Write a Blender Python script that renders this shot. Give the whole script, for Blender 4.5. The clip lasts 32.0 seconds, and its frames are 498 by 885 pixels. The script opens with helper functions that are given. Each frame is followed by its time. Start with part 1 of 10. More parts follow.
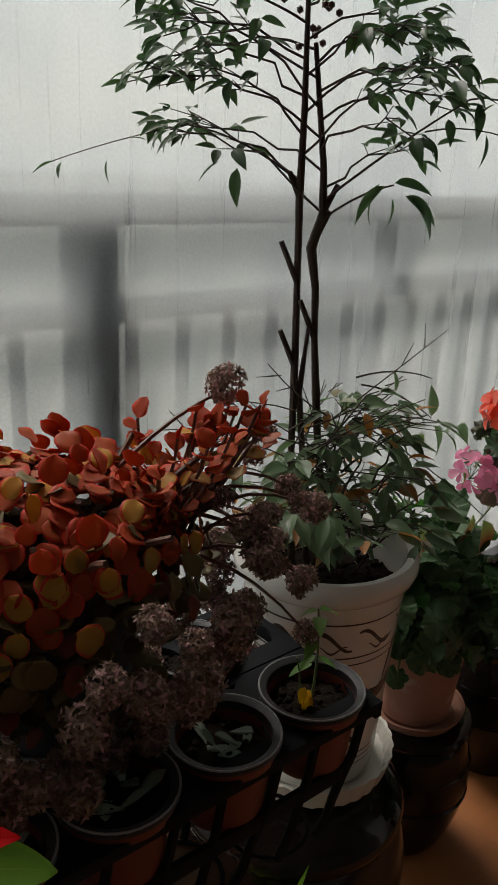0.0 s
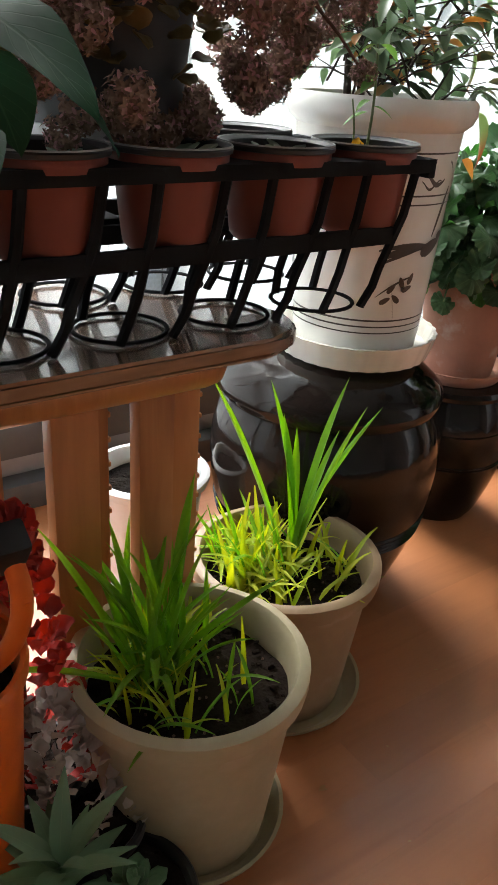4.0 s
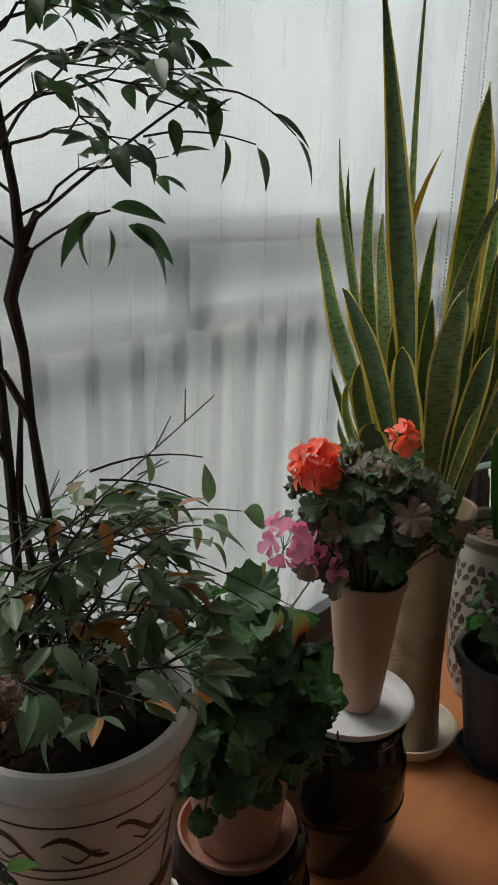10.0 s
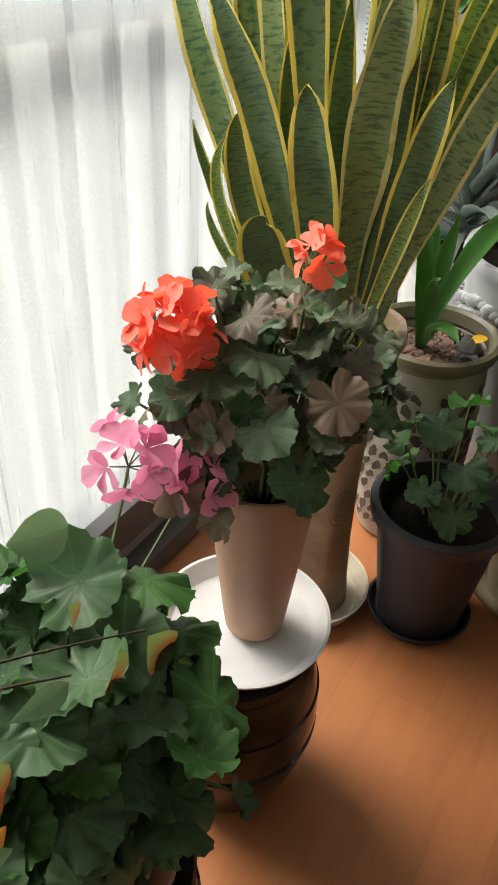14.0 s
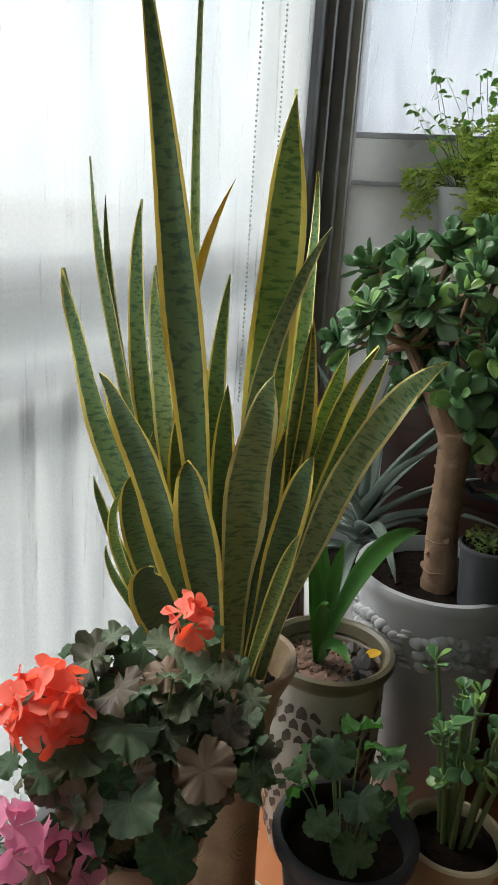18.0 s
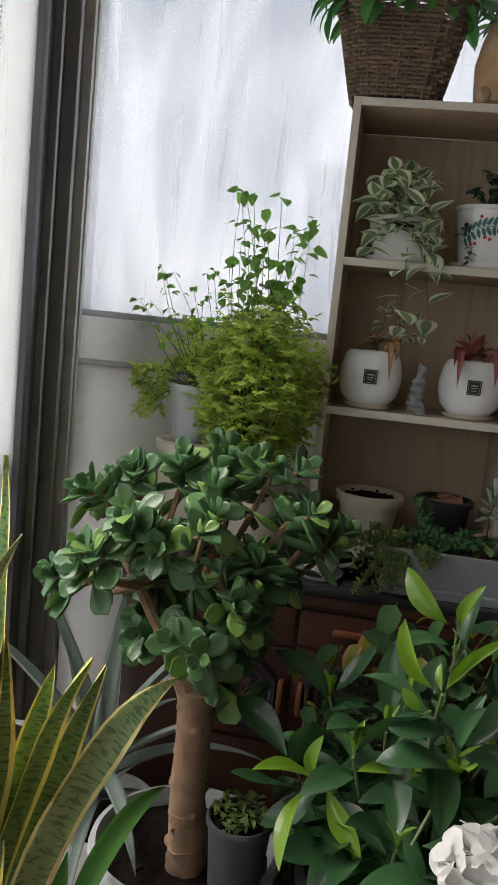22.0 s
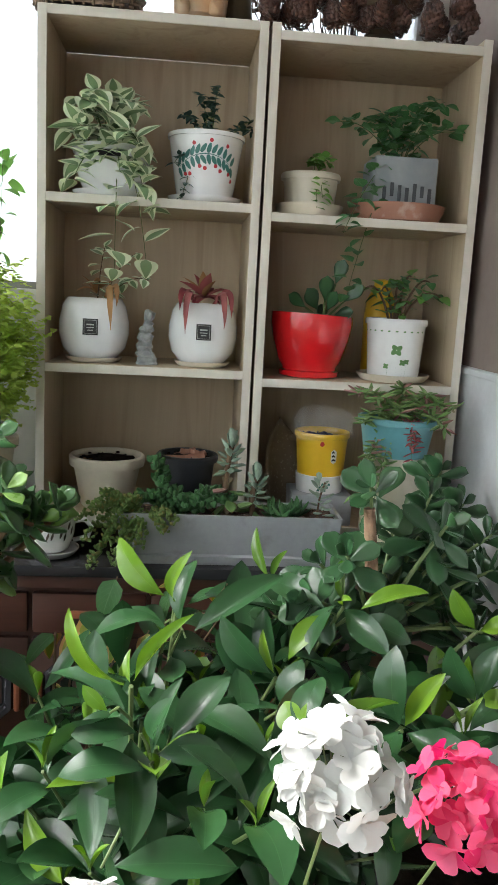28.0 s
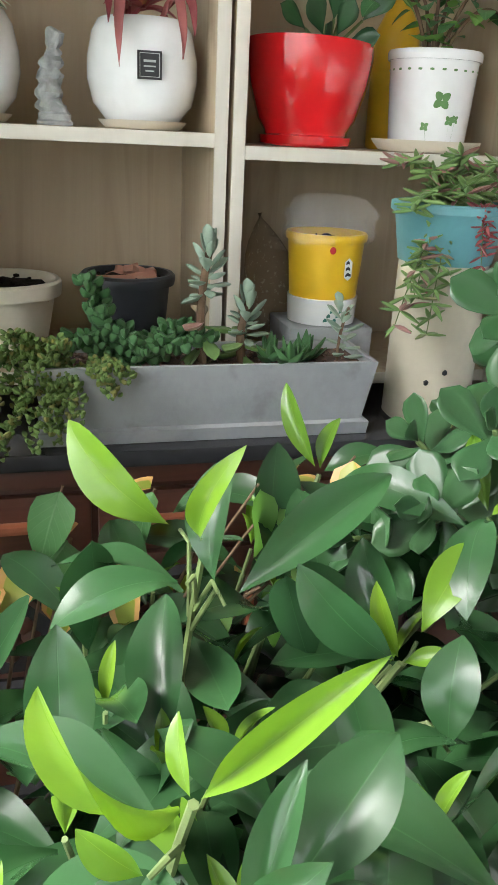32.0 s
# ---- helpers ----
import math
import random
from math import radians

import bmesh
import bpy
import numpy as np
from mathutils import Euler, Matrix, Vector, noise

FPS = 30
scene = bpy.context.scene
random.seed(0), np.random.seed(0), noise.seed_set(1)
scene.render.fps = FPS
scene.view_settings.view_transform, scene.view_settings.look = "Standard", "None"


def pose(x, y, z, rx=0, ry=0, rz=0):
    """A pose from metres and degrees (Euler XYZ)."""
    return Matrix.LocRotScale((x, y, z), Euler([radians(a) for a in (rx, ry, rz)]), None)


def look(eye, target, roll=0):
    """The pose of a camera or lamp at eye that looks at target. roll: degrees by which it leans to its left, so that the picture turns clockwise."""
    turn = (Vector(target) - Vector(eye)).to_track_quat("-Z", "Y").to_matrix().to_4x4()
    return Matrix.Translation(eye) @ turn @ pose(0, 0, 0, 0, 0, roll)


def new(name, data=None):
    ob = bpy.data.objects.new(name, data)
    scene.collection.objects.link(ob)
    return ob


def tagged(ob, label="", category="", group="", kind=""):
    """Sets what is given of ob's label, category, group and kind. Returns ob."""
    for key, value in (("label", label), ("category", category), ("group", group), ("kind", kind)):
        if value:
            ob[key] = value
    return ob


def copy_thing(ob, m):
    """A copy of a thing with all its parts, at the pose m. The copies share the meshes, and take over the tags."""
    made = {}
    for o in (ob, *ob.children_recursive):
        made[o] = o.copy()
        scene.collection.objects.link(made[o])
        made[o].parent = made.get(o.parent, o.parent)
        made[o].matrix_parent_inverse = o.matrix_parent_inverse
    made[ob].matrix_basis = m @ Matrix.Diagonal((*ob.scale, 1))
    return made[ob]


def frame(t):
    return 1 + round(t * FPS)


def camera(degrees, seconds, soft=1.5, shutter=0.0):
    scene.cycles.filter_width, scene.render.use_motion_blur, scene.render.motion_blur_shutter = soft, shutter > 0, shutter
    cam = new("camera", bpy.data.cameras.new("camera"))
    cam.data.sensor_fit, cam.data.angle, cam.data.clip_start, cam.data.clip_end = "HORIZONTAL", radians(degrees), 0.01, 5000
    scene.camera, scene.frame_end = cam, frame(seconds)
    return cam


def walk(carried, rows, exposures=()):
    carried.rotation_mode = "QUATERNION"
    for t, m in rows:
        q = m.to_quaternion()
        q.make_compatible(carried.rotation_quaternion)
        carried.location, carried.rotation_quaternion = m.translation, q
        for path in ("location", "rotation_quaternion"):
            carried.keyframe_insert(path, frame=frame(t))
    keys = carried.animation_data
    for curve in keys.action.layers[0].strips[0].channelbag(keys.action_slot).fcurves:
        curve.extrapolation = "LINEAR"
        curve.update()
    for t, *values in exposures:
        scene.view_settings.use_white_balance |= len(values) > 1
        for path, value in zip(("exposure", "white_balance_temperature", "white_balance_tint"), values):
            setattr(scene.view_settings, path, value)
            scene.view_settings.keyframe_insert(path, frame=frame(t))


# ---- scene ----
cam = camera(34.7, 32.0)
METRES, EYE, TILT, LEAN, TURN = 3.8, 1.105, -19.25, -2.25, -39.0
ROWS = [
    (0.0, 0.0, 0.0, 0.0, 0.0, 0.0, -0.0),
    (0.5, 0.0023, -0.0196, -0.0062, 0.31, 0.88, 0.7),
    (1.0, 0.0009, -0.0476, -0.0225, -0.73, -0.59, 1.39),
    (1.5, -0.004, -0.0599, -0.0385, -0.27, -3.23, 1.48),
    (2.0, -0.0039, -0.0549, -0.0508, -1.27, -3.83, 0.15),
    (2.5, -0.0037, -0.0542, -0.0608, -0.6, -3.87, -0.09),
    (3.0, -0.002, -0.0422, -0.0756, 0.58, -4.48, -1.38),
    (3.5, -0.0015, -0.0238, -0.0957, 1.35, -5.26, -1.9),
    (5.5, 0.0085, 0.0402, -0.121, 8.46, -11.35, -2.64),
    (6.0, 0.0118, 0.0464, -0.119, 8.58, -11.07, -2.15),
    (6.5, 0.0139, 0.0484, -0.109, 7.92, -10.17, -1.08),
    (7.0, 0.0144, 0.0488, -0.0944, 5.6, -7.66, 0.13),
    (7.5, 0.0148, 0.0481, -0.0707, 3.82, -3.73, 0.81),
    (8.0, 0.013, 0.0468, -0.0422, 1.8, -0.41, 1.39),
    (8.5, 0.0128, 0.0438, -0.0159, 0.6, 0.2, 1.73),
    (9.0, 0.0242, 0.0475, -0.0013, -5.84, -0.72, 3.16),
    (9.5, 0.0332, 0.0565, 0.0072, -7.84, -0.53, 3.86),
    (10.0, 0.0377, 0.0614, 0.0216, -9.72, 0.64, 4.31),
    (10.5, 0.0434, 0.077, 0.037, -13.42, 0.59, 5.55),
    (11.0, 0.0471, 0.0938, 0.0466, -15.72, -0.59, 6.27),
    (11.5, 0.0515, 0.0992, 0.046, -15.96, -1.86, 6.22),
    (12.0, 0.059, 0.1199, 0.0543, -17.21, -2.64, 6.45),
    (12.5, 0.0658, 0.1414, 0.0565, -17.22, -5.81, 6.48),
    (13.0, 0.068, 0.1548, 0.0465, -19.15, -12.76, 6.12),
    (13.5, 0.0713, 0.1688, 0.0445, -19.6, -16.84, 6.38),
    (14.0, 0.0757, 0.1865, 0.0443, -19.11, -19.11, 6.26),
    (14.5, 0.0806, 0.2017, 0.0429, -18.44, -19.48, 5.5),
    (16.5, 0.0858, 0.2144, 0.0465, -19.94, -14.06, 4.11),
    (17.0, 0.0912, 0.2018, 0.0531, -21.22, -9.53, 4.38),
    (17.5, 0.0911, 0.1855, 0.0606, -23.15, -5.08, 5.07),
    (18.0, 0.0883, 0.1649, 0.0706, -23.5, -0.84, 6.2),
    (18.5, 0.084, 0.1478, 0.0744, -27.1, 0.52, 7.01),
    (19.0, 0.0917, 0.1429, 0.0752, -29.53, 0.65, 7.59),
    (19.5, 0.1014, 0.157, 0.0825, -30.28, 1.68, 7.91),
    (20.0, 0.1122, 0.1785, 0.0938, -32.68, 0.67, 8.01),
    (20.5, 0.1178, 0.1923, 0.1024, -34.06, -0.06, 8.01),
    (21.0, 0.1217, 0.2027, 0.11, -35.28, -0.02, 7.71),
    (21.5, 0.1289, 0.2043, 0.1213, -38.05, 1.9, 7.99),
    (22.0, 0.1318, 0.197, 0.13, -41.01, 4.45, 8.72),
    (22.5, 0.1356, 0.1874, 0.1375, -42.39, 7.82, 10.11),
    (23.0, 0.1344, 0.1805, 0.1432, -43.58, 10.16, 10.91),
    (23.5, 0.1334, 0.1734, 0.1469, -43.56, 11.56, 11.49),
    (24.0, 0.1373, 0.1666, 0.1453, -45.76, 11.05, 12.34),
    (24.5, 0.145, 0.1613, 0.142, -49.99, 9.49, 13.23),
    (25.0, 0.1484, 0.1633, 0.1372, -51.65, 7.86, 13.34),
    (25.5, 0.1515, 0.1684, 0.1326, -52.18, 6.14, 12.94),
    (27.5, 0.1706, 0.1709, 0.1243, -53.19, 2.95, 13.32),
    (28.0, 0.1917, 0.1926, 0.1222, -54.27, -1.1, 14.06),
    (28.5, 0.2099, 0.2103, 0.1212, -56.36, -4.68, 14.62),
    (29.0, 0.2228, 0.2188, 0.1181, -57.46, -6.38, 14.73),
    (29.5, 0.2266, 0.221, 0.1156, -57.13, -7.1, 14.66),
    (30.0, 0.2426, 0.2343, 0.1196, -58.11, -7.46, 15.36),
    (30.5, 0.2597, 0.2546, 0.122, -59.94, -8.3, 16.84),
    (31.0, 0.2655, 0.271, 0.1216, -62.73, -10.26, 16.64),
    (31.5, 0.2634, 0.2807, 0.1227, -62.62, -11.19, 16.11),
    (32.0, 0.28, 0.3026, 0.1192, -63.76, -14.98, 15.69),
]
EXPOSURES = [(0, 0.35, 6750, 12), (1, 0.25, 6750, 12), (1.5, 0.78, 6750, 12), (2, 1.45, 6750, 12), (3, 1.7, 6500, 11), (3.5, 2.05, 6300, 10), (5.5, 3.1, 5900, 9), (6.5, 3.3, 5500, 8), (7.5, 2.82, 5300, 8), (8, 2.2, 5600, 8), (8.5, 1.0, 6100, 9), (9, 0.35, 6300, 9),
             (10.2, 0.45, 6500, 11), (12, 0.5, 6700, 13), (12.5, 0.7, 6800, 13), (13, 0.98, 6850, 12), (14, 1.68, 6800, 12), (17, 1.4, 6350, 10), (18, 1.12, 6350, 12), (20, 1.15, 6550, 15), (23, 1.2, 6600, 17), (24, 1.35, 6600, 15), (25, 1.95, 6600, 14), (28, 2.45, 6250, 11), (29, 2.6, 6250, 11), (30, 2.8, 6350, 12), (32, 3.08, 6350, 12)]
walk(cam, [(t, pose(0, 0, EYE, TILT, LEAN, TURN) @ pose(METRES * x, METRES * y, METRES * z, 90 + pitch, roll, yaw)) for t, x, y, z, yaw, pitch, roll in ROWS], EXPOSURES)

# ---- world, daylight ----
world = bpy.data.worlds.new("world")
scene.world = world
world.use_nodes = True
wn = world.node_tree.nodes
sky = wn.new("ShaderNodeTexSky")
sky.sky_type = "NISHITA"
sky.sun_disc = False
sky.sun_elevation, sky.sun_rotation = radians(42), radians(20)
sky.air_density, sky.dust_density, sky.ozone_density = 1.0, 4.0, 1.0
haze = wn.new("ShaderNodeMix")
haze.data_type = "RGBA"
haze.inputs[0].default_value = 0.75
haze.inputs[7].default_value = (7.7, 8.1, 8.1, 1)
world.node_tree.links.new(sky.outputs[0], haze.inputs[6])
world.node_tree.links.new(haze.outputs[2], wn["Background"].inputs[0])
wn["Background"].inputs[1].default_value = 0.42

sun = new("sun", bpy.data.lights.new("sun", "SUN"))
sun.data.energy, sun.data.angle, sun.data.color = 1.8, radians(32), (1.0, 0.96, 0.9)
sun.matrix_world = look((1.0, 6.0, 6.0), (0.4, 0.2, 0.0))


# ---- materials ----
def principled(name):
    m = bpy.data.materials.new(name)
    m.use_nodes = True
    return m, m.node_tree.nodes, m.node_tree.links, m.node_tree.nodes["Principled BSDF"]


def rgba(c):
    return (c[0], c[1], c[2], 1.0)


def mixer(nodes, links, fac, a, b, blend="MIX"):
    n = nodes.new("ShaderNodeMix")
    n.data_type, n.blend_type = "RGBA", blend
    for slot, v in ((0, fac), (6, a), (7, b)):
        if isinstance(v, (int, float)):
            n.inputs[slot].default_value = v
        elif isinstance(v, tuple):
            n.inputs[slot].default_value = rgba(v)
        else:
            links.new(v, n.inputs[slot])
    return n.outputs[2]


def math_node(nodes, links, op, a, b=0.0, c=0.0):
    n = nodes.new("ShaderNodeMath")
    n.operation = op
    for slot, v in enumerate((a, b, c)):
        if isinstance(v, (int, float)):
            n.inputs[slot].default_value = v
        else:
            links.new(v, n.inputs[slot])
    return n.outputs[0]


def ramp(nodes, links, fac, stops):
    n = nodes.new("ShaderNodeValToRGB")
    e = n.color_ramp.elements
    while len(e) < len(stops):
        e.new(0.5)
    for el, (p, c) in zip(e, stops):
        el.position, el.color = p, rgba(c) if isinstance(c, tuple) else (c, c, c, 1)
    links.new(fac, n.inputs[0])
    return n.outputs[0]


def noise_tex(nodes, links, scale, detail=4.0, stretch=None, distortion=0.0, coord="Object"):
    tc = nodes.new("ShaderNodeTexCoord")
    mp = nodes.new("ShaderNodeMapping")
    if stretch:
        mp.inputs["Scale"].default_value = stretch
    links.new(tc.outputs[coord], mp.inputs[0])
    n = nodes.new("ShaderNodeTexNoise")
    n.inputs["Scale"].default_value, n.inputs["Detail"].default_value = scale, detail
    n.inputs["Distortion"].default_value = distortion
    links.new(mp.outputs[0], n.inputs["Vector"])
    return n.outputs["Fac"]


def spread(nodes, links):
    """A value of its own for each object and each loose piece."""
    info = nodes.new("ShaderNodeObjectInfo")
    geo = nodes.new("ShaderNodeNewGeometry")
    return math_node(nodes, links, "FRACT", math_node(nodes, links, "ADD", info.outputs["Random"], geo.outputs["Random Per Island"]))


def bumped(nodes, links, bsdf, height, strength, distance=0.002):
    b = nodes.new("ShaderNodeBump")
    b.inputs["Strength"].default_value, b.inputs["Distance"].default_value = strength, distance
    links.new(height, b.inputs["Height"])
    links.new(b.outputs[0], bsdf.inputs["Normal"])


def surface(name, c, c2=None, scale=30.0, rough=0.5, rough2=None, bump=0.15, metal=0.0, stretch=None, coat=0.0, vary=0.0, dirt=None, distance=0.002, spec=0.5):
    """A plain material with fine grain, broad stains, and its own wear in the gloss."""
    m, n, l, b = principled(name)
    c2 = c2 or tuple(v * 0.72 for v in c)
    fine = noise_tex(n, l, scale * 6, 5.0, stretch)
    broad = noise_tex(n, l, scale * 0.6, 3.0, stretch, 0.6)
    col = mixer(n, l, ramp(n, l, broad, [(0.35, 0.0), (0.7, 1.0)]), c, c2)
    col = mixer(n, l, math_node(n, l, "MULTIPLY", fine, 0.35), col, tuple(v * 0.6 for v in c2))
    if dirt:
        spots = ramp(n, l, noise_tex(n, l, scale * 1.7, 6.0), [(0.58, 0.0), (0.72, 0.8)])
        col = mixer(n, l, spots, col, dirt)
    if vary:
        s = math_node(n, l, "MULTIPLY_ADD", spread(n, l), 2 * vary, 1 - vary)
        hs = n.new("ShaderNodeHueSaturation")
        l.new(s, hs.inputs["Value"])
        l.new(col, hs.inputs["Color"])
        col = hs.outputs[0]
    l.new(col, b.inputs["Base Color"])
    r = math_node(n, l, "MULTIPLY_ADD", broad, (rough2 if rough2 is not None else rough * 1.25) - rough, rough)
    l.new(r, b.inputs["Roughness"])
    b.inputs["Metallic"].default_value = metal
    b.inputs["Coat Weight"].default_value = coat
    b.inputs["Specular IOR Level"].default_value = spec
    if bump:
        bumped(n, l, b, fine, bump, distance)
    return m


def wood(name, c, c2, scale=8.0, rough=0.45, axis="x", vary=0.12, coat=0.0, grain=1.0, world_grain=False):
    m, n, l, b = principled(name)
    st = {"x": (1.2, 14, 14), "y": (14, 1.2, 14), "z": (14, 14, 1.2)}[axis]
    tc = n.new("ShaderNodeTexCoord")
    mp = n.new("ShaderNodeMapping")
    mp.inputs["Scale"].default_value = st
    s = spread(n, l)
    shift = n.new("ShaderNodeCombineXYZ")
    for i in range(3):
        l.new(math_node(n, l, "MULTIPLY", s, 13.0 + 7 * i), shift.inputs[i])
    l.new(tc.outputs["Object"], mp.inputs[0])
    l.new(shift.outputs[0], mp.inputs["Location"])
    g = n.new("ShaderNodeTexNoise")
    g.inputs["Scale"].default_value, g.inputs["Detail"].default_value, g.inputs["Distortion"].default_value = scale * 0.5, 6.0, 1.2
    l.new(mp.outputs[0], g.inputs["Vector"])
    col = ramp(n, l, g.outputs["Fac"], [(0.3, c2), (0.5, c), (0.62, tuple((a + 2 * q) / 3 for a, q in zip(c2, c))), (0.75, c)])
    col = mixer(n, l, 1.0 - grain, col, c)
    hs = n.new("ShaderNodeHueSaturation")
    l.new(math_node(n, l, "MULTIPLY_ADD", s, 2 * vary, 1 - vary), hs.inputs["Value"])
    l.new(col, hs.inputs["Color"])
    l.new(hs.outputs[0], b.inputs["Base Color"])
    l.new(math_node(n, l, "MULTIPLY_ADD", noise_tex(n, l, 5.0), 0.25, rough - 0.1), b.inputs["Roughness"])
    b.inputs["Coat Weight"].default_value = coat
    bumped(n, l, b, g.outputs["Fac"], 0.12, 0.002)
    return m


def foliage(name, c, c2, vein=None, rough=0.38, trans=0.2, margin=None, band=None, young=None, back=None, coat=0.0, speck=0.0, vein_scale=7.0, tip=None, radial=0, wax=1.5, spec=0.3):
    """Leaf material on leaf UVs: u across the blade, v from foot to tip."""
    m, n, l, b = principled(name)
    uv = n.new("ShaderNodeTexCoord")
    sep = n.new("ShaderNodeSeparateXYZ")
    l.new(uv.outputs["UV"], sep.inputs[0])
    across = math_node(n, l, "ABSOLUTE", math_node(n, l, "MULTIPLY_ADD", sep.outputs[0], 2.0, -1.0))
    s = spread(n, l)
    patch = noise_tex(n, l, 45.0, 4.0)
    col = mixer(n, l, ramp(n, l, s, [(0.1, 0.0), (0.9, 1.0)]), c, c2)
    col = mixer(n, l, math_node(n, l, "MULTIPLY", patch, 0.5), col, tuple(v * 0.55 for v in c))
    if band:
        tcm = n.new("ShaderNodeMapping")
        tcm.inputs["Scale"].default_value = (2.6, 110.0, 1.0)
        l.new(uv.outputs["UV"], tcm.inputs[0])
        w = n.new("ShaderNodeTexNoise")
        w.inputs["Scale"].default_value, w.inputs["Detail"].default_value, w.inputs["Distortion"].default_value = 1.0, 4.0, 0.5
        l.new(tcm.outputs[0], w.inputs["Vector"])
        col = mixer(n, l, ramp(n, l, w.outputs["Fac"], [(0.50, 0.0), (0.60, 0.85)]), col, band)
    height = patch
    if vein:
        mid = ramp(n, l, across, [(0.0, 1.0), (0.07, 0.0)])
        side = math_node(n, l, "MULTIPLY_ADD", across, -0.35, sep.outputs[1])
        wave = math_node(n, l, "PINGPONG", math_node(n, l, "MULTIPLY", side, vein_scale), 0.5)
        ribs = ramp(n, l, wave, [(0.0, 0.5), (0.07, 0.0)])
        both = math_node(n, l, "MAXIMUM", mid, ribs)
        col = mixer(n, l, math_node(n, l, "MULTIPLY", both, 0.75), col, vein)
        height = math_node(n, l, "ADD", math_node(n, l, "MULTIPLY", both, -0.7), math_node(n, l, "MULTIPLY", patch, 0.4))
    if radial:
        spoke = math_node(n, l, "PINGPONG", math_node(n, l, "MULTIPLY", sep.outputs[0], float(radial)), 0.5)
        spoke = math_node(n, l, "MULTIPLY", spoke, sep.outputs[1])
        rays = ramp(n, l, spoke, [(0.0, 0.26), (0.035, 0.0)])
        zone = ramp(n, l, sep.outputs[1], [(0.45, 0.0), (0.6, 0.35), (0.75, 0.0)])
        col = mixer(n, l, zone, col, tuple(v * 0.55 for v in c))
        col = mixer(n, l, rays, col, tuple(min(1, v * 1.9) for v in c2))
        height = math_node(n, l, "ADD", math_node(n, l, "MULTIPLY", rays, -0.8), math_node(n, l, "MULTIPLY", patch, 0.4))
    if young:
        col = mixer(n, l, ramp(n, l, s, [(0.80, 0.0), (0.86, 1.0)]), col, young)
    if tip:
        col = mixer(n, l, ramp(n, l, math_node(n, l, "ADD", sep.outputs[1], math_node(n, l, "MULTIPLY", s, 0.5)), [(0.55, 0.0), (1.2, 1.0)]), col, tip)
    if margin:
        edge = math_node(n, l, "ADD", across, math_node(n, l, "MULTIPLY_ADD", patch, 0.12, -0.06))
        col = mixer(n, l, ramp(n, l, edge, [(margin[1], 0.0), (margin[1] + 0.04, 1.0)]), col, margin[0])
    if speck:
        col = mixer(n, l, ramp(n, l, noise_tex(n, l, 160.0, 3.0), [(0.6, 0.0), (0.7, speck)]), col, (0.5, 0.5, 0.4))
    l.new(col, b.inputs["Base Color"])
    l.new(math_node(n, l, "MULTIPLY_ADD", patch, 0.2, rough - 0.1), b.inputs["Roughness"])
    b.inputs["Specular IOR Level"].default_value = 0.4 if 0 < coat < 0.65 else 0.14 if coat else spec
    b.inputs["Coat Weight"].default_value = coat
    b.inputs["Coat Roughness"].default_value, b.inputs["Coat IOR"].default_value = 0.13, wax
    bumped(n, l, b, height, 0.25, 0.002)
    if trans:
        t = n.new("ShaderNodeBsdfTranslucent")
        bright = n.new("ShaderNodeHueSaturation")
        bright.inputs["Saturation"].default_value, bright.inputs["Value"].default_value = 1.15, 1.5
        l.new(col, bright.inputs["Color"])
        l.new(bright.outputs[0], t.inputs[0])
        mx = n.new("ShaderNodeMixShader")
        mx.inputs[0].default_value = trans
        l.new(b.outputs[0], mx.inputs[1])
        l.new(t.outputs[0], mx.inputs[2])
        l.new(mx.outputs[0], n["Material Output"].inputs[0])
    return m


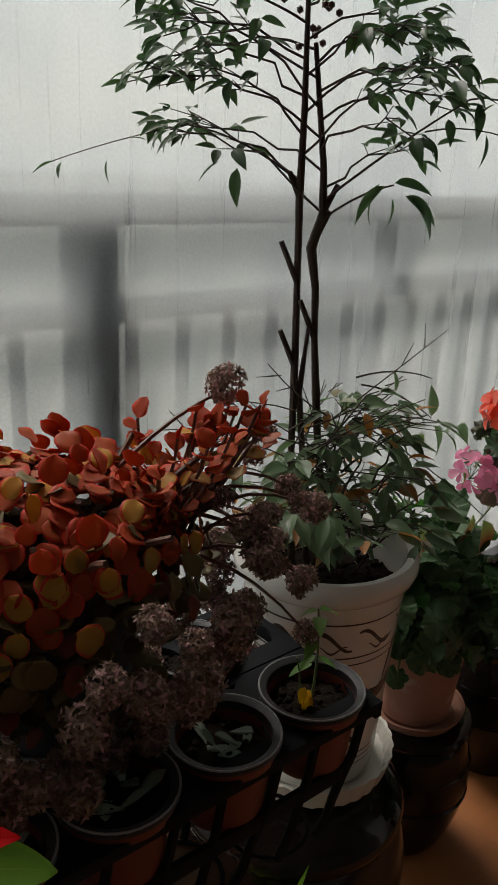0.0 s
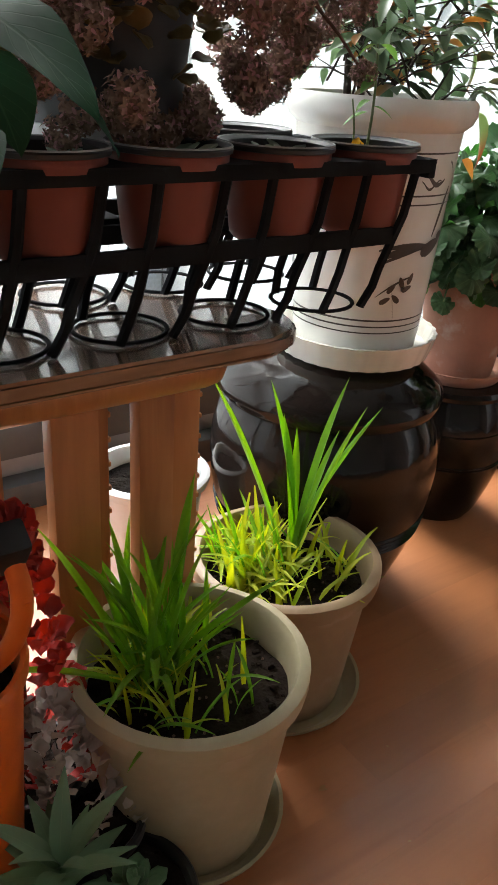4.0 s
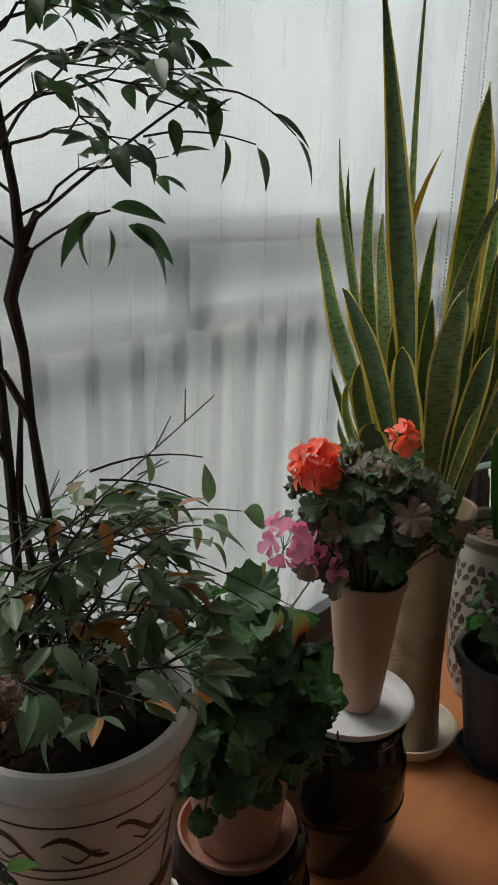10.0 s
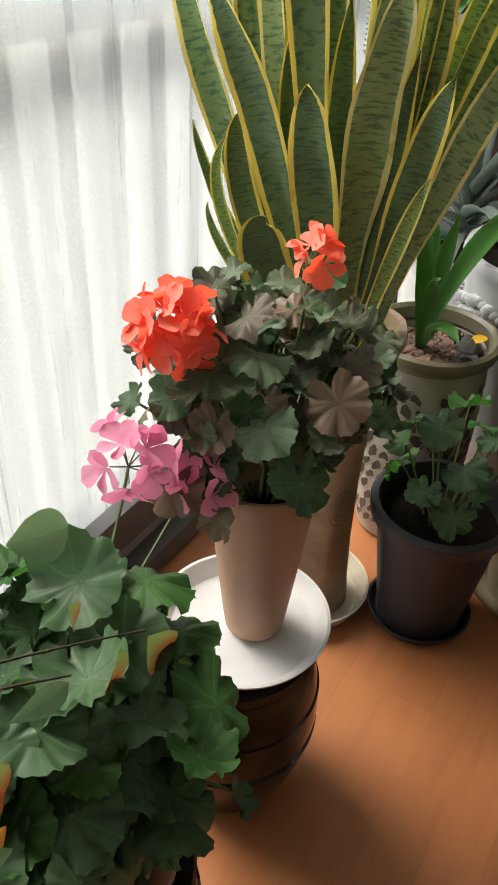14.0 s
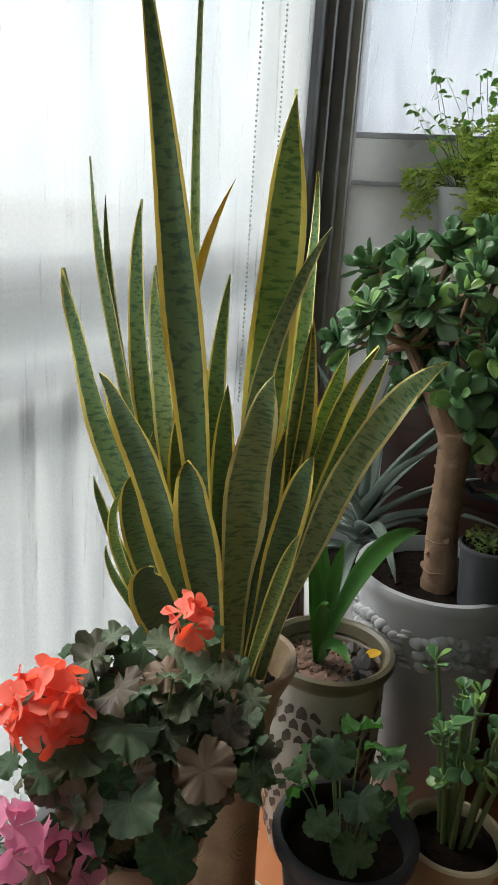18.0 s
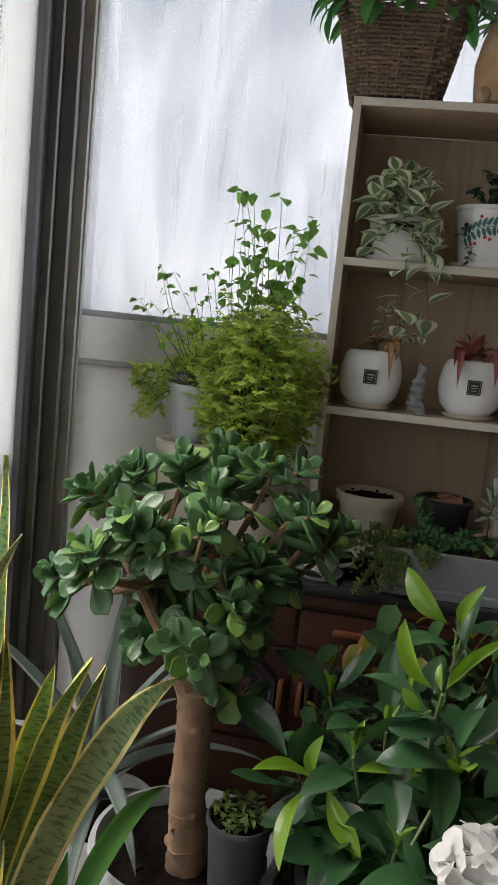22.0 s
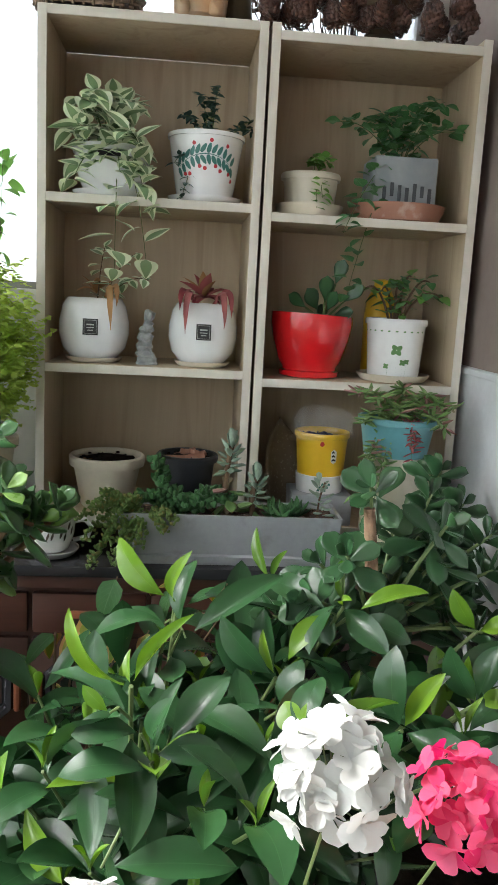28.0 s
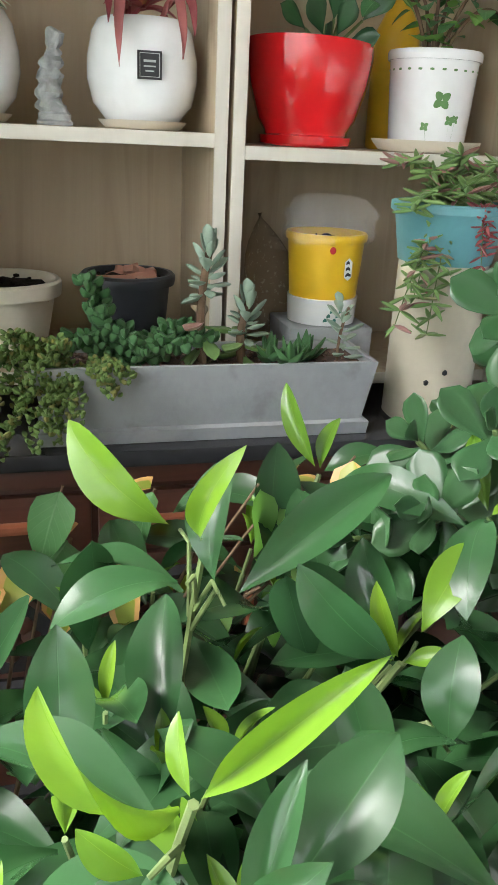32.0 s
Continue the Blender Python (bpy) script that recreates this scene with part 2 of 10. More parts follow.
def fogged_glass(name, tint, streak=1.0, grime=0.25, blur=(0.35, 0.20)):
    """Window glass misted over on the inside: drops and runs vary how much it blurs."""
    m, n, l, b = principled(name)
    n.remove(b)
    drops = noise_tex(n, l, 210.0, 2.0)
    broad = noise_tex(n, l, 2.2, 4.0, (1.0, 1.0, 0.5), 0.5)
    runs = noise_tex(n, l, 9.0, 5.0, (5.0, 5.0, 0.22), 0.9)
    mist = math_node(n, l, "ADD", math_node(n, l, "MULTIPLY", broad, 0.5), math_node(n, l, "MULTIPLY", drops, 0.5))
    clear = n.new("ShaderNodeBsdfRefraction")
    clear.inputs["IOR"].default_value = 1.08
    smear = noise_tex(n, l, 3.0, 6.0, (1.6, 1.6, 0.5), 1.2)
    trails = noise_tex(n, l, 16.0, 4.0, (4.0, 4.0, 0.14), 0.6)
    film = math_node(n, l, "MULTIPLY", ramp(n, l, smear, [(0.42, 0.0), (0.66, 1.0)]), ramp(n, l, trails, [(0.34, 0.72), (0.66, 1.0)]))
    shade = mixer(n, l, math_node(n, l, "MULTIPLY", film, grime), tint, (tint[0] * 0.52, tint[1] * 0.56, tint[2] * 0.61))
    l.new(shade, clear.inputs["Color"])
    rough = math_node(n, l, "MULTIPLY_ADD", mist, *blur)
    wet = ramp(n, l, runs, [(0.60, 0.0), (0.68, streak)])
    rough = math_node(n, l, "MULTIPLY", rough, math_node(n, l, "MULTIPLY_ADD", wet, -0.55, 1.0))
    l.new(rough, clear.inputs["Roughness"])
    fog = n.new("ShaderNodeBsdfTranslucent")
    l.new(shade, fog.inputs[0])
    gloss = n.new("ShaderNodeBsdfGlossy")
    gloss.inputs["Roughness"].default_value = 0.25
    mx = n.new("ShaderNodeMixShader")
    fogginess = math_node(n, l, "MULTIPLY_ADD", mist, 0.4, 0.2)
    l.new(math_node(n, l, "MULTIPLY", fogginess, math_node(n, l, "MULTIPLY_ADD", wet, -0.6, 1.0)), mx.inputs[0])
    l.new(clear.outputs[0], mx.inputs[1])
    l.new(fog.outputs[0], mx.inputs[2])
    mx2 = n.new("ShaderNodeMixShader")
    mx2.inputs[0].default_value = 0.04
    l.new(mx.outputs[0], mx2.inputs[1])
    l.new(gloss.outputs[0], mx2.inputs[2])
    bp = n.new("ShaderNodeBump")
    bp.inputs["Strength"].default_value, bp.inputs["Distance"].default_value = 0.12, 0.002
    l.new(drops, bp.inputs["Height"])
    l.new(bp.outputs[0], clear.inputs["Normal"])
    l.new(mx2.outputs[0], n["Material Output"].inputs[0])
    return m


def clear_glass(name, rough=0.03, tint=(0.95, 0.97, 0.97), ior=1.45):
    m, n, l, b = principled(name)
    b.inputs["Base Color"].default_value = rgba(tint)
    b.inputs["Transmission Weight"].default_value = 1.0
    b.inputs["Roughness"].default_value = rough
    b.inputs["IOR"].default_value = ior
    return m


M_GLASS = fogged_glass("fogged_glass", (0.375, 0.388, 0.386), blur=(0.13, 0.03))
M_GLASS_END = fogged_glass("streaked_glass", (0.36, 0.366, 0.372), 1.5, 0.55, (0.26, 0.10))
M_CRYSTAL = surface("silvery_resin", (0.40, 0.41, 0.40), (0.22, 0.23, 0.23), rough=0.28, scale=120, bump=0.3, distance=0.001)


def thin_film(name):
    """Crumpled clear film: mostly see-through, with soft highlights."""
    m, n, l, b = principled(name)
    b.inputs["Base Color"].default_value = rgba((0.5, 0.5, 0.48))
    b.inputs["Roughness"].default_value = 0.22
    clear = n.new("ShaderNodeBsdfTransparent")
    mx = n.new("ShaderNodeMixShader")
    mx.inputs[0].default_value = 0.045
    l.new(clear.outputs[0], mx.inputs[1])
    l.new(b.outputs[0], mx.inputs[2])
    l.new(mx.outputs[0], n["Material Output"].inputs[0])
    return m


M_FILM = thin_film("plastic_film")
M_RAIL = surface("rail_paint", (0.075, 0.09, 0.088), rough=0.5)
M_FRAME_DARK = surface("dark_aluminium", (0.105, 0.108, 0.11), rough=0.4, metal=0.2, scale=12, bump=0.05)
M_FRAME = surface("grey_aluminium", (0.30, 0.305, 0.305), (0.24, 0.24, 0.24), rough=0.42, metal=0.15, scale=9, bump=0.05, dirt=(0.15, 0.14, 0.13))
M_FRAME_LIGHT = surface("pale_grey_paint", (0.58, 0.58, 0.56), (0.50, 0.50, 0.48), rough=0.5, scale=7, bump=0.08, dirt=(0.30, 0.28, 0.24))
M_PANEL = surface("painted_panel", (0.76, 0.76, 0.73), (0.70, 0.70, 0.67), rough=0.55, scale=5, bump=0.06)
M_CEILING = surface("ceiling_paint", (0.55, 0.55, 0.54), (0.48, 0.48, 0.47), rough=0.8, scale=4, bump=0.1)
M_WALL = surface("taupe_wallpaper", (0.30, 0.235, 0.205), (0.27, 0.21, 0.185), rough=0.75, scale=9, bump=0.2)
# unseen room walls: tone chosen for how much fill they bounce back
M_ROOM = surface("unseen_room_bounce", (0.52, 0.50, 0.465), (0.48, 0.46, 0.43), rough=0.8, scale=6, bump=0.1)
M_WAINSCOT = surface("white_wainscot", (0.74, 0.75, 0.77), (0.68, 0.69, 0.71), rough=0.6, scale=12, bump=0.15)
M_FLOOR = wood("laminate_floor", (0.41, 0.155, 0.056), (0.34, 0.118, 0.042), scale=5, rough=0.4, axis="x", vary=0.09, coat=0.12, grain=0.6)
M_JOINT = surface("floor_joint", (0.10, 0.045, 0.025), rough=0.8)
M_PINE = wood("orange_pine", (0.43, 0.185, 0.06), (0.30, 0.112, 0.034), scale=4, rough=0.4, axis="z", vary=0.12, coat=0.2)
M_PINE_TOP = wood("brown_pine", (0.13, 0.075, 0.048), (0.085, 0.048, 0.03), scale=4, rough=0.2, axis="x", vary=0.05, coat=0.6)
M_CASE = wood("oak_veneer", (0.50, 0.40, 0.275), (0.40, 0.30, 0.20), scale=3, rough=0.55, axis="z", vary=0.04)
M_CASE_EDGE = wood("pale_oak_edge", (0.60, 0.56, 0.48), (0.52, 0.47, 0.39), scale=3, rough=0.5, axis="z", vary=0.03, grain=0.5)
M_CABINET = wood("dark_mahogany", (0.045, 0.016, 0.010), (0.026, 0.009, 0.006), scale=5, rough=0.4, axis="y", vary=0.08, coat=0.15)
M_CABINET_RED = wood("red_mahogany", (0.060, 0.020, 0.012), (0.038, 0.012, 0.008), scale=5, rough=0.4, axis="y", vary=0.1, coat=0.12)
M_STONE_TOP = surface("black_stone_top", (0.018, 0.018, 0.02), (0.03, 0.03, 0.032), rough=0.18, scale=20, bump=0.03)
M_BLACK = surface("black_plastic", (0.012, 0.012, 0.014), (0.02, 0.02, 0.022), rough=0.42, scale=25, bump=0.06)
M_RACK = surface("black_iron", (0.010, 0.012, 0.015), (0.016, 0.018, 0.02), rough=0.7, scale=30, bump=0.15, spec=0.1)
M_GREYPOT = surface("charcoal_plastic", (0.045, 0.05, 0.055), (0.06, 0.065, 0.07), rough=0.5, scale=20, bump=0.06)
M_CREAM = surface("cream_plastic", (0.46, 0.395, 0.25), (0.41, 0.35, 0.215), rough=0.45, scale=14, bump=0.05, dirt=(0.45, 0.38, 0.27))
# the same cream plastic with the pot's shade put into its colour
M_CREAM_SHADED = surface("shaded_cream_plastic", (0.35, 0.245, 0.14), (0.31, 0.21, 0.12), rough=0.45, scale=14, bump=0.05, dirt=(0.38, 0.29, 0.2))
M_TANPOT = surface("tan_plastic", (0.42, 0.25, 0.16), (0.38, 0.22, 0.14), rough=0.5, scale=14, bump=0.06)
M_BROWNPOT = surface("brick_brown_plastic", (0.21, 0.052, 0.032), (0.17, 0.042, 0.028), rough=0.45, scale=14, bump=0.05, spec=0.3)
M_TERRA = surface("terracotta", (0.40, 0.19, 0.125), (0.33, 0.16, 0.11), rough=0.8, scale=16, bump=0.3, dirt=(0.46, 0.36, 0.30))
M_ONGGI = surface("onggi_glaze", (0.004, 0.004, 0.004), (0.012, 0.007, 0.005), rough=0.03, rough2=0.07, scale=9, bump=0.09, coat=0.0, distance=0.004, spec=0.3)
M_WHITE = surface("white_glaze", (0.80, 0.785, 0.73), (0.76, 0.74, 0.68), rough=0.2, scale=7, bump=0.03, coat=0.3, dirt=(0.64, 0.60, 0.52))
M_PUREWHITE = surface("white_porcelain", (0.80, 0.80, 0.79), (0.76, 0.76, 0.75), rough=0.2, scale=8, bump=0.02, coat=0.3)
M_GREYWHITE = surface("grey_white_glaze", (0.47, 0.48, 0.49), (0.42, 0.43, 0.44), rough=0.3, scale=7, bump=0.05, coat=0.2)
M_INK = surface("brush_ink", (0.035, 0.028, 0.022), (0.08, 0.06, 0.045), rough=0.35, scale=60, bump=0)
M_DISH = surface("white_plastic_dish", (0.72, 0.72, 0.72), (0.66, 0.66, 0.65), rough=0.4, scale=14, bump=0.04)
M_CARVED = surface("carved_tan_ceramic", (0.36, 0.27, 0.17), (0.22, 0.15, 0.085), rough=0.4, scale=22, bump=0.35, distance=0.004)
M_DRUM = surface("speckled_ceramic", (0.40, 0.37, 0.31), (0.33, 0.30, 0.25), rough=0.3, scale=16, bump=0.1, coat=0.2)
M_OLIVE = surface("olive_glaze", (0.16, 0.14, 0.085), (0.11, 0.10, 0.06), rough=0.25, scale=14, bump=0.1, coat=0.3)
M_BLUEBAND = surface("blue_speckled_band", (0.12, 0.19, 0.34), (0.35, 0.42, 0.52), rough=0.3, scale=60, bump=0.05)
M_RED = surface("red_glaze", (0.62, 0.012, 0.016), (0.55, 0.01, 0.014), rough=0.12, scale=8, bump=0.02, coat=0.6)
M_YELLOW = surface("yellow_plastic", (0.78, 0.48, 0.02), (0.72, 0.42, 0.02), rough=0.35, scale=10, bump=0.03)
M_TEAL = surface("teal_ceramic", (0.12, 0.30, 0.32), (0.10, 0.26, 0.29), rough=0.35, scale=18, bump=0.1)
M_NAVY = surface("black_pot_plastic", (0.006, 0.007, 0.009), (0.010, 0.011, 0.013), rough=0.4, scale=20, bump=0.05)
M_CEMENT = surface("cement", (0.36, 0.37, 0.38), (0.31, 0.32, 0.33), rough=0.8, scale=16, bump=0.3, dirt=(0.24, 0.24, 0.24))
M_IVORY = surface("ivory_ceramic", (0.62, 0.56, 0.44), (0.56, 0.50, 0.39), rough=0.35, scale=12, bump=0.05, coat=0.1)
M_BLUEGREY = surface("blue_grey_stone_pot", (0.20, 0.22, 0.23), (0.34, 0.35, 0.35), rough=0.6, scale=14, bump=0.3)
M_SOIL = surface("potting_soil", (0.022, 0.015, 0.010), (0.013, 0.009, 0.007), rough=0.95, scale=40, bump=0.8, distance=0.006, vary=0.4, spec=0.12)
M_PEBBLE = surface("tan_pebbles", (0.21, 0.125, 0.09), (0.13, 0.08, 0.06), rough=0.8, scale=40, bump=0.3, vary=0.5)
M_STONE = surface("dark_stone", (0.12, 0.115, 0.11), (0.07, 0.07, 0.07), rough=0.8, scale=30, bump=0.5, vary=0.3)
M_WICKER = surface("brown_wicker", (0.20, 0.135, 0.09), (0.13, 0.09, 0.06), rough=0.75, scale=60, bump=0.3, vary=0.25)
M_ROPE = surface("straw_rope", (0.46, 0.285, 0.145), (0.29, 0.165, 0.075), rough=0.75, scale=70, bump=0.4, vary=0.15)
M_RIBBON = surface("dark_brown_ribbon", (0.035, 0.018, 0.018), rough=0.4, scale=40, bump=0.1)
M_FUR = surface("tan_resin", (0.50, 0.29, 0.14), (0.58, 0.44, 0.30), rough=0.7, scale=26, bump=0.4)
M_CONE = surface("pine_cone", (0.055, 0.024, 0.016), (0.09, 0.04, 0.025), rough=0.3, scale=60, bump=0.3, vary=0.3)
M_BRASS = surface("aged_brass", (0.10, 0.075, 0.045), rough=0.4, metal=0.7, scale=30)
M_COPPER = surface("worn_copper_brown", (0.30, 0.10, 0.05), rough=0.35, scale=25, metal=0.3)
M_ROOT = surface("pale_roots", (0.60, 0.60, 0.55), (0.45, 0.46, 0.40), rough=0.7, scale=60, bump=0.2)
M_BARK = surface("jade_bark", (0.35, 0.22, 0.135), (0.21, 0.125, 0.078), rough=0.8, scale=35, bump=0.6, distance=0.004)
M_STEM_DARK = surface("dark_stem", (0.035, 0.022, 0.016), (0.055, 0.035, 0.022), rough=0.7, scale=40, bump=0.4)
M_STEM = surface("green_stem", (0.13, 0.19, 0.06), (0.10, 0.14, 0.05), rough=0.5, scale=40, bump=0.1)
M_STEM_RED = surface("reddish_stem", (0.16, 0.06, 0.04), (0.11, 0.05, 0.03), rough=0.5, scale=40, bump=0.1)
M_TWIG = surface("dry_twig", (0.16, 0.10, 0.06), rough=0.8, scale=40, bump=0.2)
M_CHAIN = surface("white_beads", (0.75, 0.75, 0.72), rough=0.4)
M_LABEL = surface("black_label", (0.02, 0.02, 0.022), rough=0.5)
M_LABEL_INK = surface("pale_print", (0.55, 0.55, 0.52), rough=0.5)
M_LEAFPRINT = surface("green_print", (0.12, 0.26, 0.08), rough=0.35)
M_HOLLY = surface("holly_green_print", (0.045, 0.20, 0.17), rough=0.35)
M_BERRY = surface("red_print", (0.55, 0.03, 0.04), rough=0.3)
M_ORANGE_PLASTIC = surface("orange_plastic", (0.75, 0.14, 0.01), rough=0.35, scale=12)
M_GROUND = surface("outdoor_concrete", (0.44, 0.42, 0.375), (0.40, 0.38, 0.345), rough=0.9, scale=0.05, bump=0)
M_FACADE = surface("pale_facade", (0.55, 0.58, 0.60), (0.50, 0.53, 0.55), rough=0.8, scale=0.2, bump=0)
M_FACADE_BLUE = surface("blue_facade", (0.22, 0.30, 0.40), rough=0.6, scale=0.2, bump=0)
M_DARKPANE = surface("dark_window_pane", (0.08, 0.10, 0.12), rough=0.2)

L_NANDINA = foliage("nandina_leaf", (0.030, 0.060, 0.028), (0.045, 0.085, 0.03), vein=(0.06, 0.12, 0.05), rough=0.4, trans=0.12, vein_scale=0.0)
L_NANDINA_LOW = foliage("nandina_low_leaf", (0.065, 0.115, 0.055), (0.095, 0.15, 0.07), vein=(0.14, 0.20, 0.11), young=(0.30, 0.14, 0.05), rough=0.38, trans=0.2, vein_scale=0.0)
L_NANDINA_TIP = foliage("nandina_reddening_leaf", (0.07, 0.13, 0.035), (0.10, 0.15, 0.04), vein=(0.16, 0.20, 0.09), rough=0.4, trans=0.2, tip=(0.13, 0.038, 0.02), vein_scale=0.0)
L_STONECROP = foliage("red_stonecrop_leaf", (0.46, 0.075, 0.030), (0.52, 0.135, 0.045), young=(0.52, 0.28, 0.06), rough=0.5, trans=0.28, margin=((0.56, 0.06, 0.04), 0.8), spec=0.14)
L_STONECROP_MID = foliage("golden_stonecrop_leaf", (0.42, 0.24, 0.05), (0.30, 0.21, 0.05), young=(0.50, 0.14, 0.05), rough=0.5, trans=0.3, margin=((0.50, 0.09, 0.04), 0.8))
L_STONECROP_LOW = foliage("olive_stonecrop_leaf", (0.15, 0.115, 0.045), (0.20, 0.14, 0.05), young=(0.24, 0.07, 0.045), rough=0.5, trans=0.2)
L_DRIED = foliage("dried_bloom", (0.20, 0.13, 0.10), (0.38, 0.275, 0.215), young=(0.44, 0.25, 0.26), rough=0.8, trans=0.15)
L_POINSETTIA = foliage("poinsettia_bract", (0.40, 0.002, 0.004), (0.31, 0.002, 0.003), vein=(0.26, 0.003, 0.005), rough=0.8, trans=0.08, spec=0.06)
L_POINSETTIA_GREEN = foliage("poinsettia_leaf", (0.014, 0.042, 0.022), (0.02, 0.055, 0.026), vein=(0.035, 0.075, 0.04), rough=0.65, trans=0.15, spec=0.12)
L_SPROUT = foliage("sprout_blade", (0.50, 0.52, 0.035), (0.34, 0.46, 0.04), rough=0.45, trans=0.45, vein=None)
L_BLADE = foliage("onion_blade", (0.15, 0.33, 0.035), (0.23, 0.42, 0.045), rough=0.35, trans=0.42)
L_GERANIUM = foliage("geranium_leaf", (0.048, 0.10, 0.042), (0.070, 0.135, 0.058), rough=0.48, trans=0.12, radial=7)
L_GERANIUM_DULL = foliage("geranium_dull_leaf", (0.13, 0.16, 0.095), (0.10, 0.185, 0.10), rough=0.5, trans=0.12, young=(0.19, 0.14, 0.095), radial=7)
L_GERANIUM_MAUVE = foliage("geranium_mauve_leaf", (0.095, 0.08, 0.055), (0.075, 0.09, 0.052), rough=0.5, trans=0.1, radial=7)
L_GERANIUM_BRIGHT = foliage("geranium_bright_leaf", (0.052, 0.145, 0.035), (0.080, 0.19, 0.05), rough=0.5, trans=0.25, radial=7)
L_PINK = foliage("pink_petal", (0.80, 0.30, 0.45), (0.86, 0.40, 0.55), rough=0.6, trans=0.3)
L_HOTPINK = foliage("magenta_petal", (0.74, 0.06, 0.19), (0.80, 0.20, 0.33), rough=0.6, trans=0.3)
L_ORANGE = foliage("coral_orange_petal", (0.92, 0.205, 0.145), (0.95, 0.29, 0.21), rough=0.6, trans=0.3)
L_WHITE = foliage("white_petal", (0.68, 0.68, 0.65), (0.62, 0.63, 0.61), rough=0.7, trans=0.2)
L_SNAKE = foliage("snake_plant_leaf", (0.19, 0.31, 0.12), (0.24, 0.36, 0.13), band=(0.055, 0.135, 0.065), rough=0.33, trans=0.08, margin=((0.86, 0.72, 0.22), 0.77))
L_SNAKE_PALE = foliage("pale_snake_plant_leaf", (0.34, 0.45, 0.20), (0.29, 0.41, 0.18), band=(0.10, 0.20, 0.09), rough=0.33, trans=0.1, margin=((0.82, 0.72, 0.30), 0.78))
L_SNAKE_BRIGHT = foliage("bright_snake_plant_leaf", (0.28, 0.40, 0.12), (0.32, 0.44, 0.13), band=(0.08, 0.19, 0.06), rough=0.33, trans=0.12, margin=((0.85, 0.74, 0.20), 0.74))
L_SNAKE_YELLOW = foliage("yellow_snake_plant_leaf", (0.72, 0.50, 0.05), (0.66, 0.46, 0.08), rough=0.4, trans=0.1)
L_SNAKE_DARK = foliage("dark_snake_plant_leaf", (0.12, 0.20, 0.085), (0.15, 0.235, 0.095), band=(0.05, 0.10, 0.055), rough=0.34, trans=0.05, margin=((0.86, 0.66, 0.12), 0.74))
L_CLIVIA = foliage("clivia_leaf", (0.075, 0.21, 0.05), (0.10, 0.26, 0.06), rough=0.32, trans=0.2)
L_AGAVE = foliage("grey_agave_leaf", (0.20, 0.26, 0.225), (0.25, 0.31, 0.27), rough=0.45, trans=0.04, speck=0.25)
L_JADE = foliage("jade_leaf", (0.065, 0.16, 0.06), (0.10, 0.21, 0.075), rough=0.3, trans=0.05, coat=0.6, young=(0.17, 0.31, 0.07), wax=1.55)
L_JADE_DEEP = foliage("deep_jade_leaf", (0.022, 0.068, 0.024), (0.034, 0.092, 0.031), rough=0.4, trans=0.03, coat=0.3)
L_FERN = foliage("fern_leaf", (0.42, 0.52, 0.14), (0.50, 0.60, 0.17), rough=0.5, trans=0.55)
L_TALL = foliage("lime_green_leaf", (0.14, 0.29, 0.075), (0.20, 0.36, 0.095), rough=0.45, trans=0.4)
L_GLOSSY = foliage("glossy_leaf", (0.007, 0.028, 0.008), (0.012, 0.048, 0.012), vein=(0.03, 0.085, 0.03), rough=0.42, trans=0.05, coat=0.85, vein_scale=0.0, wax=1.55)
L_LIME = foliage("young_glossy_leaf", (0.040, 0.125, 0.005), (0.105, 0.20, 0.008), vein=(0.14, 0.25, 0.03), rough=0.4, trans=0.14, coat=0.7, vein_scale=0.0, wax=1.55)
L_YELLOWING = foliage("yellowing_leaf", (0.20, 0.26, 0.035), (0.30, 0.30, 0.05), rough=0.4, trans=0.2, margin=((0.45, 0.26, 0.09), 0.6))
L_VARIEGATED = foliage("variegated_leaf", (0.20, 0.31, 0.15), (0.26, 0.36, 0.18), rough=0.4, trans=0.1, margin=((0.70, 0.75, 0.54), 0.46))
L_DUSK = foliage("blue_green_leaf", (0.035, 0.085, 0.065), (0.05, 0.105, 0.075), rough=0.45, trans=0.08)
L_IVY = foliage("ivy_leaf", (0.06, 0.17, 0.06), (0.09, 0.22, 0.075), vein=(0.14, 0.27, 0.12), rough=0.4, trans=0.15)
L_WINE = foliage("wine_red_leaf", (0.27, 0.05, 0.06), (0.42, 0.15, 0.14), rough=0.5, trans=0.2)
L_WITHER = foliage("withered_leaf", (0.45, 0.26, 0.11), (0.38, 0.20, 0.10), rough=0.7, trans=0.15)
L_PAPER = foliage("dried_paper", (0.24, 0.185, 0.125), (0.19, 0.14, 0.09), rough=0.6, trans=0.1, speck=0.4)
L_SUCCULENT = foliage("dusty_succulent_leaf", (0.29, 0.38, 0.29), (0.34, 0.43, 0.34), rough=0.5, trans=0.04)
L_SUCCULENT_GREEN = foliage("green_succulent_leaf", (0.055, 0.14, 0.05), (0.08, 0.18, 0.07), rough=0.4, trans=0.04)
L_SEDUM = foliage("yellow_green_sedum", (0.12, 0.20, 0.055), (0.17, 0.25, 0.07), young=(0.22, 0.22, 0.07), rough=0.5, trans=0.08)
L_ROSE_YELLOW = foliage("yellow_silk", (0.80, 0.45, 0.02), (0.85, 0.52, 0.04), rough=0.6, trans=0.15)
L_ROSE_RED = foliage("red_silk", (0.42, 0.015, 0.02), (0.34, 0.012, 0.016), rough=0.6, trans=0.1)
L_ROSE_CORAL = foliage("coral_silk", (0.80, 0.12, 0.04), (0.75, 0.10, 0.04), rough=0.6, trans=0.15)
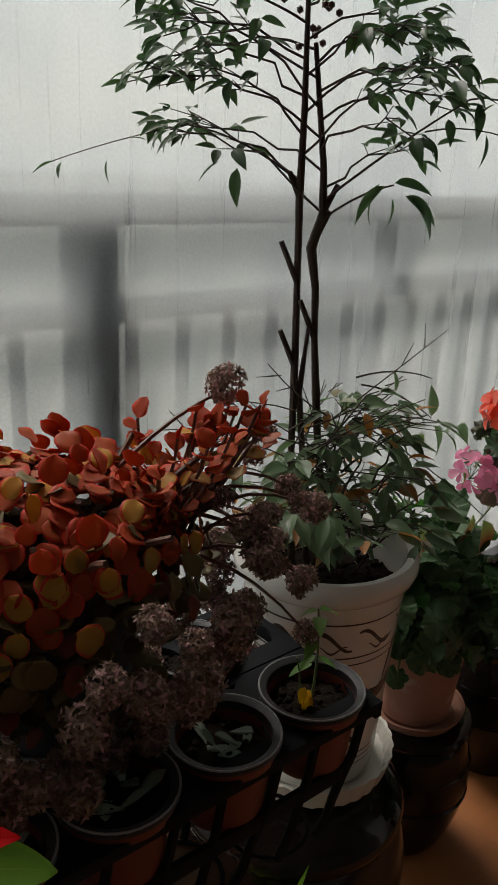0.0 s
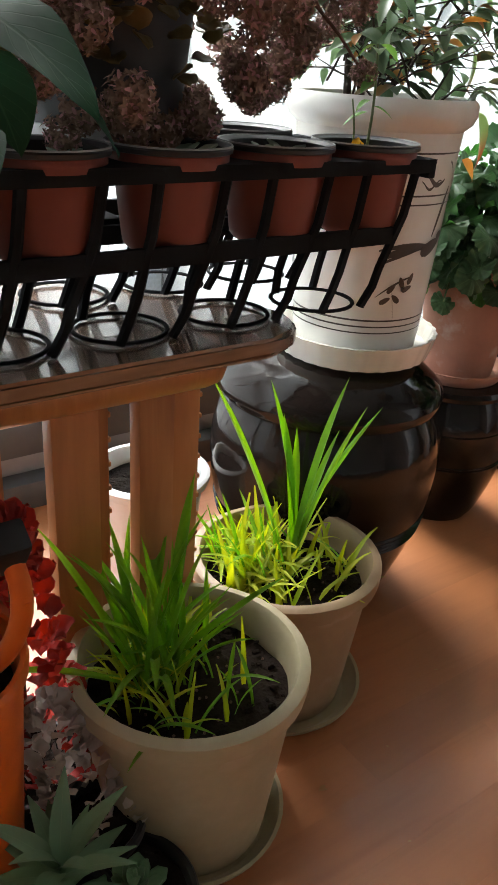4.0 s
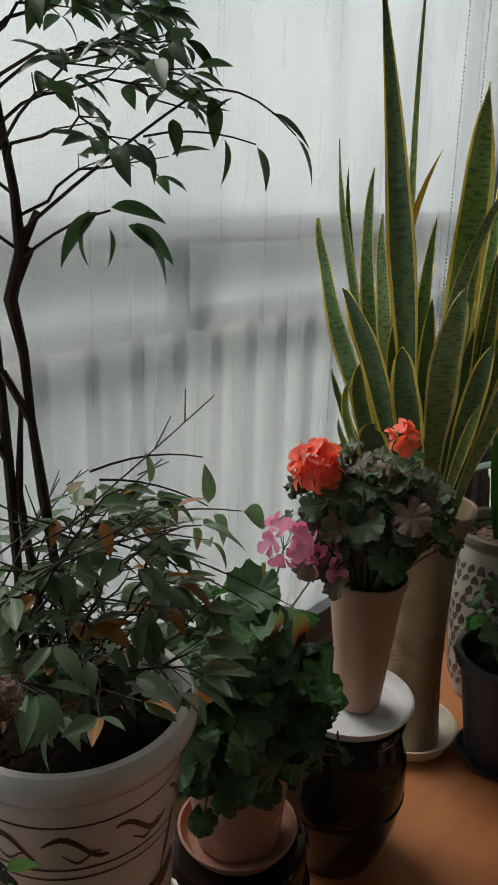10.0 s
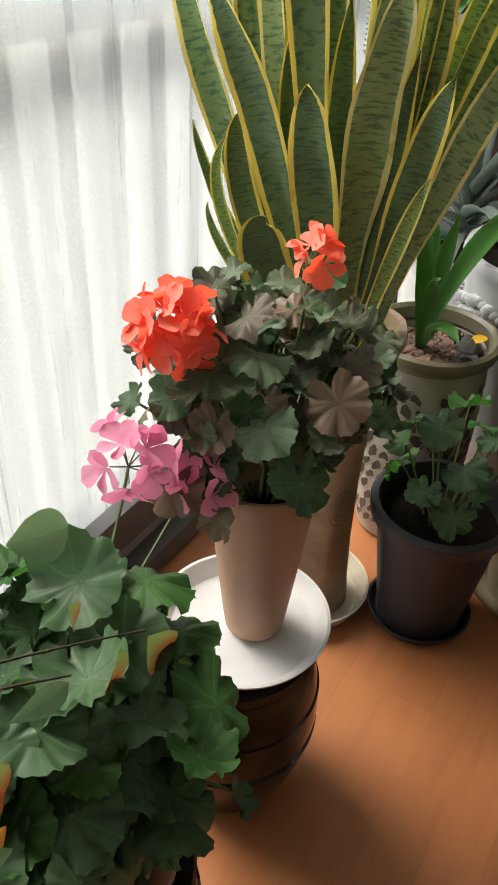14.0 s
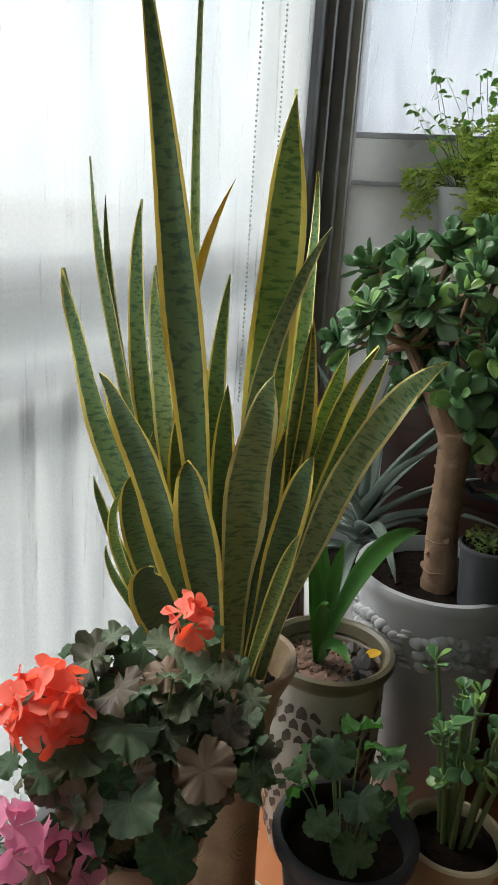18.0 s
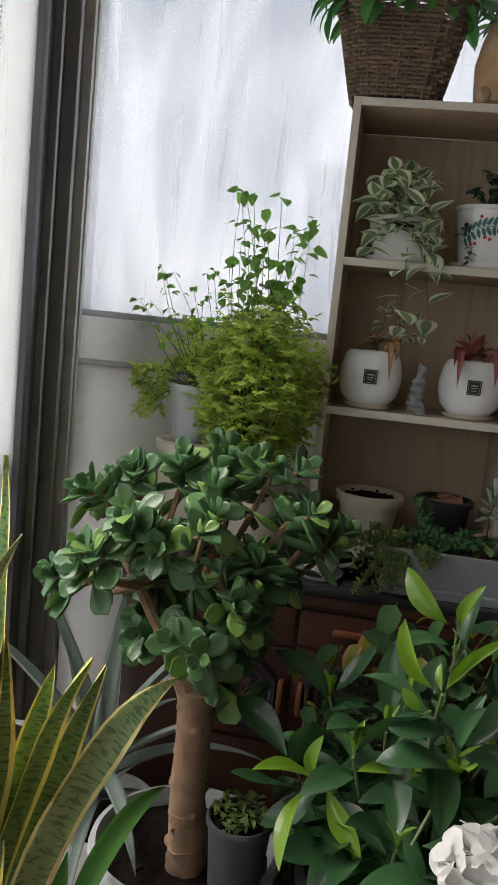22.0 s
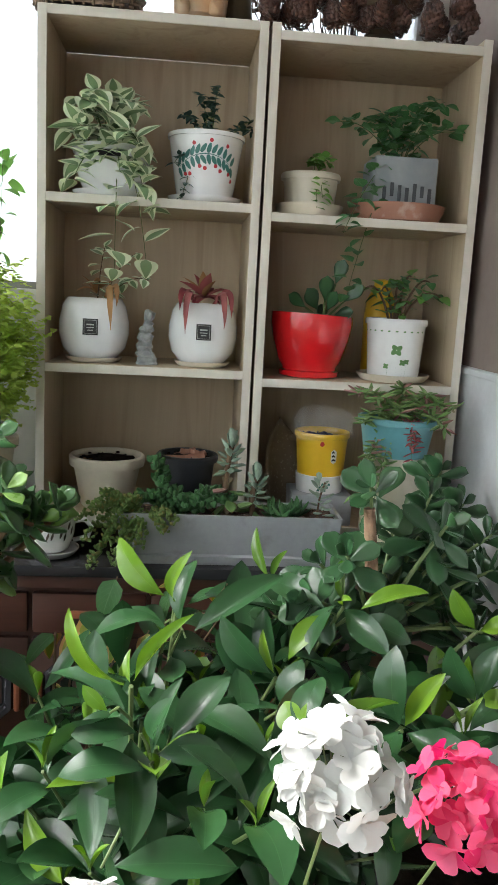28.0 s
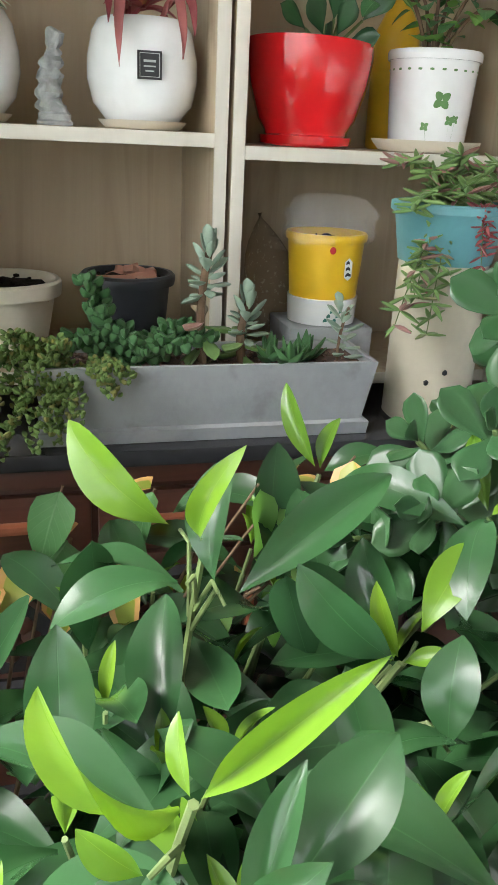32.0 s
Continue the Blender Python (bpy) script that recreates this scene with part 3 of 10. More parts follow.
L_SILK_GREEN = foliage("green_silk_leaf", (0.07, 0.26, 0.06), (0.10, 0.32, 0.08), vein=(0.15, 0.38, 0.12), rough=0.5, trans=0.15)
L_SILK_DARK = foliage("dark_silk_leaf", (0.025, 0.09, 0.03), (0.04, 0.13, 0.04), vein=(0.06, 0.17, 0.06), young=(0.16, 0.36, 0.05), rough=0.45, trans=0.1)
L_BEAN = foliage("bean_leaf", (0.16, 0.27, 0.09), (0.22, 0.33, 0.12), young=(0.30, 0.16, 0.14), rough=0.4, trans=0.08)


# ---- builders ----
RNG = random.Random(7)


def thing(name, label, category, at, group="", kind=""):
    ob = new(name)
    ob.empty_display_size = 0.05
    ob.location = at
    return tagged(ob, label, category, group, kind)


def as_mesh(name, bm, smooth=True):
    me = bpy.data.meshes.new(name)
    bm.to_mesh(me)
    bm.free()
    if smooth:
        me.polygons.foreach_set("use_smooth", [True] * len(me.polygons))
        me.set_sharp_from_angle(angle=radians(38))
    return me


def part(name, bm, material, parent, label="", smooth=True, m=None):
    me = bm if isinstance(bm, bpy.types.Mesh) else as_mesh(name, bm, smooth)
    if not me.materials:
        me.materials.append(material)
    ob = new(name, me)
    ob.parent = parent
    if m is not None:
        ob.matrix_basis = m
    return tagged(ob, label)


def structure(name, bm, material, label, category=""):
    ob = new(name, as_mesh(name, bm, False))
    ob.data.materials.append(material)
    return tagged(ob, label, category or name.split("_")[0], "", "structure")


def add_box(bm, x0, x1, y0, y1, z0, z1, bevel=0.0):
    m = Matrix.Translation(((x0 + x1) / 2, (y0 + y1) / 2, (z0 + z1) / 2)) @ Matrix.Diagonal((abs(x1 - x0), abs(y1 - y0), abs(z1 - z0), 1))
    vs = bmesh.ops.create_cube(bm, size=1.0, matrix=m)["verts"]
    if bevel:
        es = list({e for v in vs for e in v.link_edges})
        bmesh.ops.bevel(bm, geom=es, offset=bevel, segments=2, affect="EDGES", profile=0.6)
    return bm


def box(*a, **k):
    return add_box(bmesh.new(), *a, **k)


def add_lathe(bm, profile, n=40, at=(0, 0, 0), wobble=0.0, flutes=0, depth=0.0, tilt=None, caps=True):
    """A turned body; the profile runs from foot to lip and down the inside."""
    rings = []
    for r, z in profile:
        ring = []
        for i in range(n):
            a = 2 * math.pi * i / n
            q = r * (1 + wobble * math.sin(3 * a + 9 * z) + depth * math.cos(flutes * a))
            p = Vector((q * math.cos(a), q * math.sin(a), z))
            if tilt is not None:
                p = tilt @ p
            ring.append(bm.verts.new(p + Vector(at)))
        rings.append(ring)
    for a, b in zip(rings, rings[1:]):
        for i in range(n):
            j = (i + 1) % n
            bm.faces.new((a[i], a[j], b[j], b[i]))
    if caps and profile[0][0] > 1e-4:
        bm.faces.new(rings[0][::-1])
    if caps and profile[-1][0] > 1e-4:
        bm.faces.new(rings[-1])
    return bm


def lathe(profile, **k):
    return add_lathe(bmesh.new(), profile, **k)


def pot_profile(foot, top, h, lip=0.006, lip_h=0.02, wall=0.005, deep=0.25, belly=0.0):
    """Foot radius, top radius, height; a rolled lip; hollow down to a share of its height."""
    out = [(foot * 0.9, 0.0), (foot, 0.004)]
    for i in range(1, 9):
        f = i / 8 * (h - lip_h) / h
        out.append((foot + (top - foot) * f + belly * math.sin(math.pi * f), h * f))
    out += [(top + lip * 0.8, h - lip_h), (top + lip, h - lip_h * 0.6), (top + lip, h - 0.003), (top + lip * 0.5, h), (top - wall * 0.5, h), (top - wall, h - 0.004)]
    for i in range(1, 4):
        f = 1 - i / 3 * (1 - deep)
        out.append((foot + (top - foot) * f - wall + belly * math.sin(math.pi * f), h * f))
    return out


def saucer_profile(r, h=0.022, wall=0.004):
    return [(r * 0.8, 0.0), (r * 0.86, 0.0015), (r * 0.97, h * 0.7), (r, h), (r - wall, h), (r * 0.93, h * 0.65), (r * 0.82, 0.005), (0.001, 0.005)]


def add_tube(bm, pts, radii, n=8, closed_ends=True):
    pts = [Vector(p) for p in pts]
    if isinstance(radii, (int, float)):
        radii = [radii] * len(pts)
    rings, side = [], None
    for i, p in enumerate(pts):
        d = (pts[min(i + 1, len(pts) - 1)] - pts[max(i - 1, 0)]).normalized()
        if side is None:
            side = d.orthogonal().normalized()
        side = (side - d * side.dot(d)).normalized()
        up = d.cross(side)
        rings.append([bm.verts.new(p + radii[i] * (math.cos(2 * math.pi * k / n) * side + math.sin(2 * math.pi * k / n) * up)) for k in range(n)])
    for a, b in zip(rings, rings[1:]):
        for k in range(n):
            bm.faces.new((a[k], a[(k + 1) % n], b[(k + 1) % n], b[k]))
    if closed_ends:
        bm.faces.new(rings[0][::-1])
        bm.faces.new(rings[-1])
    return bm


def tube(pts, radii, n=8):
    return add_tube(bmesh.new(), pts, radii, n)


def arc(p0, p1, sag=0.0, n=8, side=(0, 0, 1)):
    """Points from p0 to p1, bowed by sag along side."""
    p0, p1, side = Vector(p0), Vector(p1), Vector(side)
    return [p0.lerp(p1, i / n) + side * sag * 4 * (i / n) * (1 - i / n) for i in range(n + 1)]


def add_blob(bm, at, r, squash=(1, 1, 1), seed=0, rough=0.15, sub=2):
    vs = bmesh.ops.create_icosphere(bm, subdivisions=sub, radius=1.0)["verts"]
    for v in vs:
        k = 1 + rough * noise.noise(v.co * 1.7 + Vector((seed * 3.1, seed * 1.7, seed)))
        v.co = Vector((v.co.x * squash[0], v.co.y * squash[1], v.co.z * squash[2])) * r * k + Vector(at)
    return bm


def leaf_mesh(name, L, W, shape="lance", fold=0.25, droop=0.4, n=8, wave=0.0, thick=0.0, foot=0.0, twist=0.0):
    """A blade along +y with its face up: folded at the midrib, drooping to the tip; foot is the length of its stalk."""
    def half(v):
        if shape == "lance":
            return math.sin(math.pi * v ** 0.75) ** 0.9 if 0 < v < 1 else 0
        if shape == "ovate":
            return (math.sin(math.pi * v ** 0.6)) ** 0.75 if 0 < v < 1 else 0
        if shape == "ellipse":
            return (math.sin(math.pi * v ** 1.3)) ** 0.74 if 0 < v < 1 else 0
        if shape == "oblong":
            return (math.sin(math.pi * v ** 1.2)) ** 0.5 * (0.72 + 0.28 * v) if 0 < v < 1 else 0
        if shape == "obovate":
            return (math.sin(math.pi * v ** 1.5)) ** 0.6 * (0.35 + 0.65 * v ** 0.5) if 0 < v < 1 else 0
        if shape == "round":
            return math.sqrt(max(0, 1 - (2 * v - 1) ** 2))
        if shape == "sword":
            k = min(1.0, v / 0.55)
            return (0.42 + 0.58 * k * k * (3 - 2 * k)) * (1 - max(0.0, (v - 0.55) / 0.45) ** 2.4)
        if shape == "strap":
            return min(1.0, 0.55 + v * 1.2) * (1 - max(0.0, (v - 0.6) / 0.4) ** 2)
        return (1 - v) ** 0.6 * min(1, 0.5 + v * 3)

    us = (-1, -0.5, 0, 0.5, 1)
    verts, uvs, faces = [], [], []
    y, z = foot, 0.0
    for i in range(n + 1):
        v = i / n
        if i:
            a = -droop * v
            y, z = y + L / n * math.cos(a), z + L / n * math.sin(a)
        w = max(half(v) * W / 2, 0.0006)
        tw = twist * v
        for u in us:
            dx, dz = u * w * math.cos(tw), abs(u) ** 1.3 * w * fold + u * w * math.sin(tw) + wave * W * math.sin(9 * v + 2 * u) * abs(u)
            verts.append((dx, y, z + dz))
            uvs.append((u * 0.5 + 0.5, v))
    k = len(us)
    for i in range(n):
        for j in range(k - 1):
            a = i * k + j
            faces.append((a, a + 1, a + k + 1, a + k))
    if thick:
        base = len(verts)
        for i in range(n + 1):
            v = i / n
            for j, u in enumerate(us):
                x0, y0, z0 = verts[i * k + j]
                verts.append((x0, y0, z0 - thick * (1 - abs(u) ** 2 * 0.9) * math.sin(math.pi * min(max(v, 0.06), 0.94)) ** 0.5))
                uvs.append(uvs[i * k + j])
        top = list(faces)
        faces += [tuple(base + q for q in f[::-1]) for f in top]
        for i in range(n):
            a, b = i * k, i * k + k - 1
            faces += [(a, a + k, base + a + k, base + a), (b, base + b, base + b + k, b + k)]
    return mesh_of(name, verts, faces, uvs)


def round_leaf(name, R, lobes=7, cup=0.25, frill=0.06, notch=0.5):
    """A scalloped round leaf, its stalk at the notch, face up, radial veins raised."""
    n, rings = lobes * 8, (0.0, 0.25, 0.45, 0.65, 0.82, 0.93, 1.0)
    verts, uvs, faces = [(0, 0, 0)], [(0.5, 0.0)], []
    for q in rings[1:]:
        for i in range(n):
            a = 2 * math.pi * i / n
            gap = max(0.0, 1 - abs(a - math.pi) / 0.42) * notch
            rad = R * q * (1 + (0.11 * abs(math.cos(lobes * a / 2)) ** 0.7 - 0.06 + 0.030 * math.sin(lobes * 3.0 * a + 1)) * q ** 3) * (1 - gap * q)
            z = R * (cup * q * q + frill * q * q * (0.7 * math.cos(lobes * a) * q + 0.9 * math.sin(2.0 * a + lobes + 9 * cup) + 0.8 * math.sin(3.0 * a + 20 * cup) * q + 0.45 * math.sin(lobes * 2.0 * a + 30 * cup) * q))
            z += 0.05 * R * q * noise.noise(Vector((5 * q * math.sin(a) + 40 * cup, 5 * q * math.cos(a), 70 * frill)))
            verts.append((rad * math.sin(a), rad * math.cos(a), z))
            uvs.append((i / n, q))
    for i in range(n):
        faces.append((0, 1 + (i + 1) % n, 1 + i))
    for r in range(len(rings) - 2):
        b0, b1 = 1 + r * n, 1 + (r + 1) * n
        for i in range(n):
            j = (i + 1) % n
            faces.append((b0 + i, b0 + j, b1 + j, b1 + i))
    return mesh_of(name, verts, faces, uvs)


def mesh_of(name, verts, faces, uvs, smooth=True):
    me = bpy.data.meshes.new(name)
    me.from_pydata(verts, [], faces)
    lay = me.uv_layers.new(name="UVMap")
    idx = np.empty(len(me.loops), dtype=np.int32)
    me.loops.foreach_get("vertex_index", idx)
    lay.data.foreach_set("uv", np.asarray(uvs, dtype=np.float32)[idx].ravel())
    if smooth:
        me.polygons.foreach_set("use_smooth", [True] * len(me.polygons))
    return me


class Many:
    """Many small copies of template meshes, laid into one mesh."""

    def __init__(self):
        self.v, self.f, self.uv, self.n = [], [], [], 0
        self.seen = {}

    def add(self, me, m):
        if me.name not in self.seen:
            co = np.empty(len(me.vertices) * 3)
            me.vertices.foreach_get("co", co)
            li = np.empty(len(me.loops), dtype=np.int32)
            me.loops.foreach_get("vertex_index", li)
            uv = np.empty(len(me.loops) * 2)
            me.uv_layers[0].data.foreach_get("uv", uv)
            per = np.zeros((len(me.vertices), 2))
            per[li] = uv.reshape(-1, 2)
            self.seen[me.name] = (co.reshape(-1, 3), [tuple(p.vertices) for p in me.polygons], per)
        co, fs, per = self.seen[me.name]
        a = np.array(m)
        self.v.append(co @ a[:3, :3].T + a[:3, 3])
        self.uv.append(per)
        k = self.n
        self.f += [tuple(q + k for q in f) for f in fs]
        self.n += len(co)

    def mesh(self, name):
        return mesh_of(name, np.concatenate(self.v).tolist(), self.f, np.concatenate(self.uv))


def turned(at, az=0.0, pitch=0.0, roll=0.0, s=1.0):
    """A leaf's place: azimuth of its tip (0 is +x), pitch up from level, roll about its own line; degrees."""
    return Matrix.Translation(at) @ Matrix.Rotation(radians(az - 90), 4, "Z") @ Matrix.Rotation(radians(pitch), 4, "X") @ Matrix.Rotation(radians(roll), 4, "Y") @ Matrix.Scale(s, 4)


def way(az, pitch=0.0, d=1.0):
    return Vector((math.cos(radians(az)) * math.cos(radians(pitch)), math.sin(radians(az)) * math.cos(radians(pitch)), math.sin(radians(pitch)))) * d


def leaf(parent, me, material, m, name="leaf"):
    return part(name, me, material, parent, m=m)


def variant(me, material):
    """The same mesh data under another material."""
    c = me.copy()
    c.materials.clear()
    c.materials.append(material)
    return c


def soil_in(parent, r, z, rough=0.006, material=None, name="soil", crumbs=60, crumb=0.003):
    bm = bmesh.new()
    rings = [[bm.verts.new((0, 0, z + rough))]]
    for q in (0.25, 0.5, 0.75, 1.0):
        rings.append([bm.verts.new((r * q * math.cos(a), r * q * math.sin(a), z + rough * (1 - q ** 4) + rough * noise.noise(Vector((90 * r * q * math.cos(a), 90 * r * q * math.sin(a), r * 700))))) for a in [2 * math.pi * i / 28 for i in range(28)]])
    for i in range(28):
        bm.faces.new((rings[0][0], rings[1][i], rings[1][(i + 1) % 28]))
        for a, b in zip(rings[1:], rings[2:]):
            bm.faces.new((a[i], b[i], b[(i + 1) % 28], a[(i + 1) % 28]))
    for i in range(crumbs):
        a, q = RNG.uniform(0, 6.28), r * 0.95 * math.sqrt(RNG.random())
        add_blob(bm, (q * math.cos(a), q * math.sin(a), z + rough * 0.9), crumb * RNG.uniform(0.6, 1.8), (1, RNG.uniform(0.5, 1), 0.6), i, 0.4, 1)
    return part(name, bm, material or M_SOIL, parent)


# ---- the place ----
GLASS_Y, END_X, WALL_Y, CEIL = 1.06, 2.95, -0.36, 2.40

structure("floor_slab", box(-2.2, 3.1, -2.2, 1.2, -0.16, -0.012), M_JOINT, "dark joint bed under the laminate floor", "floor")
structure("ceiling", box(-2.2, 3.1, -2.2, 1.3, CEIL, CEIL + 0.12), M_CEILING, "pale grey painted balcony ceiling", "ceiling")

bm = bmesh.new()
add_box(bm, 1.45, 3.1, WALL_Y - 0.12, WALL_Y, 1.217, CEIL)
structure("wall_south", bm, M_WALL, "taupe papered wall beside the shelves", "wall")
bm = bmesh.new()
add_box(bm, 1.45, 3.1, WALL_Y - 0.12, WALL_Y + 0.008, -0.01, 1.205)
structure("wainscot", bm, M_WAINSCOT, "white painted lower wall panelling", "wall")
structure("trim", box(1.45, 3.1, WALL_Y - 0.11, WALL_Y + 0.016, 1.205, 1.219, bevel=0.003), M_WAINSCOT, "thin white rail along the top of the panelling", "trim")
# three added walls, never in view; they enclose the room and bounce fill light
structure("wall_room_return", box(1.45, 1.6, -2.2, WALL_Y - 0.12, -0.01, CEIL), M_ROOM, "plain papered wall of the adjoining room", "wall")
structure("wall_room_back", box(-2.2, 1.6, -2.32, -2.2, -0.01, CEIL), M_ROOM, "plain papered back wall of the adjoining room", "wall")
structure("wall_west", box(-2.32, -2.2, -2.32, 1.3, -0.01, CEIL), M_ROOM, "plain papered side wall", "wall")

# the end wall: its panels, its frames, and the streaked window
W0, W1, WZ0, WZ1 = -0.30, 1.16, 1.335, 2.255
bm = bmesh.new()
add_box(bm, END_X + 0.02, END_X + 0.12, -0.5, 1.3, -0.01, WZ0)
add_box(bm, END_X + 0.02, END_X + 0.12, -0.5, 1.25, WZ1, CEIL)
add_box(bm, END_X + 0.02, END_X + 0.12, -0.5, W0, WZ0, WZ1)
structure("wall_end", bm, M_PANEL, "pale painted wall panel under the end window", "wall")
win = tagged(thing("window_2", "misted end window with water runs in a grey frame", "window", (END_X, 0.4, WZ0)), kind="structure")
part("window_sill", box(-0.035, 0.02, W0 - 0.4, W1 - 0.38, -0.125, -0.012, bevel=0.004), M_FRAME_LIGHT, win, "pale grey bottom rail")
part("bead", box(-0.045, -0.025, W0 - 0.4, W1 - 0.38, -0.135, -0.122, bevel=0.003), M_FRAME, win, "worn moulding strip")
part("bead", box(-0.03, 0.02, W0 - 0.4, W1 - 0.4, -0.012, 0.004, bevel=0.003), M_FRAME, win, "worn lower glazing strip")
part("window_frame", box(-0.03, 0.02, W0 - 0.4, W1 - 0.38, WZ1 - WZ0 - 0.004, WZ1 - WZ0 + 0.055, bevel=0.004), M_FRAME, win, "grey head rail")
part("window_frame", box(-0.02, 0.02, W0 - 0.42, W0 - 0.38, -0.01, WZ1 - WZ0, bevel=0.003), M_FRAME, win)
pane = part("pane", box(0.0, 0.006, W0 - 0.39, W1 - 0.398, 0.004, WZ1 - WZ0 - 0.004), M_GLASS_END, win, "misted glass pane with drops and runs", smooth=False)
pane.visible_shadow = False
structure("beam", box(END_X - 0.16, END_X + 0.02, -0.36, 1.25, WZ1 + 0.075, CEIL, bevel=0.006), M_CEILING, "pale boxed beam over the end window", "beam")

# the corner post between the two windows: a row of aluminium profiles
post = tagged(thing("corner_post", "dark grey aluminium corner post of stacked window profiles", "window frame", (2.7, 1.09, 0.0)), kind="structure")
for x0, x1, y0, y1, mt in ((-0.285, -0.262, -0.045, 0.02, M_FRAME_DARK), (-0.262, -0.205, -0.03, 0.02, M_FRAME_DARK), (-0.205, -0.192, -0.045, 0.02, M_FRAME), (-0.192, -0.128, -0.022, 0.02, M_FRAME_DARK),
                           (-0.128, -0.112, -0.05, 0.02, M_FRAME), (-0.112, -0.064, -0.035, 0.02, M_FRAME), (-0.064, -0.050, -0.055, 0.02, M_FRAME_LIGHT), (-0.050, 0.012, -0.025, 0.02, M_FRAME), (0.012, 0.028, -0.035, 0.02, M_FRAME_LIGHT)):
    part("profile", box(x0, x1, y0, y1, 0.0, CEIL - 0.02, bevel=0.003), mt, post)

# added filler wall: seals the gap behind the post against light leaking in
structure("wall_corner", box(2.66, 3.07, 1.165, 1.3, -0.01, CEIL), M_PANEL, "pale wall that closes the corner behind the post", "wall")

# the long misted window
win = tagged(thing("window_1", "long misted window with beads of water", "window", (0.2, GLASS_Y, 0.0)), kind="structure")
for x0, x1 in ((-2.4, -0.75), (-0.74, 2.25)):
    pane = part("pane", box(x0, x1, 0.0, 0.006, 0.16, CEIL - 0.05), M_GLASS, win, "misted glass pane beaded with drops", smooth=False)
    pane.visible_shadow = False
part("window_frame", box(-2.4, 2.26, -0.03, 0.05, 0.085, 0.162, bevel=0.004), M_FRAME_DARK, win, "dark lower sash rail")
part("track", box(-2.4, 2.26, -0.06, 0.08, 0.0, 0.05, bevel=0.004), M_FRAME_DARK, win, "dark sill track")
part("track", box(-2.4, 2.26, -0.02, 0.06, 0.05, 0.085, bevel=0.002), M_FRAME, win)
part("window_frame", box(-2.4, 2.26, -0.03, 0.05, CEIL - 0.05, CEIL, bevel=0.004), M_FRAME_DARK, win)
part("stile", box(-0.77, -0.72, -0.02, 0.03, 0.16, CEIL - 0.05, bevel=0.004), M_FRAME_DARK, win)

rail = tagged(thing("balcony_railing", "painted steel balcony railing outside the misted glass", "railing", (0.6, 1.125, 0.0)), kind="structure")
part("top_rail", box(-2.6, 2.0, -0.024, 0.024, 1.008, 1.056, bevel=0.01), M_RAIL, rail)
part("mid_rail", box(-2.6, 2.0, -0.02, 0.02, 0.855, 0.895, bevel=0.012), M_RAIL, rail)
part("low_rail", box(-2.6, 2.0, -0.018, 0.018, 0.05, 0.085, bevel=0.006), M_RAIL, rail)
for x in (-1.95, -0.65, 1.95):
    part("post", box(x + 0.65 - 0.036, x + 0.65 + 0.036, -0.03, 0.03, 0.0, 1.03, bevel=0.006), M_RAIL, rail)
for x in (-0.65, 0.68, 1.32):
    part("strut", box(x - 0.016, x + 0.016, -0.014, 0.014, 0.88, 1.01), M_RAIL, rail)
bal = as_mesh("baluster", box(-0.010, 0.010, -0.008, 0.008, 0.07, 0.87, bevel=0.002))
for i in range(45):
    part("baluster", bal, M_RAIL, rail, m=Matrix.Translation((-2.55 + 0.101 * i, 0, 0)))

# bead chains of a roller blind
for cx in (2.12, 2.225):
    ch = thing("blind_chain", "thin white bead chain of a roller blind", "chain", (cx, 1.035, 0.75))
    beads = bmesh.new()
    for i in range(int(1.6 / 0.009)):
        bmesh.ops.create_icosphere(beads, subdivisions=1, radius=0.0026, matrix=Matrix.Translation((0.002 * math.sin(i * 0.05), 0, 0.009 * i)))
    part("chain", beads, M_CHAIN, ch)

# outdoors, far below and beyond the glass
structure("ground", box(-400, 400, 1.6, 700, -12.2, -12), M_GROUND, "pale concrete ground outside", "ground")
for bx, by, w, d, h, mt in ((64, 2, 10, 9, 24, M_FACADE_BLUE), (95, -14, 14, 26, 15, M_FACADE)):
    bl = thing("apartment_building", "pale apartment building blurred by the misted glass", "building", (bx, by, -12), "buildings outside")
    part("wall", box(-w / 2, w / 2, -d / 2, d / 2, 0, h), mt, bl, smooth=False)
    part("roof", box(-w / 2 - 0.4, w / 2 + 0.4, -d / 2 - 0.4, d / 2 + 0.4, h, h + 0.8), M_FACADE, bl, smooth=False)
    wm = as_mesh("window_pane", box(-1.1, 1.1, -0.1, 0.1, 0, 1.5), False)
    for fl in range(int(h / 3) - 1):
        for k in range(int(w / 5)):
            part("window", wm, M_DARKPANE, bl, m=Matrix.Translation((-w / 2 + 3 + 5 * k, -d / 2, 1.2 + 3 * fl)))


# ---- pots, jars and their stands ----
def potted(name, label, at, foot, top, h, mat, lip=0.006, lip_h=0.02, soil=0.85, saucer=None, saucer_mat=None, wall=0.005, belly=0.0, category="plant pot", group="", n=44, crumbs=50, soil_mat=None):
    t = thing(name, label, category, at, group)
    z = 0.0
    if saucer:
        part("saucer", lathe(saucer_profile(saucer), n=48), saucer_mat or mat, t)
        z = 0.006
    part("body", lathe([(r, q + z) for r, q in pot_profile(foot, top, h, lip, lip_h, wall, max(0.2, soil - 0.12), belly)], n=n), mat, t)
    soil_in(t, foot + (top - foot) * soil + belly * math.sin(math.pi * soil) - wall * 0.8, z + h * soil, crumbs=crumbs, material=soil_mat)
    return t


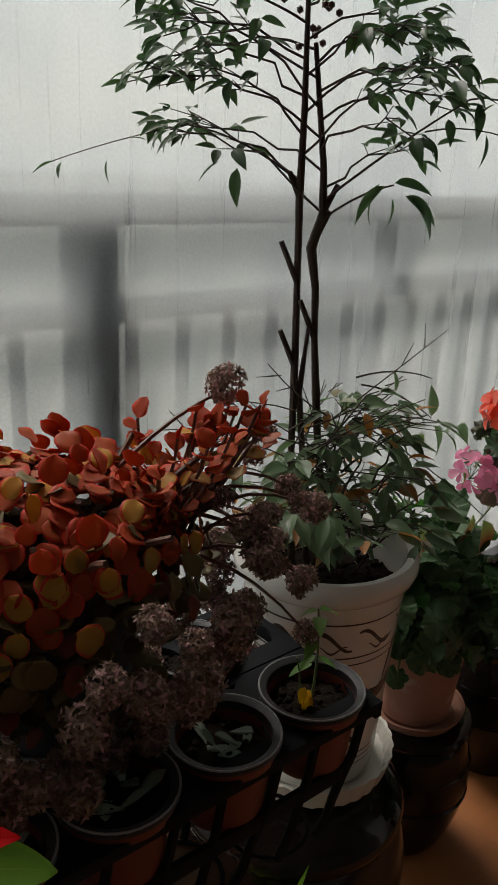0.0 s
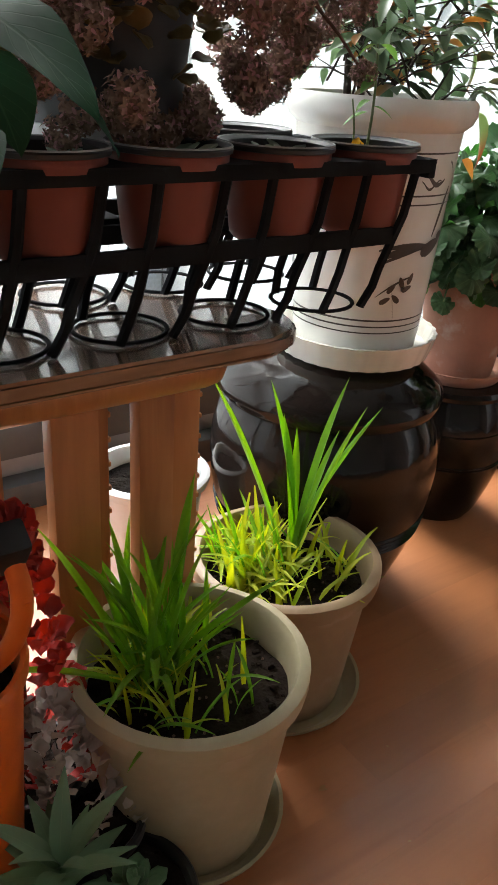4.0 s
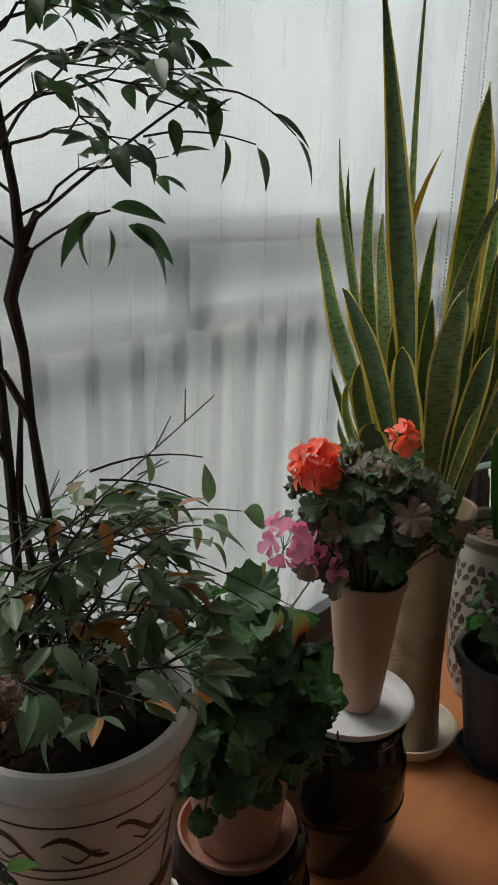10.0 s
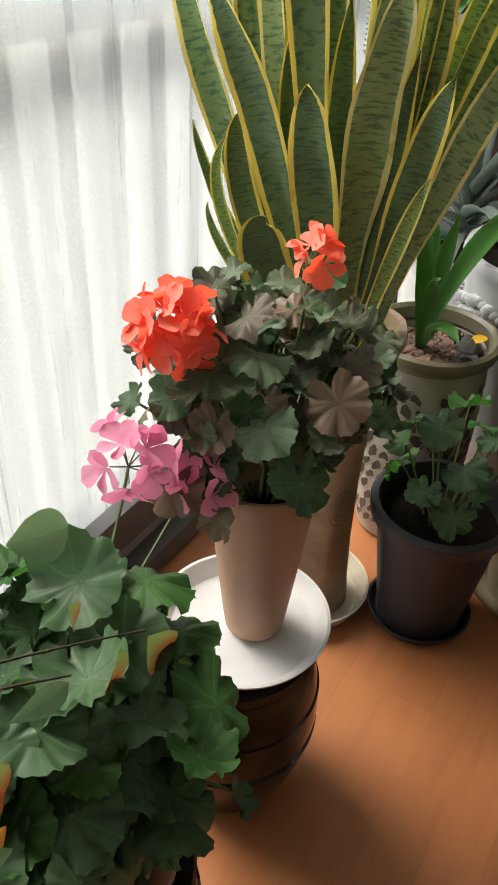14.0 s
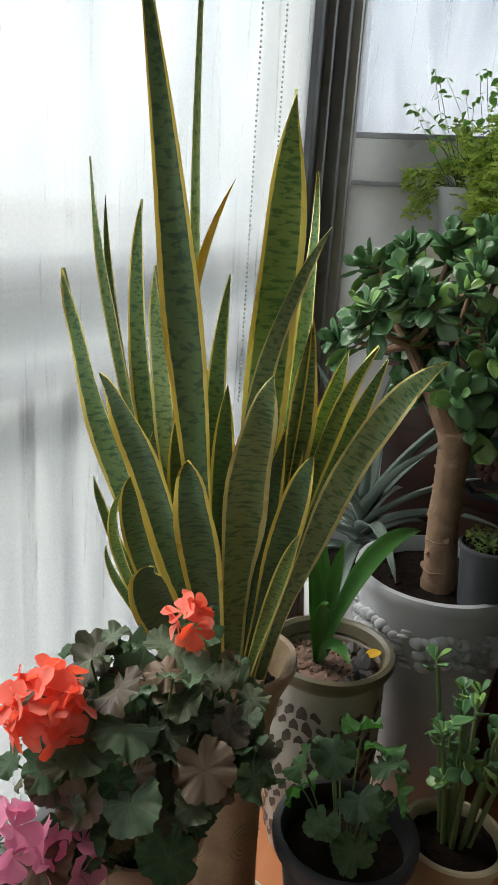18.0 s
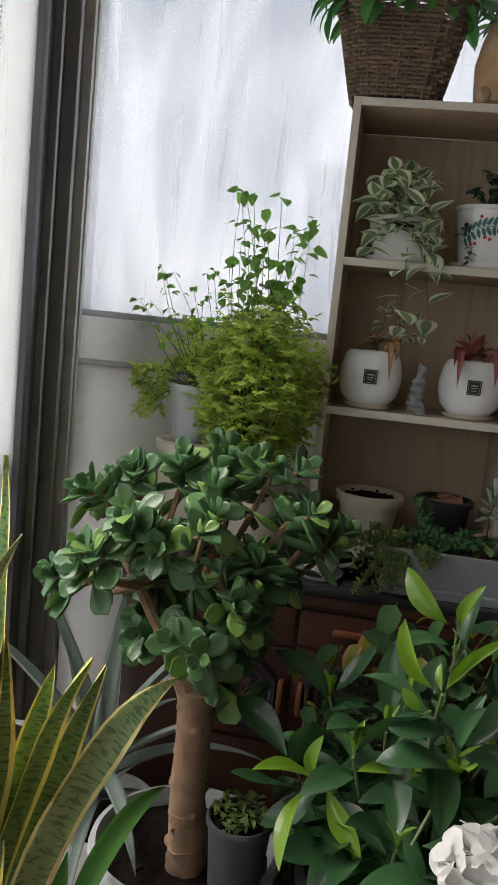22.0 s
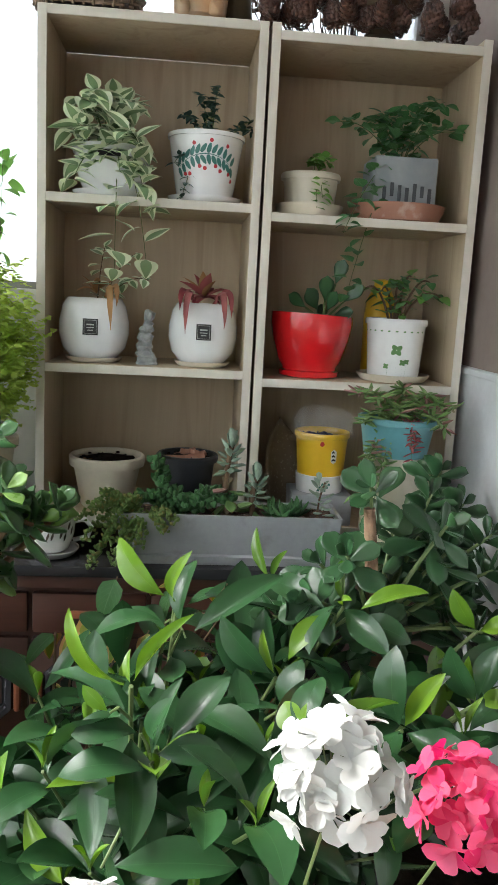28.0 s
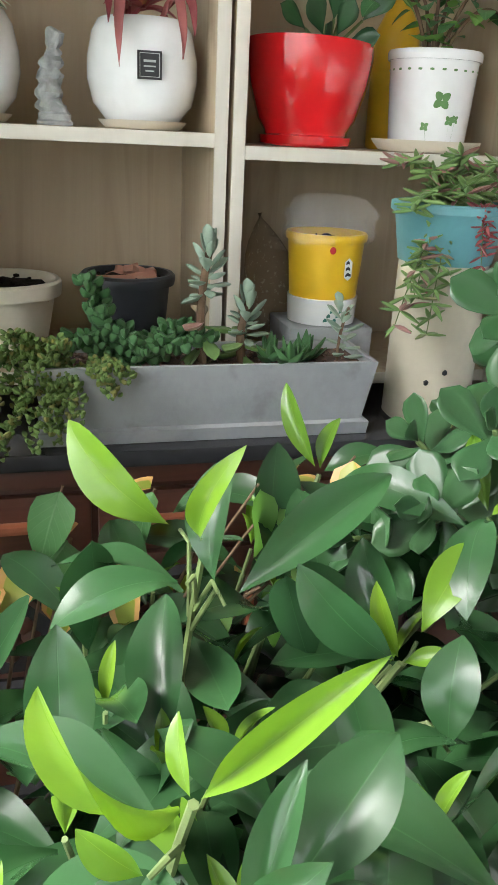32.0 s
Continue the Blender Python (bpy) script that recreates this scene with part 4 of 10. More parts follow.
def onggi(at, r, h, label, neck=0.62, foot=0.55):
    t = thing("earthenware_jar", label, "jar", at, "glazed jars")
    prof = [(r * foot * 0.95, 0.0), (r * foot, 0.006)]
    for i in range(1, 15):
        f = i / 15
        prof.append((r * (foot + (1 - foot) * math.sin(min(1, f / 0.62) * math.pi / 2)) if f < 0.62 else r * (neck + (1 - neck) * math.cos((f - 0.62) / 0.38 * math.pi / 2 * 0.98)), h * 0.93 * f))
    part("body", lathe(prof + [(r * neck * 0.97, h * 0.93)], n=56), M_ONGGI, t)
    part("rim", lathe([(r * neck * 0.99, h * 0.92), (r * (neck + 0.06), h * 0.935), (r * (neck + 0.09), h * 0.965), (r * (neck + 0.06), h * 0.995), (r * neck * 0.9, h), (r * neck * 0.2, h)], n=56), M_ONGGI, t)
    for q in (0.50, 0.52, 0.76):
        f = q
        rr = r * (foot + (1 - foot) * math.sin(min(1, f / 0.62) * math.pi / 2)) if f < 0.62 else r * (neck + (1 - neck) * math.cos((f - 0.62) / 0.38 * math.pi / 2 * 0.98))
        part("ring", lathe([(rr - 0.002, h * 0.93 * q - 0.003), (rr + 0.0018, h * 0.93 * q), (rr - 0.002, h * 0.93 * q + 0.003)], n=56), M_ONGGI, t)
    return t


JAR1 = thing("earthenware_jar", "large dark brown glazed jar with a wide lid", "jar", (0.612, 0.618, 0), "glazed jars")
JAR1.scale = (1, 1, 1.064)
part("body", lathe([(0.098, 0.0), (0.103, 0.006), (0.118, 0.04), (0.136, 0.085), (0.150, 0.13), (0.158, 0.17), (0.161, 0.205), (0.159, 0.235), (0.152, 0.262), (0.142, 0.282), (0.136, 0.296), (0.13, 0.30)], n=64), M_ONGGI, JAR1)
part("lid", lathe([(0.135, 0.288), (0.147, 0.286), (0.151, 0.291), (0.152, 0.300), (0.149, 0.308), (0.140, 0.316), (0.122, 0.330), (0.106, 0.338), (0.085, 0.342), (0.02, 0.344)], n=64), M_ONGGI, JAR1, "wide glazed lid with a rolled edge")
for z, r in ((0.118, 0.1480), (0.124, 0.1497), (0.130, 0.1510), (0.137, 0.1525)):
    part("ring", lathe([(r - 0.002, z - 0.002), (r + 0.0014, z), (r - 0.001, z + 0.002)], n=64), M_ONGGI, JAR1)
JAR2 = onggi((0.945, 0.675, 0), 0.105, 0.25, "dark glazed jar carrying a terracotta pot", neck=0.86, foot=0.66)
JAR3 = onggi((1.235, 0.70, 0), 0.115, 0.29, "dark glazed jar carrying a white dish", neck=0.84, foot=0.66)

POT1 = potted("flower_pot", "cream plastic pot of green onion shoots on the floor", (0.228, 0.355, 0), 0.082, 0.105, 0.205, M_CREAM, 0.008, 0.022, 0.80, 0.102, M_CREAM, wall=0.005, crumbs=160, group="cream pots")
# body in the browner cream, which paints in the shade it stands in
POT2 = potted("flower_pot", "cream plastic pot of bright seedlings on a saucer", (0.422, 0.457, 0), 0.080, 0.103, 0.192, M_CREAM_SHADED, 0.008, 0.022, 0.80, 0.106, M_CREAM, wall=0.005, crumbs=160, group="cream pots")
WPOT = potted("flower_pot", "small white pot of soil under the bench", (0.385, 0.715, 0), 0.058, 0.076, 0.19, M_PUREWHITE, 0.008, 0.014, 0.86, 0.08, M_PUREWHITE)

# white brush-painted pot
NPOT = thing("ceramic_pot", "tall white glazed pot with brush-painted motif on a scalloped saucer", "plant pot", (0.630, 0.604, 0.3665))
part("saucer", lathe([(0.092, 0.0), (0.098, 0.003), (0.103, 0.018), (0.107, 0.034), (0.103, 0.034), (0.097, 0.014), (0.001, 0.010)], n=96, flutes=30, depth=0.012), M_WHITE, NPOT, "scalloped white saucer")
NP = [(0.076, 0.0), (0.080, 0.006), (0.081, 0.02), (0.0825, 0.028), (0.084, 0.06), (0.088, 0.12), (0.0925, 0.20), (0.097, 0.26), (0.099, 0.285), (0.108, 0.293), (0.112, 0.303), (0.112, 0.315), (0.107, 0.322), (0.098, 0.32), (0.094, 0.31), (0.091, 0.27), (0.088, 0.25)]
NP = [(r, 0.935 * z) for r, z in NP]
part("body", lathe([(r, z + 0.012) for r, z in NP], n=64), M_WHITE, NPOT)
soil_in(NPOT, 0.0905, 0.262, 0.008, crumbs=140, crumb=0.0045)


def np_r(z):
    for (r0, z0), (r1, z1) in zip(NP, NP[1:]):
        if z0 <= z <= z1 and z1 > z0:
            return r0 + (r1 - r0) * (z - z0) / (z1 - z0)
    return 0.1


def wrap_stroke(parent, pts, width, radius_at, mat, z0=0.0, name="brush_stroke", lift=0.0008):
    """A painted stroke on a turned body: points of angle (degrees) and height."""
    bm = bmesh.new()
    prev = None
    n = len(pts)
    for i, (a, z) in enumerate(pts):
        w = width * (0.25 + 0.75 * math.sin(math.pi * (i + 0.6) / (n + 0.2)))
        r = radius_at(z) + lift
        row = [bm.verts.new((r * math.cos(radians(a)), r * math.sin(radians(a)), z + z0 + k * w / 2)) for k in (-1, 1)]
        if prev:
            bm.faces.new((prev[0], row[0], row[1], prev[1]))
        prev = row
    return part(name, bm, mat, parent)



def wrap_leaf(parent, a, z, half, wide, tilt, radius_at, mat, name, lift=0.0009):
    """A painted oval leaf on a turned body, its long axis tilted from the level."""
    bm = bmesh.new()
    ring = []
    for i in range(12):
        q = math.pi * i / 6
        u, v = half * math.cos(q), wide * math.sin(q) * (1 - 0.25 * math.cos(q))
        du, dz = u * math.cos(tilt) - v * math.sin(tilt), u * math.sin(tilt) + v * math.cos(tilt)
        r = radius_at(z + dz) + lift
        b = radians(a) + du / r
        ring.append(bm.verts.new((r * math.cos(b), r * math.sin(b), z + dz)))
    mid = bm.verts.new(((radius_at(z) + lift) * math.cos(radians(a)), (radius_at(z) + lift) * math.sin(radians(a)), z))
    for i in range(12):
        bm.faces.new((ring[i], ring[(i + 1) % 12], mid))
    return part(name, bm, mat, parent)


for z, w in ((0.246, 0.0018), (0.200, 0.0018), (0.190, 0.0016), (0.052, 0.0018), (0.044, 0.0016), (0.036, 0.0014)):
    wrap_stroke(NPOT, [(a, z) for a in range(0, 361, 6)], w * 1.3, np_r, M_INK, 0.012, "line")
for k in range(10):
    a0 = k * 36
    wrap_stroke(NPOT, [(a0 + 3.2 * i, 0.228 + 0.009 * math.sin(i * 0.55 + k) - 0.0010 * i) for i in range(11)], 0.0065, np_r, M_INK, 0.012)
    wrap_stroke(NPOT, [(a0 + 9 + 2.4 * i, 0.212 + 0.005 * math.sin(i * 0.8 + 2)) for i in range(9)], 0.003, np_r, M_INK, 0.012)
for base in (281, 161, 41):
    for k, (drop, wide) in enumerate(((0.0, 0.010), (0.010, 0.006), (-0.008, 0.005))):
        wrap_stroke(NPOT, [(base - 44 + 4 * i, 0.128 + 0.0026 * i - 0.00012 * i * i + drop * (1 - i / 11)) for i in range(12)], wide, np_r, M_INK, 0.012)
    wrap_leaf(NPOT, base + 3, 0.152, 0.020, 0.0085, 0.35, np_r, M_INK, "bird_body")
    wrap_leaf(NPOT, base + 14, 0.164, 0.008, 0.0055, 0.3, np_r, M_INK, "bird_head")
    wrap_stroke(NPOT, [(base + 2 + 1.3 * i, 0.152 + 0.0062 * i) for i in range(10)], 0.013, np_r, M_INK, 0.012, "wing")
    wrap_stroke(NPOT, [(base + 6 + 0.5 * i, 0.150 - 0.0048 * i) for i in range(8)], 0.010, np_r, M_INK, 0.012, "wing")
    wrap_stroke(NPOT, [(base - 42 + 2.6 * i, 0.082 + 0.0035 * i - 0.00012 * i * i) for i in range(13)], 0.0028, np_r, M_INK, 0.012, "sprig")
    wrap_stroke(NPOT, [(base - 30 + 0.9 * i, 0.098 - 0.0062 * i) for i in range(8)], 0.0035, np_r, M_INK, 0.012, "sprig")
    for j, (da, z, tl) in enumerate(((-30, 0.105, 0.9), (-22, 0.112, 2.0), (-16, 0.104, 0.4), (-25, 0.092, 2.4), (-14, 0.116, 1.2), (-34, 0.090, 0.5))):
        wrap_leaf(NPOT, base + da, z, 0.0075, 0.0034, tl, np_r, M_INK, "berry_stroke")

TPOT = potted("terracotta_pot", "weathered terracotta pot on a terracotta saucer", (0.945, 0.675, 0.25), 0.058, 0.078, 0.19, M_TERRA, 0.006, 0.03, 0.88, 0.083, M_TERRA)
DISH = thing("round_dish", "shallow white plastic dish on a jar", "dish", (1.243, 0.69, 0.29))
part("body", lathe(saucer_profile(0.105, 0.024, 0.004), n=56), M_DISH, DISH)
GPOT = potted("flower_pot", "tan plastic pot standing in a white dish", (1.253, 0.680, 0.300), 0.035, 0.061, 0.235, M_TANPOT, 0.003, 0.012, 0.9)
SPOT = thing("tall_vase_pot", "tall tan carved ceramic pot with flared rim", "plant pot", (1.592, 0.757, 0.0))
part("saucer", lathe(saucer_profile(0.105, 0.034, 0.004), n=56), M_IVORY, SPOT, "cream saucer with dried dirt")
part("body", lathe([(0.068, 0.006), (0.07, 0.012), (0.066, 0.05), (0.061, 0.15), (0.060, 0.28), (0.066, 0.42), (0.078, 0.48), (0.092, 0.512), (0.096, 0.522), (0.094, 0.53), (0.086, 0.528), (0.074, 0.49), (0.066, 0.44)], n=56, flutes=8, depth=0.012), M_CARVED, SPOT)
soil_in(SPOT, 0.070, 0.474)
for k in range(5):
    a0 = 72 * k - 120
    for j in range(3):
        rr = 0.010 + 0.006 * j
        wrap_stroke(SPOT, [(a0 + math.degrees(rr / 0.062) * math.cos(q), 0.24 + 1.5 * rr * math.sin(q)) for q in [i * math.pi / 8 for i in range(17)]], 0.0025, lambda z: 0.0615, M_OLIVE, 0.0, "carved_ring", 0.001)

DRUM = thing("patterned_pot", "drum-shaped grey ceramic pot with dark leaf pattern", "plant pot", (1.865, 0.70, 0.0))
DR = [(0.072, 0.0), (0.08, 0.006), (0.092, 0.06), (0.100, 0.16), (0.103, 0.26), (0.101, 0.36), (0.100, 0.385), (0.112, 0.392), (0.116, 0.402), (0.114, 0.412), (0.106, 0.415), (0.099, 0.41), (0.094, 0.39), (0.092, 0.35)]
part("body", lathe(DR[:7] + [(0.092, 0.385), (0.092, 0.30)], n=56), M_DRUM, DRUM)
part("rim", lathe([(0.100, 0.380)] + DR[7:13], n=56, caps=False), M_OLIVE, DRUM, "olive glazed rim")
soil_in(DRUM, 0.095, 0.372, 0.006, material=M_PEBBLE, name="pebble_bed", crumbs=330, crumb=0.0052)
for i, (a, q, s) in enumerate(((-70, 0.062, 0.024), (-100, 0.070, 0.018), (-40, 0.074, 0.016), (-20, 0.066, 0.014), (-130, 0.072, 0.015))):
    rocks = bmesh.new()
    add_blob(rocks, (q * math.cos(radians(a)), q * math.sin(radians(a)), 0.385), s, (1, 0.8, 0.6), i, 0.6, 2)
    part("stone", rocks, M_STONE, DRUM, "dark grey stone")


def dr_r(z):
    for (r0, z0), (r1, z1) in zip(DR, DR[1:]):
        if z0 <= z <= z1 and z1 > z0:
            return r0 + (r1 - r0) * (z - z0) / (z1 - z0)
    return 0.1


for row in range(12):
    for k in range(26):
        a0, z0 = k * 13.85 + 7 * (row % 2), 0.05 + 0.026 * row
        if (k * 7 + row * 3) % 11 < 9:
            wrap_stroke(DRUM, [(a0 + 2.6 * i, z0 + 0.005 * math.sin(i + k)) for i in range(5)], 0.015 + 0.005 * ((k + row) % 3), dr_r, M_INK, 0.0, "leaf_print")
for base in (-150, -60, 40):
    for k in range(9):
        q = k * 40
        wrap_stroke(DRUM, [(base + 2.2 * i * math.cos(radians(q)), 0.26 + 0.0042 * i * math.sin(radians(q))) for i in range(2, 7)], 0.005, dr_r, M_INK, 0.0, "flower_print")

BPOT = potted("flower_pot", "black plastic pot on a black saucer", (1.655, 0.575, 0), 0.070, 0.102, 0.245, M_BLACK, 0.010, 0.024, 0.84, 0.088, M_BLACK)
JPOT = thing("relief_pot", "large pale grey glazed pot with grape relief", "plant pot", (2.115, 0.58, 0.0))
JP = [(0.095, 0.0), (0.10, 0.006), (0.113, 0.10), (0.128, 0.22), (0.141, 0.36), (0.149, 0.458), (0.155, 0.472), (0.159, 0.485), (0.156, 0.496), (0.147, 0.498), (0.140, 0.48), (0.136, 0.44)]
part("body", lathe(JP, n=64), M_GREYWHITE, JPOT)
soil_in(JPOT, 0.139, 0.466, crumbs=120)
for k in range(6):
    rel = bmesh.new()
    for j in range(26):
        a = 60 * k + 4 + 5.2 * (j % 9) + 2.6 * (j // 9)
        z = 0.425 - 0.024 * (j // 9) - 0.004 * abs((j % 9) - 4)
        r = 0.1135 + (z - 0.10) * 0.104
        add_blob(rel, (r * math.cos(radians(a)), r * math.sin(radians(a)), z), 0.012 if j % 3 else 0.016, (0.55, 1, 0.85), j, 0.15, 2)
    for j in range(7):
        a = 60 * k + 52 + 4 * math.cos(j)
        z = 0.39 + 0.012 * (j - 3)
        r = 0.1135 + (z - 0.10) * 0.104
        add_blob(rel, (r * math.cos(radians(a)), r * math.sin(radians(a)), z), 0.011, (0.5, 1.2, 0.5), j + 40, 0.2, 1)
    tagged(part("grape_relief", rel, M_GREYWHITE, JPOT), kind="stuff")
CPOT = potted("flower_pot", "beige plastic pot of young jade on a saucer", (1.80, 0.435, 0), 0.060, 0.080, 0.185, M_CREAM, 0.007, 0.018, 0.88, 0.095, M_CREAM)
BLUEPOT = thing("blue_white_pot", "white ceramic pot with blue speckled rim band", "plant pot", (1.72, 0.165, 0.0))
part("body", lathe(pot_profile(0.105, 0.158, 0.45, 0.008, 0.02, 0.01, 0.7), n=56), M_PUREWHITE, BLUEPOT)
part("rim_band", lathe([(0.150, 0.405), (0.1585, 0.408), (0.163, 0.435), (0.155, 0.435)], n=56, caps=False), M_BLUEBAND, BLUEPOT, "blue speckled band")
part("line", lathe([(0.147, 0.376), (0.1505, 0.378), (0.1512, 0.383), (0.147, 0.384)], n=56), M_BLUEBAND, BLUEPOT)
soil_in(BLUEPOT, 0.144, 0.40)
DARKPOT = potted("flower_pot", "large charcoal plastic pot of a glossy shrub", (2.10, 0.215, 0), 0.13, 0.172, 0.52, M_GREYPOT, 0.010, 0.03, 0.88, None, None)
JADE2POT = potted("flower_pot", "tall charcoal pot of a young jade tree", (2.12, -0.18, 0), 0.09, 0.125, 0.56, M_GREYPOT, 0.006, 0.02, 0.9)
SMALLGREY = potted("flower_pot", "small charcoal pot set on the soil of the large pot", (2.055, 0.487, 0.470), 0.040, 0.050, 0.125, M_GREYPOT, 0.003, 0.010, 0.93, crumbs=60)
REDPOT = potted("flower_pot", "brown plastic pot behind the grey relief pot", (2.26, 0.40, 0), 0.075, 0.10, 0.33, M_BROWNPOT, 0.006, 0.03, 0.85)

# ---- bench and iron rack ----
BENCH = thing("plant_bench", "orange pine plant bench with a wet dark top", "bench", (0.10, 0.51, 0.0))
top = bmesh.new()
outline = []
for i in range(9):
    a = -math.pi / 2 + 0.75 * math.pi * i / 8
    outline.append((0.215 + 0.055 * math.cos(a), -0.077 + 0.055 * math.sin(a)))
outline += [(0.13, 0.10), (0.09, 0.12), (-0.9, 0.12), (-0.9, -0.132)]
lo, hi = [top.verts.new((x, y, 0.479)) for x, y in outline], [top.verts.new((x, y, 0.497)) for x, y in outline]
top.faces.new(hi)
top.faces.new(lo[::-1])
for i in range(len(outline)):
    j = (i + 1) % len(outline)
    top.faces.new((lo[i], lo[j], hi[j], hi[i]))
bmesh.ops.bevel(top, geom=[e for e in top.edges if abs(e.verts[0].co.z - e.verts[1].co.z) < 1e-5], offset=0.004, segments=2, affect="EDGES")
part("top_board", top, M_PINE_TOP, BENCH, "dark wet pine board", smooth=True)
apron = lathe([(0.001, -0.9)] + [(0.021, -0.9)] + [(0.021, 0.182), (0.019, 0.194), (0.012, 0.202), (0.001, 0.204)], n=24)
bmesh.ops.rotate(apron, verts=apron.verts, cent=(0, 0, 0), matrix=Matrix.Rotation(radians(90), 3, "Y"))
bmesh.ops.scale(apron, verts=apron.verts, vec=(1, 1.15, 1.0))
part("apron_rail", apron, M_PINE, BENCH, "rounded pine rail with dark end grain", m=Matrix.Translation((0, -0.072, 0.4585)))
bearer = box(-0.9, 0.20, 0.03, 0.09, 0.44, 0.479, bevel=0.006)
part("bearer", bearer, M_PINE, BENCH)


def notched_leg(w, d, h, notches):
    """A leg board whose right edge carries a row of small saw notches."""
    bm = bmesh.new()
    add_box(bm, -w / 2, w / 2, -d / 2, d / 2, 0.0, h, bevel=0.003)
    for k in range(notches):
        z = h * (0.12 + 0.84 * k / notches)
        add_box(bm, w / 2 - 0.0015, w / 2 + 0.0025, -d / 2 + 0.001, d / 2 - 0.001, z, z + 0.005, bevel=0.001)
    return bm


for x, y, w, d, nt in ((0.060, -0.062, 0.044, 0.020, 0), (0.096, -0.030, 0.020, 0.022, 15), (0.140, -0.060, 0.037, 0.020, 0), (0.186, -0.034, 0.032, 0.022, 17), (-0.02, -0.05, 0.040, 0.020, 0), (-0.33, -0.05, 0.040, 0.020, 0), (-0.28, -0.02, 0.022, 0.022, 14), (-0.42, -0.05, 0.04, 0.020, 0)):
    part("leg", notched_leg(w, d, 0.452, nt), M_PINE, BENCH, "pine leg with a row of notches" if nt else "", m=Matrix.Translation((x, y, 0.0)))
part("stretcher", box(-0.43, 0.20, -0.045, -0.025, 0.045, 0.075, bevel=0.004), M_PINE, BENCH)

RACK = thing("iron_rack", "black iron flower-pot rack with ring feet on the bench", "rack", (0.0, 0.44, 0.497))
RACK.scale = (1, 1, 0.8)
plate = bmesh.new()
add_box(plate, -0.62, 0.505, -0.045, -0.037, 0.158, 0.172, bevel=0.001)
add_box(plate, -0.62, 0.505, 0.058, 0.066, 0.158, 0.172, bevel=0.001)
add_box(plate, -0.62, 0.505, -0.045, -0.02, 0.168, 0.173)
part("upper_rail", plate, M_RACK, RACK)
for x in (0.455, 0.352, 0.247, 0.142, 0.037, -0.068, -0.175):
    deck = bmesh.new()
    inner, outer, under = [], [], []
    for k in range(24):
        a = 2 * math.pi * (k + 0.5) / 24
        c, q = math.cos(a), math.sin(a)
        f = 1 / max(abs(c) / 0.0525, abs(q) / 0.0515)
        inner.append(deck.verts.new((0.0435 * c, 0.0435 * q, 0.1725)))
        under.append(deck.verts.new((0.0435 * c, 0.0435 * q, 0.1665)))
        outer.append(deck.verts.new((f * c, f * q, 0.1725)))
    for k in range(24):
        j = (k + 1) % 24
        deck.faces.new((inner[k], outer[k], outer[j], inner[j]))
        deck.faces.new((under[k], inner[k], inner[j], under[j]))
    part("deck", deck, M_RACK, RACK, "flat black plate with a round hole", smooth=False, m=Matrix.Translation((x, 0.0105, 0)))
part("end_bar", box(0.497, 0.505, -0.045, 0.066, 0.152, 0.172, bevel=0.001), M_RACK, RACK)
low = bmesh.new()
add_box(low, -0.62, 0.468, -0.038, -0.032, 0.078, 0.098, bevel=0.001)
add_box(low, -0.62, 0.468, 0.048, 0.054, 0.078, 0.098, bevel=0.001)
part("lower_rail", low, M_RACK, RACK)
XP = [0.455, 0.352, 0.247, 0.142, 0.037, -0.068, -0.175]
for i, x in enumerate(XP):
    for y0, y1 in ((-0.041, -0.034), (0.06, 0.05)):
        for dx in (-0.03, 0.03):
            part("upright", tube([(x + dx, y0, 0.17), (x + dx * 0.97 - 0.006, (y0 + y1) / 2, 0.11), (x + dx * 0.92 - 0.012, y1, 0.08), (x + dx * 0.84 - 0.020, y1 * 0.97, 0.05), (x + dx * 0.86 - 0.026, y1 * 0.96, 0.028), (x + dx * 0.8 - 0.034, y1 * 0.85, 0.003)], 0.0046, 6), M_RACK, RACK)
    ring = [(x - 0.04 + 0.04 * math.cos(q), 0.008 + 0.04 * math.sin(q), 0.004) for q in [j * math.pi / 12 for j in range(25)]]
    part("foot_ring", tube(ring, 0.0022, 6), M_RACK, RACK)
    part("shelf_bar", box(x - 0.02, x + 0.02, -0.033, 0.05, 0.083, 0.0868), M_RACK, RACK)
RACKPOTS = []
for i, x in enumerate(XP):
    RACKPOTS.append(potted("nursery_pot", "small brick-brown plastic pot set in the iron rack", (x, 0.44, 0.5665), 0.036, 0.045, 0.077, M_BROWNPOT, 0.003, 0.012, 0.76, wall=0.0025, group="pots in the iron rack", n=36))
    part("liner_rim", lathe([(0.0405, 0.045), (0.0428, 0.0745), (0.0485, 0.0765), (0.0495, 0.0750), (0.0505, 0.0755), (0.0508, 0.0785), (0.0492, 0.0805), (0.0462, 0.0800), (0.0425, 0.0780), (0.0400, 0.045)], n=36), M_BLACK, RACKPOTS[-1], "black plastic rim")
    part("rim_edge", lathe([(0.0484, 0.0800), (0.0490, 0.0812), (0.0500, 0.0812), (0.0506, 0.0800)], n=36, caps=False), M_FRAME, RACKPOTS[-1], "thin grey rim edge")
BUSHPOT = potted("flower_pot", "dark grey tall pot of a flowering stonecrop", (0.25, 0.552, 0.6415), 0.062, 0.082, 0.17, M_GREYPOT, 0.004, 0.015, 0.9)

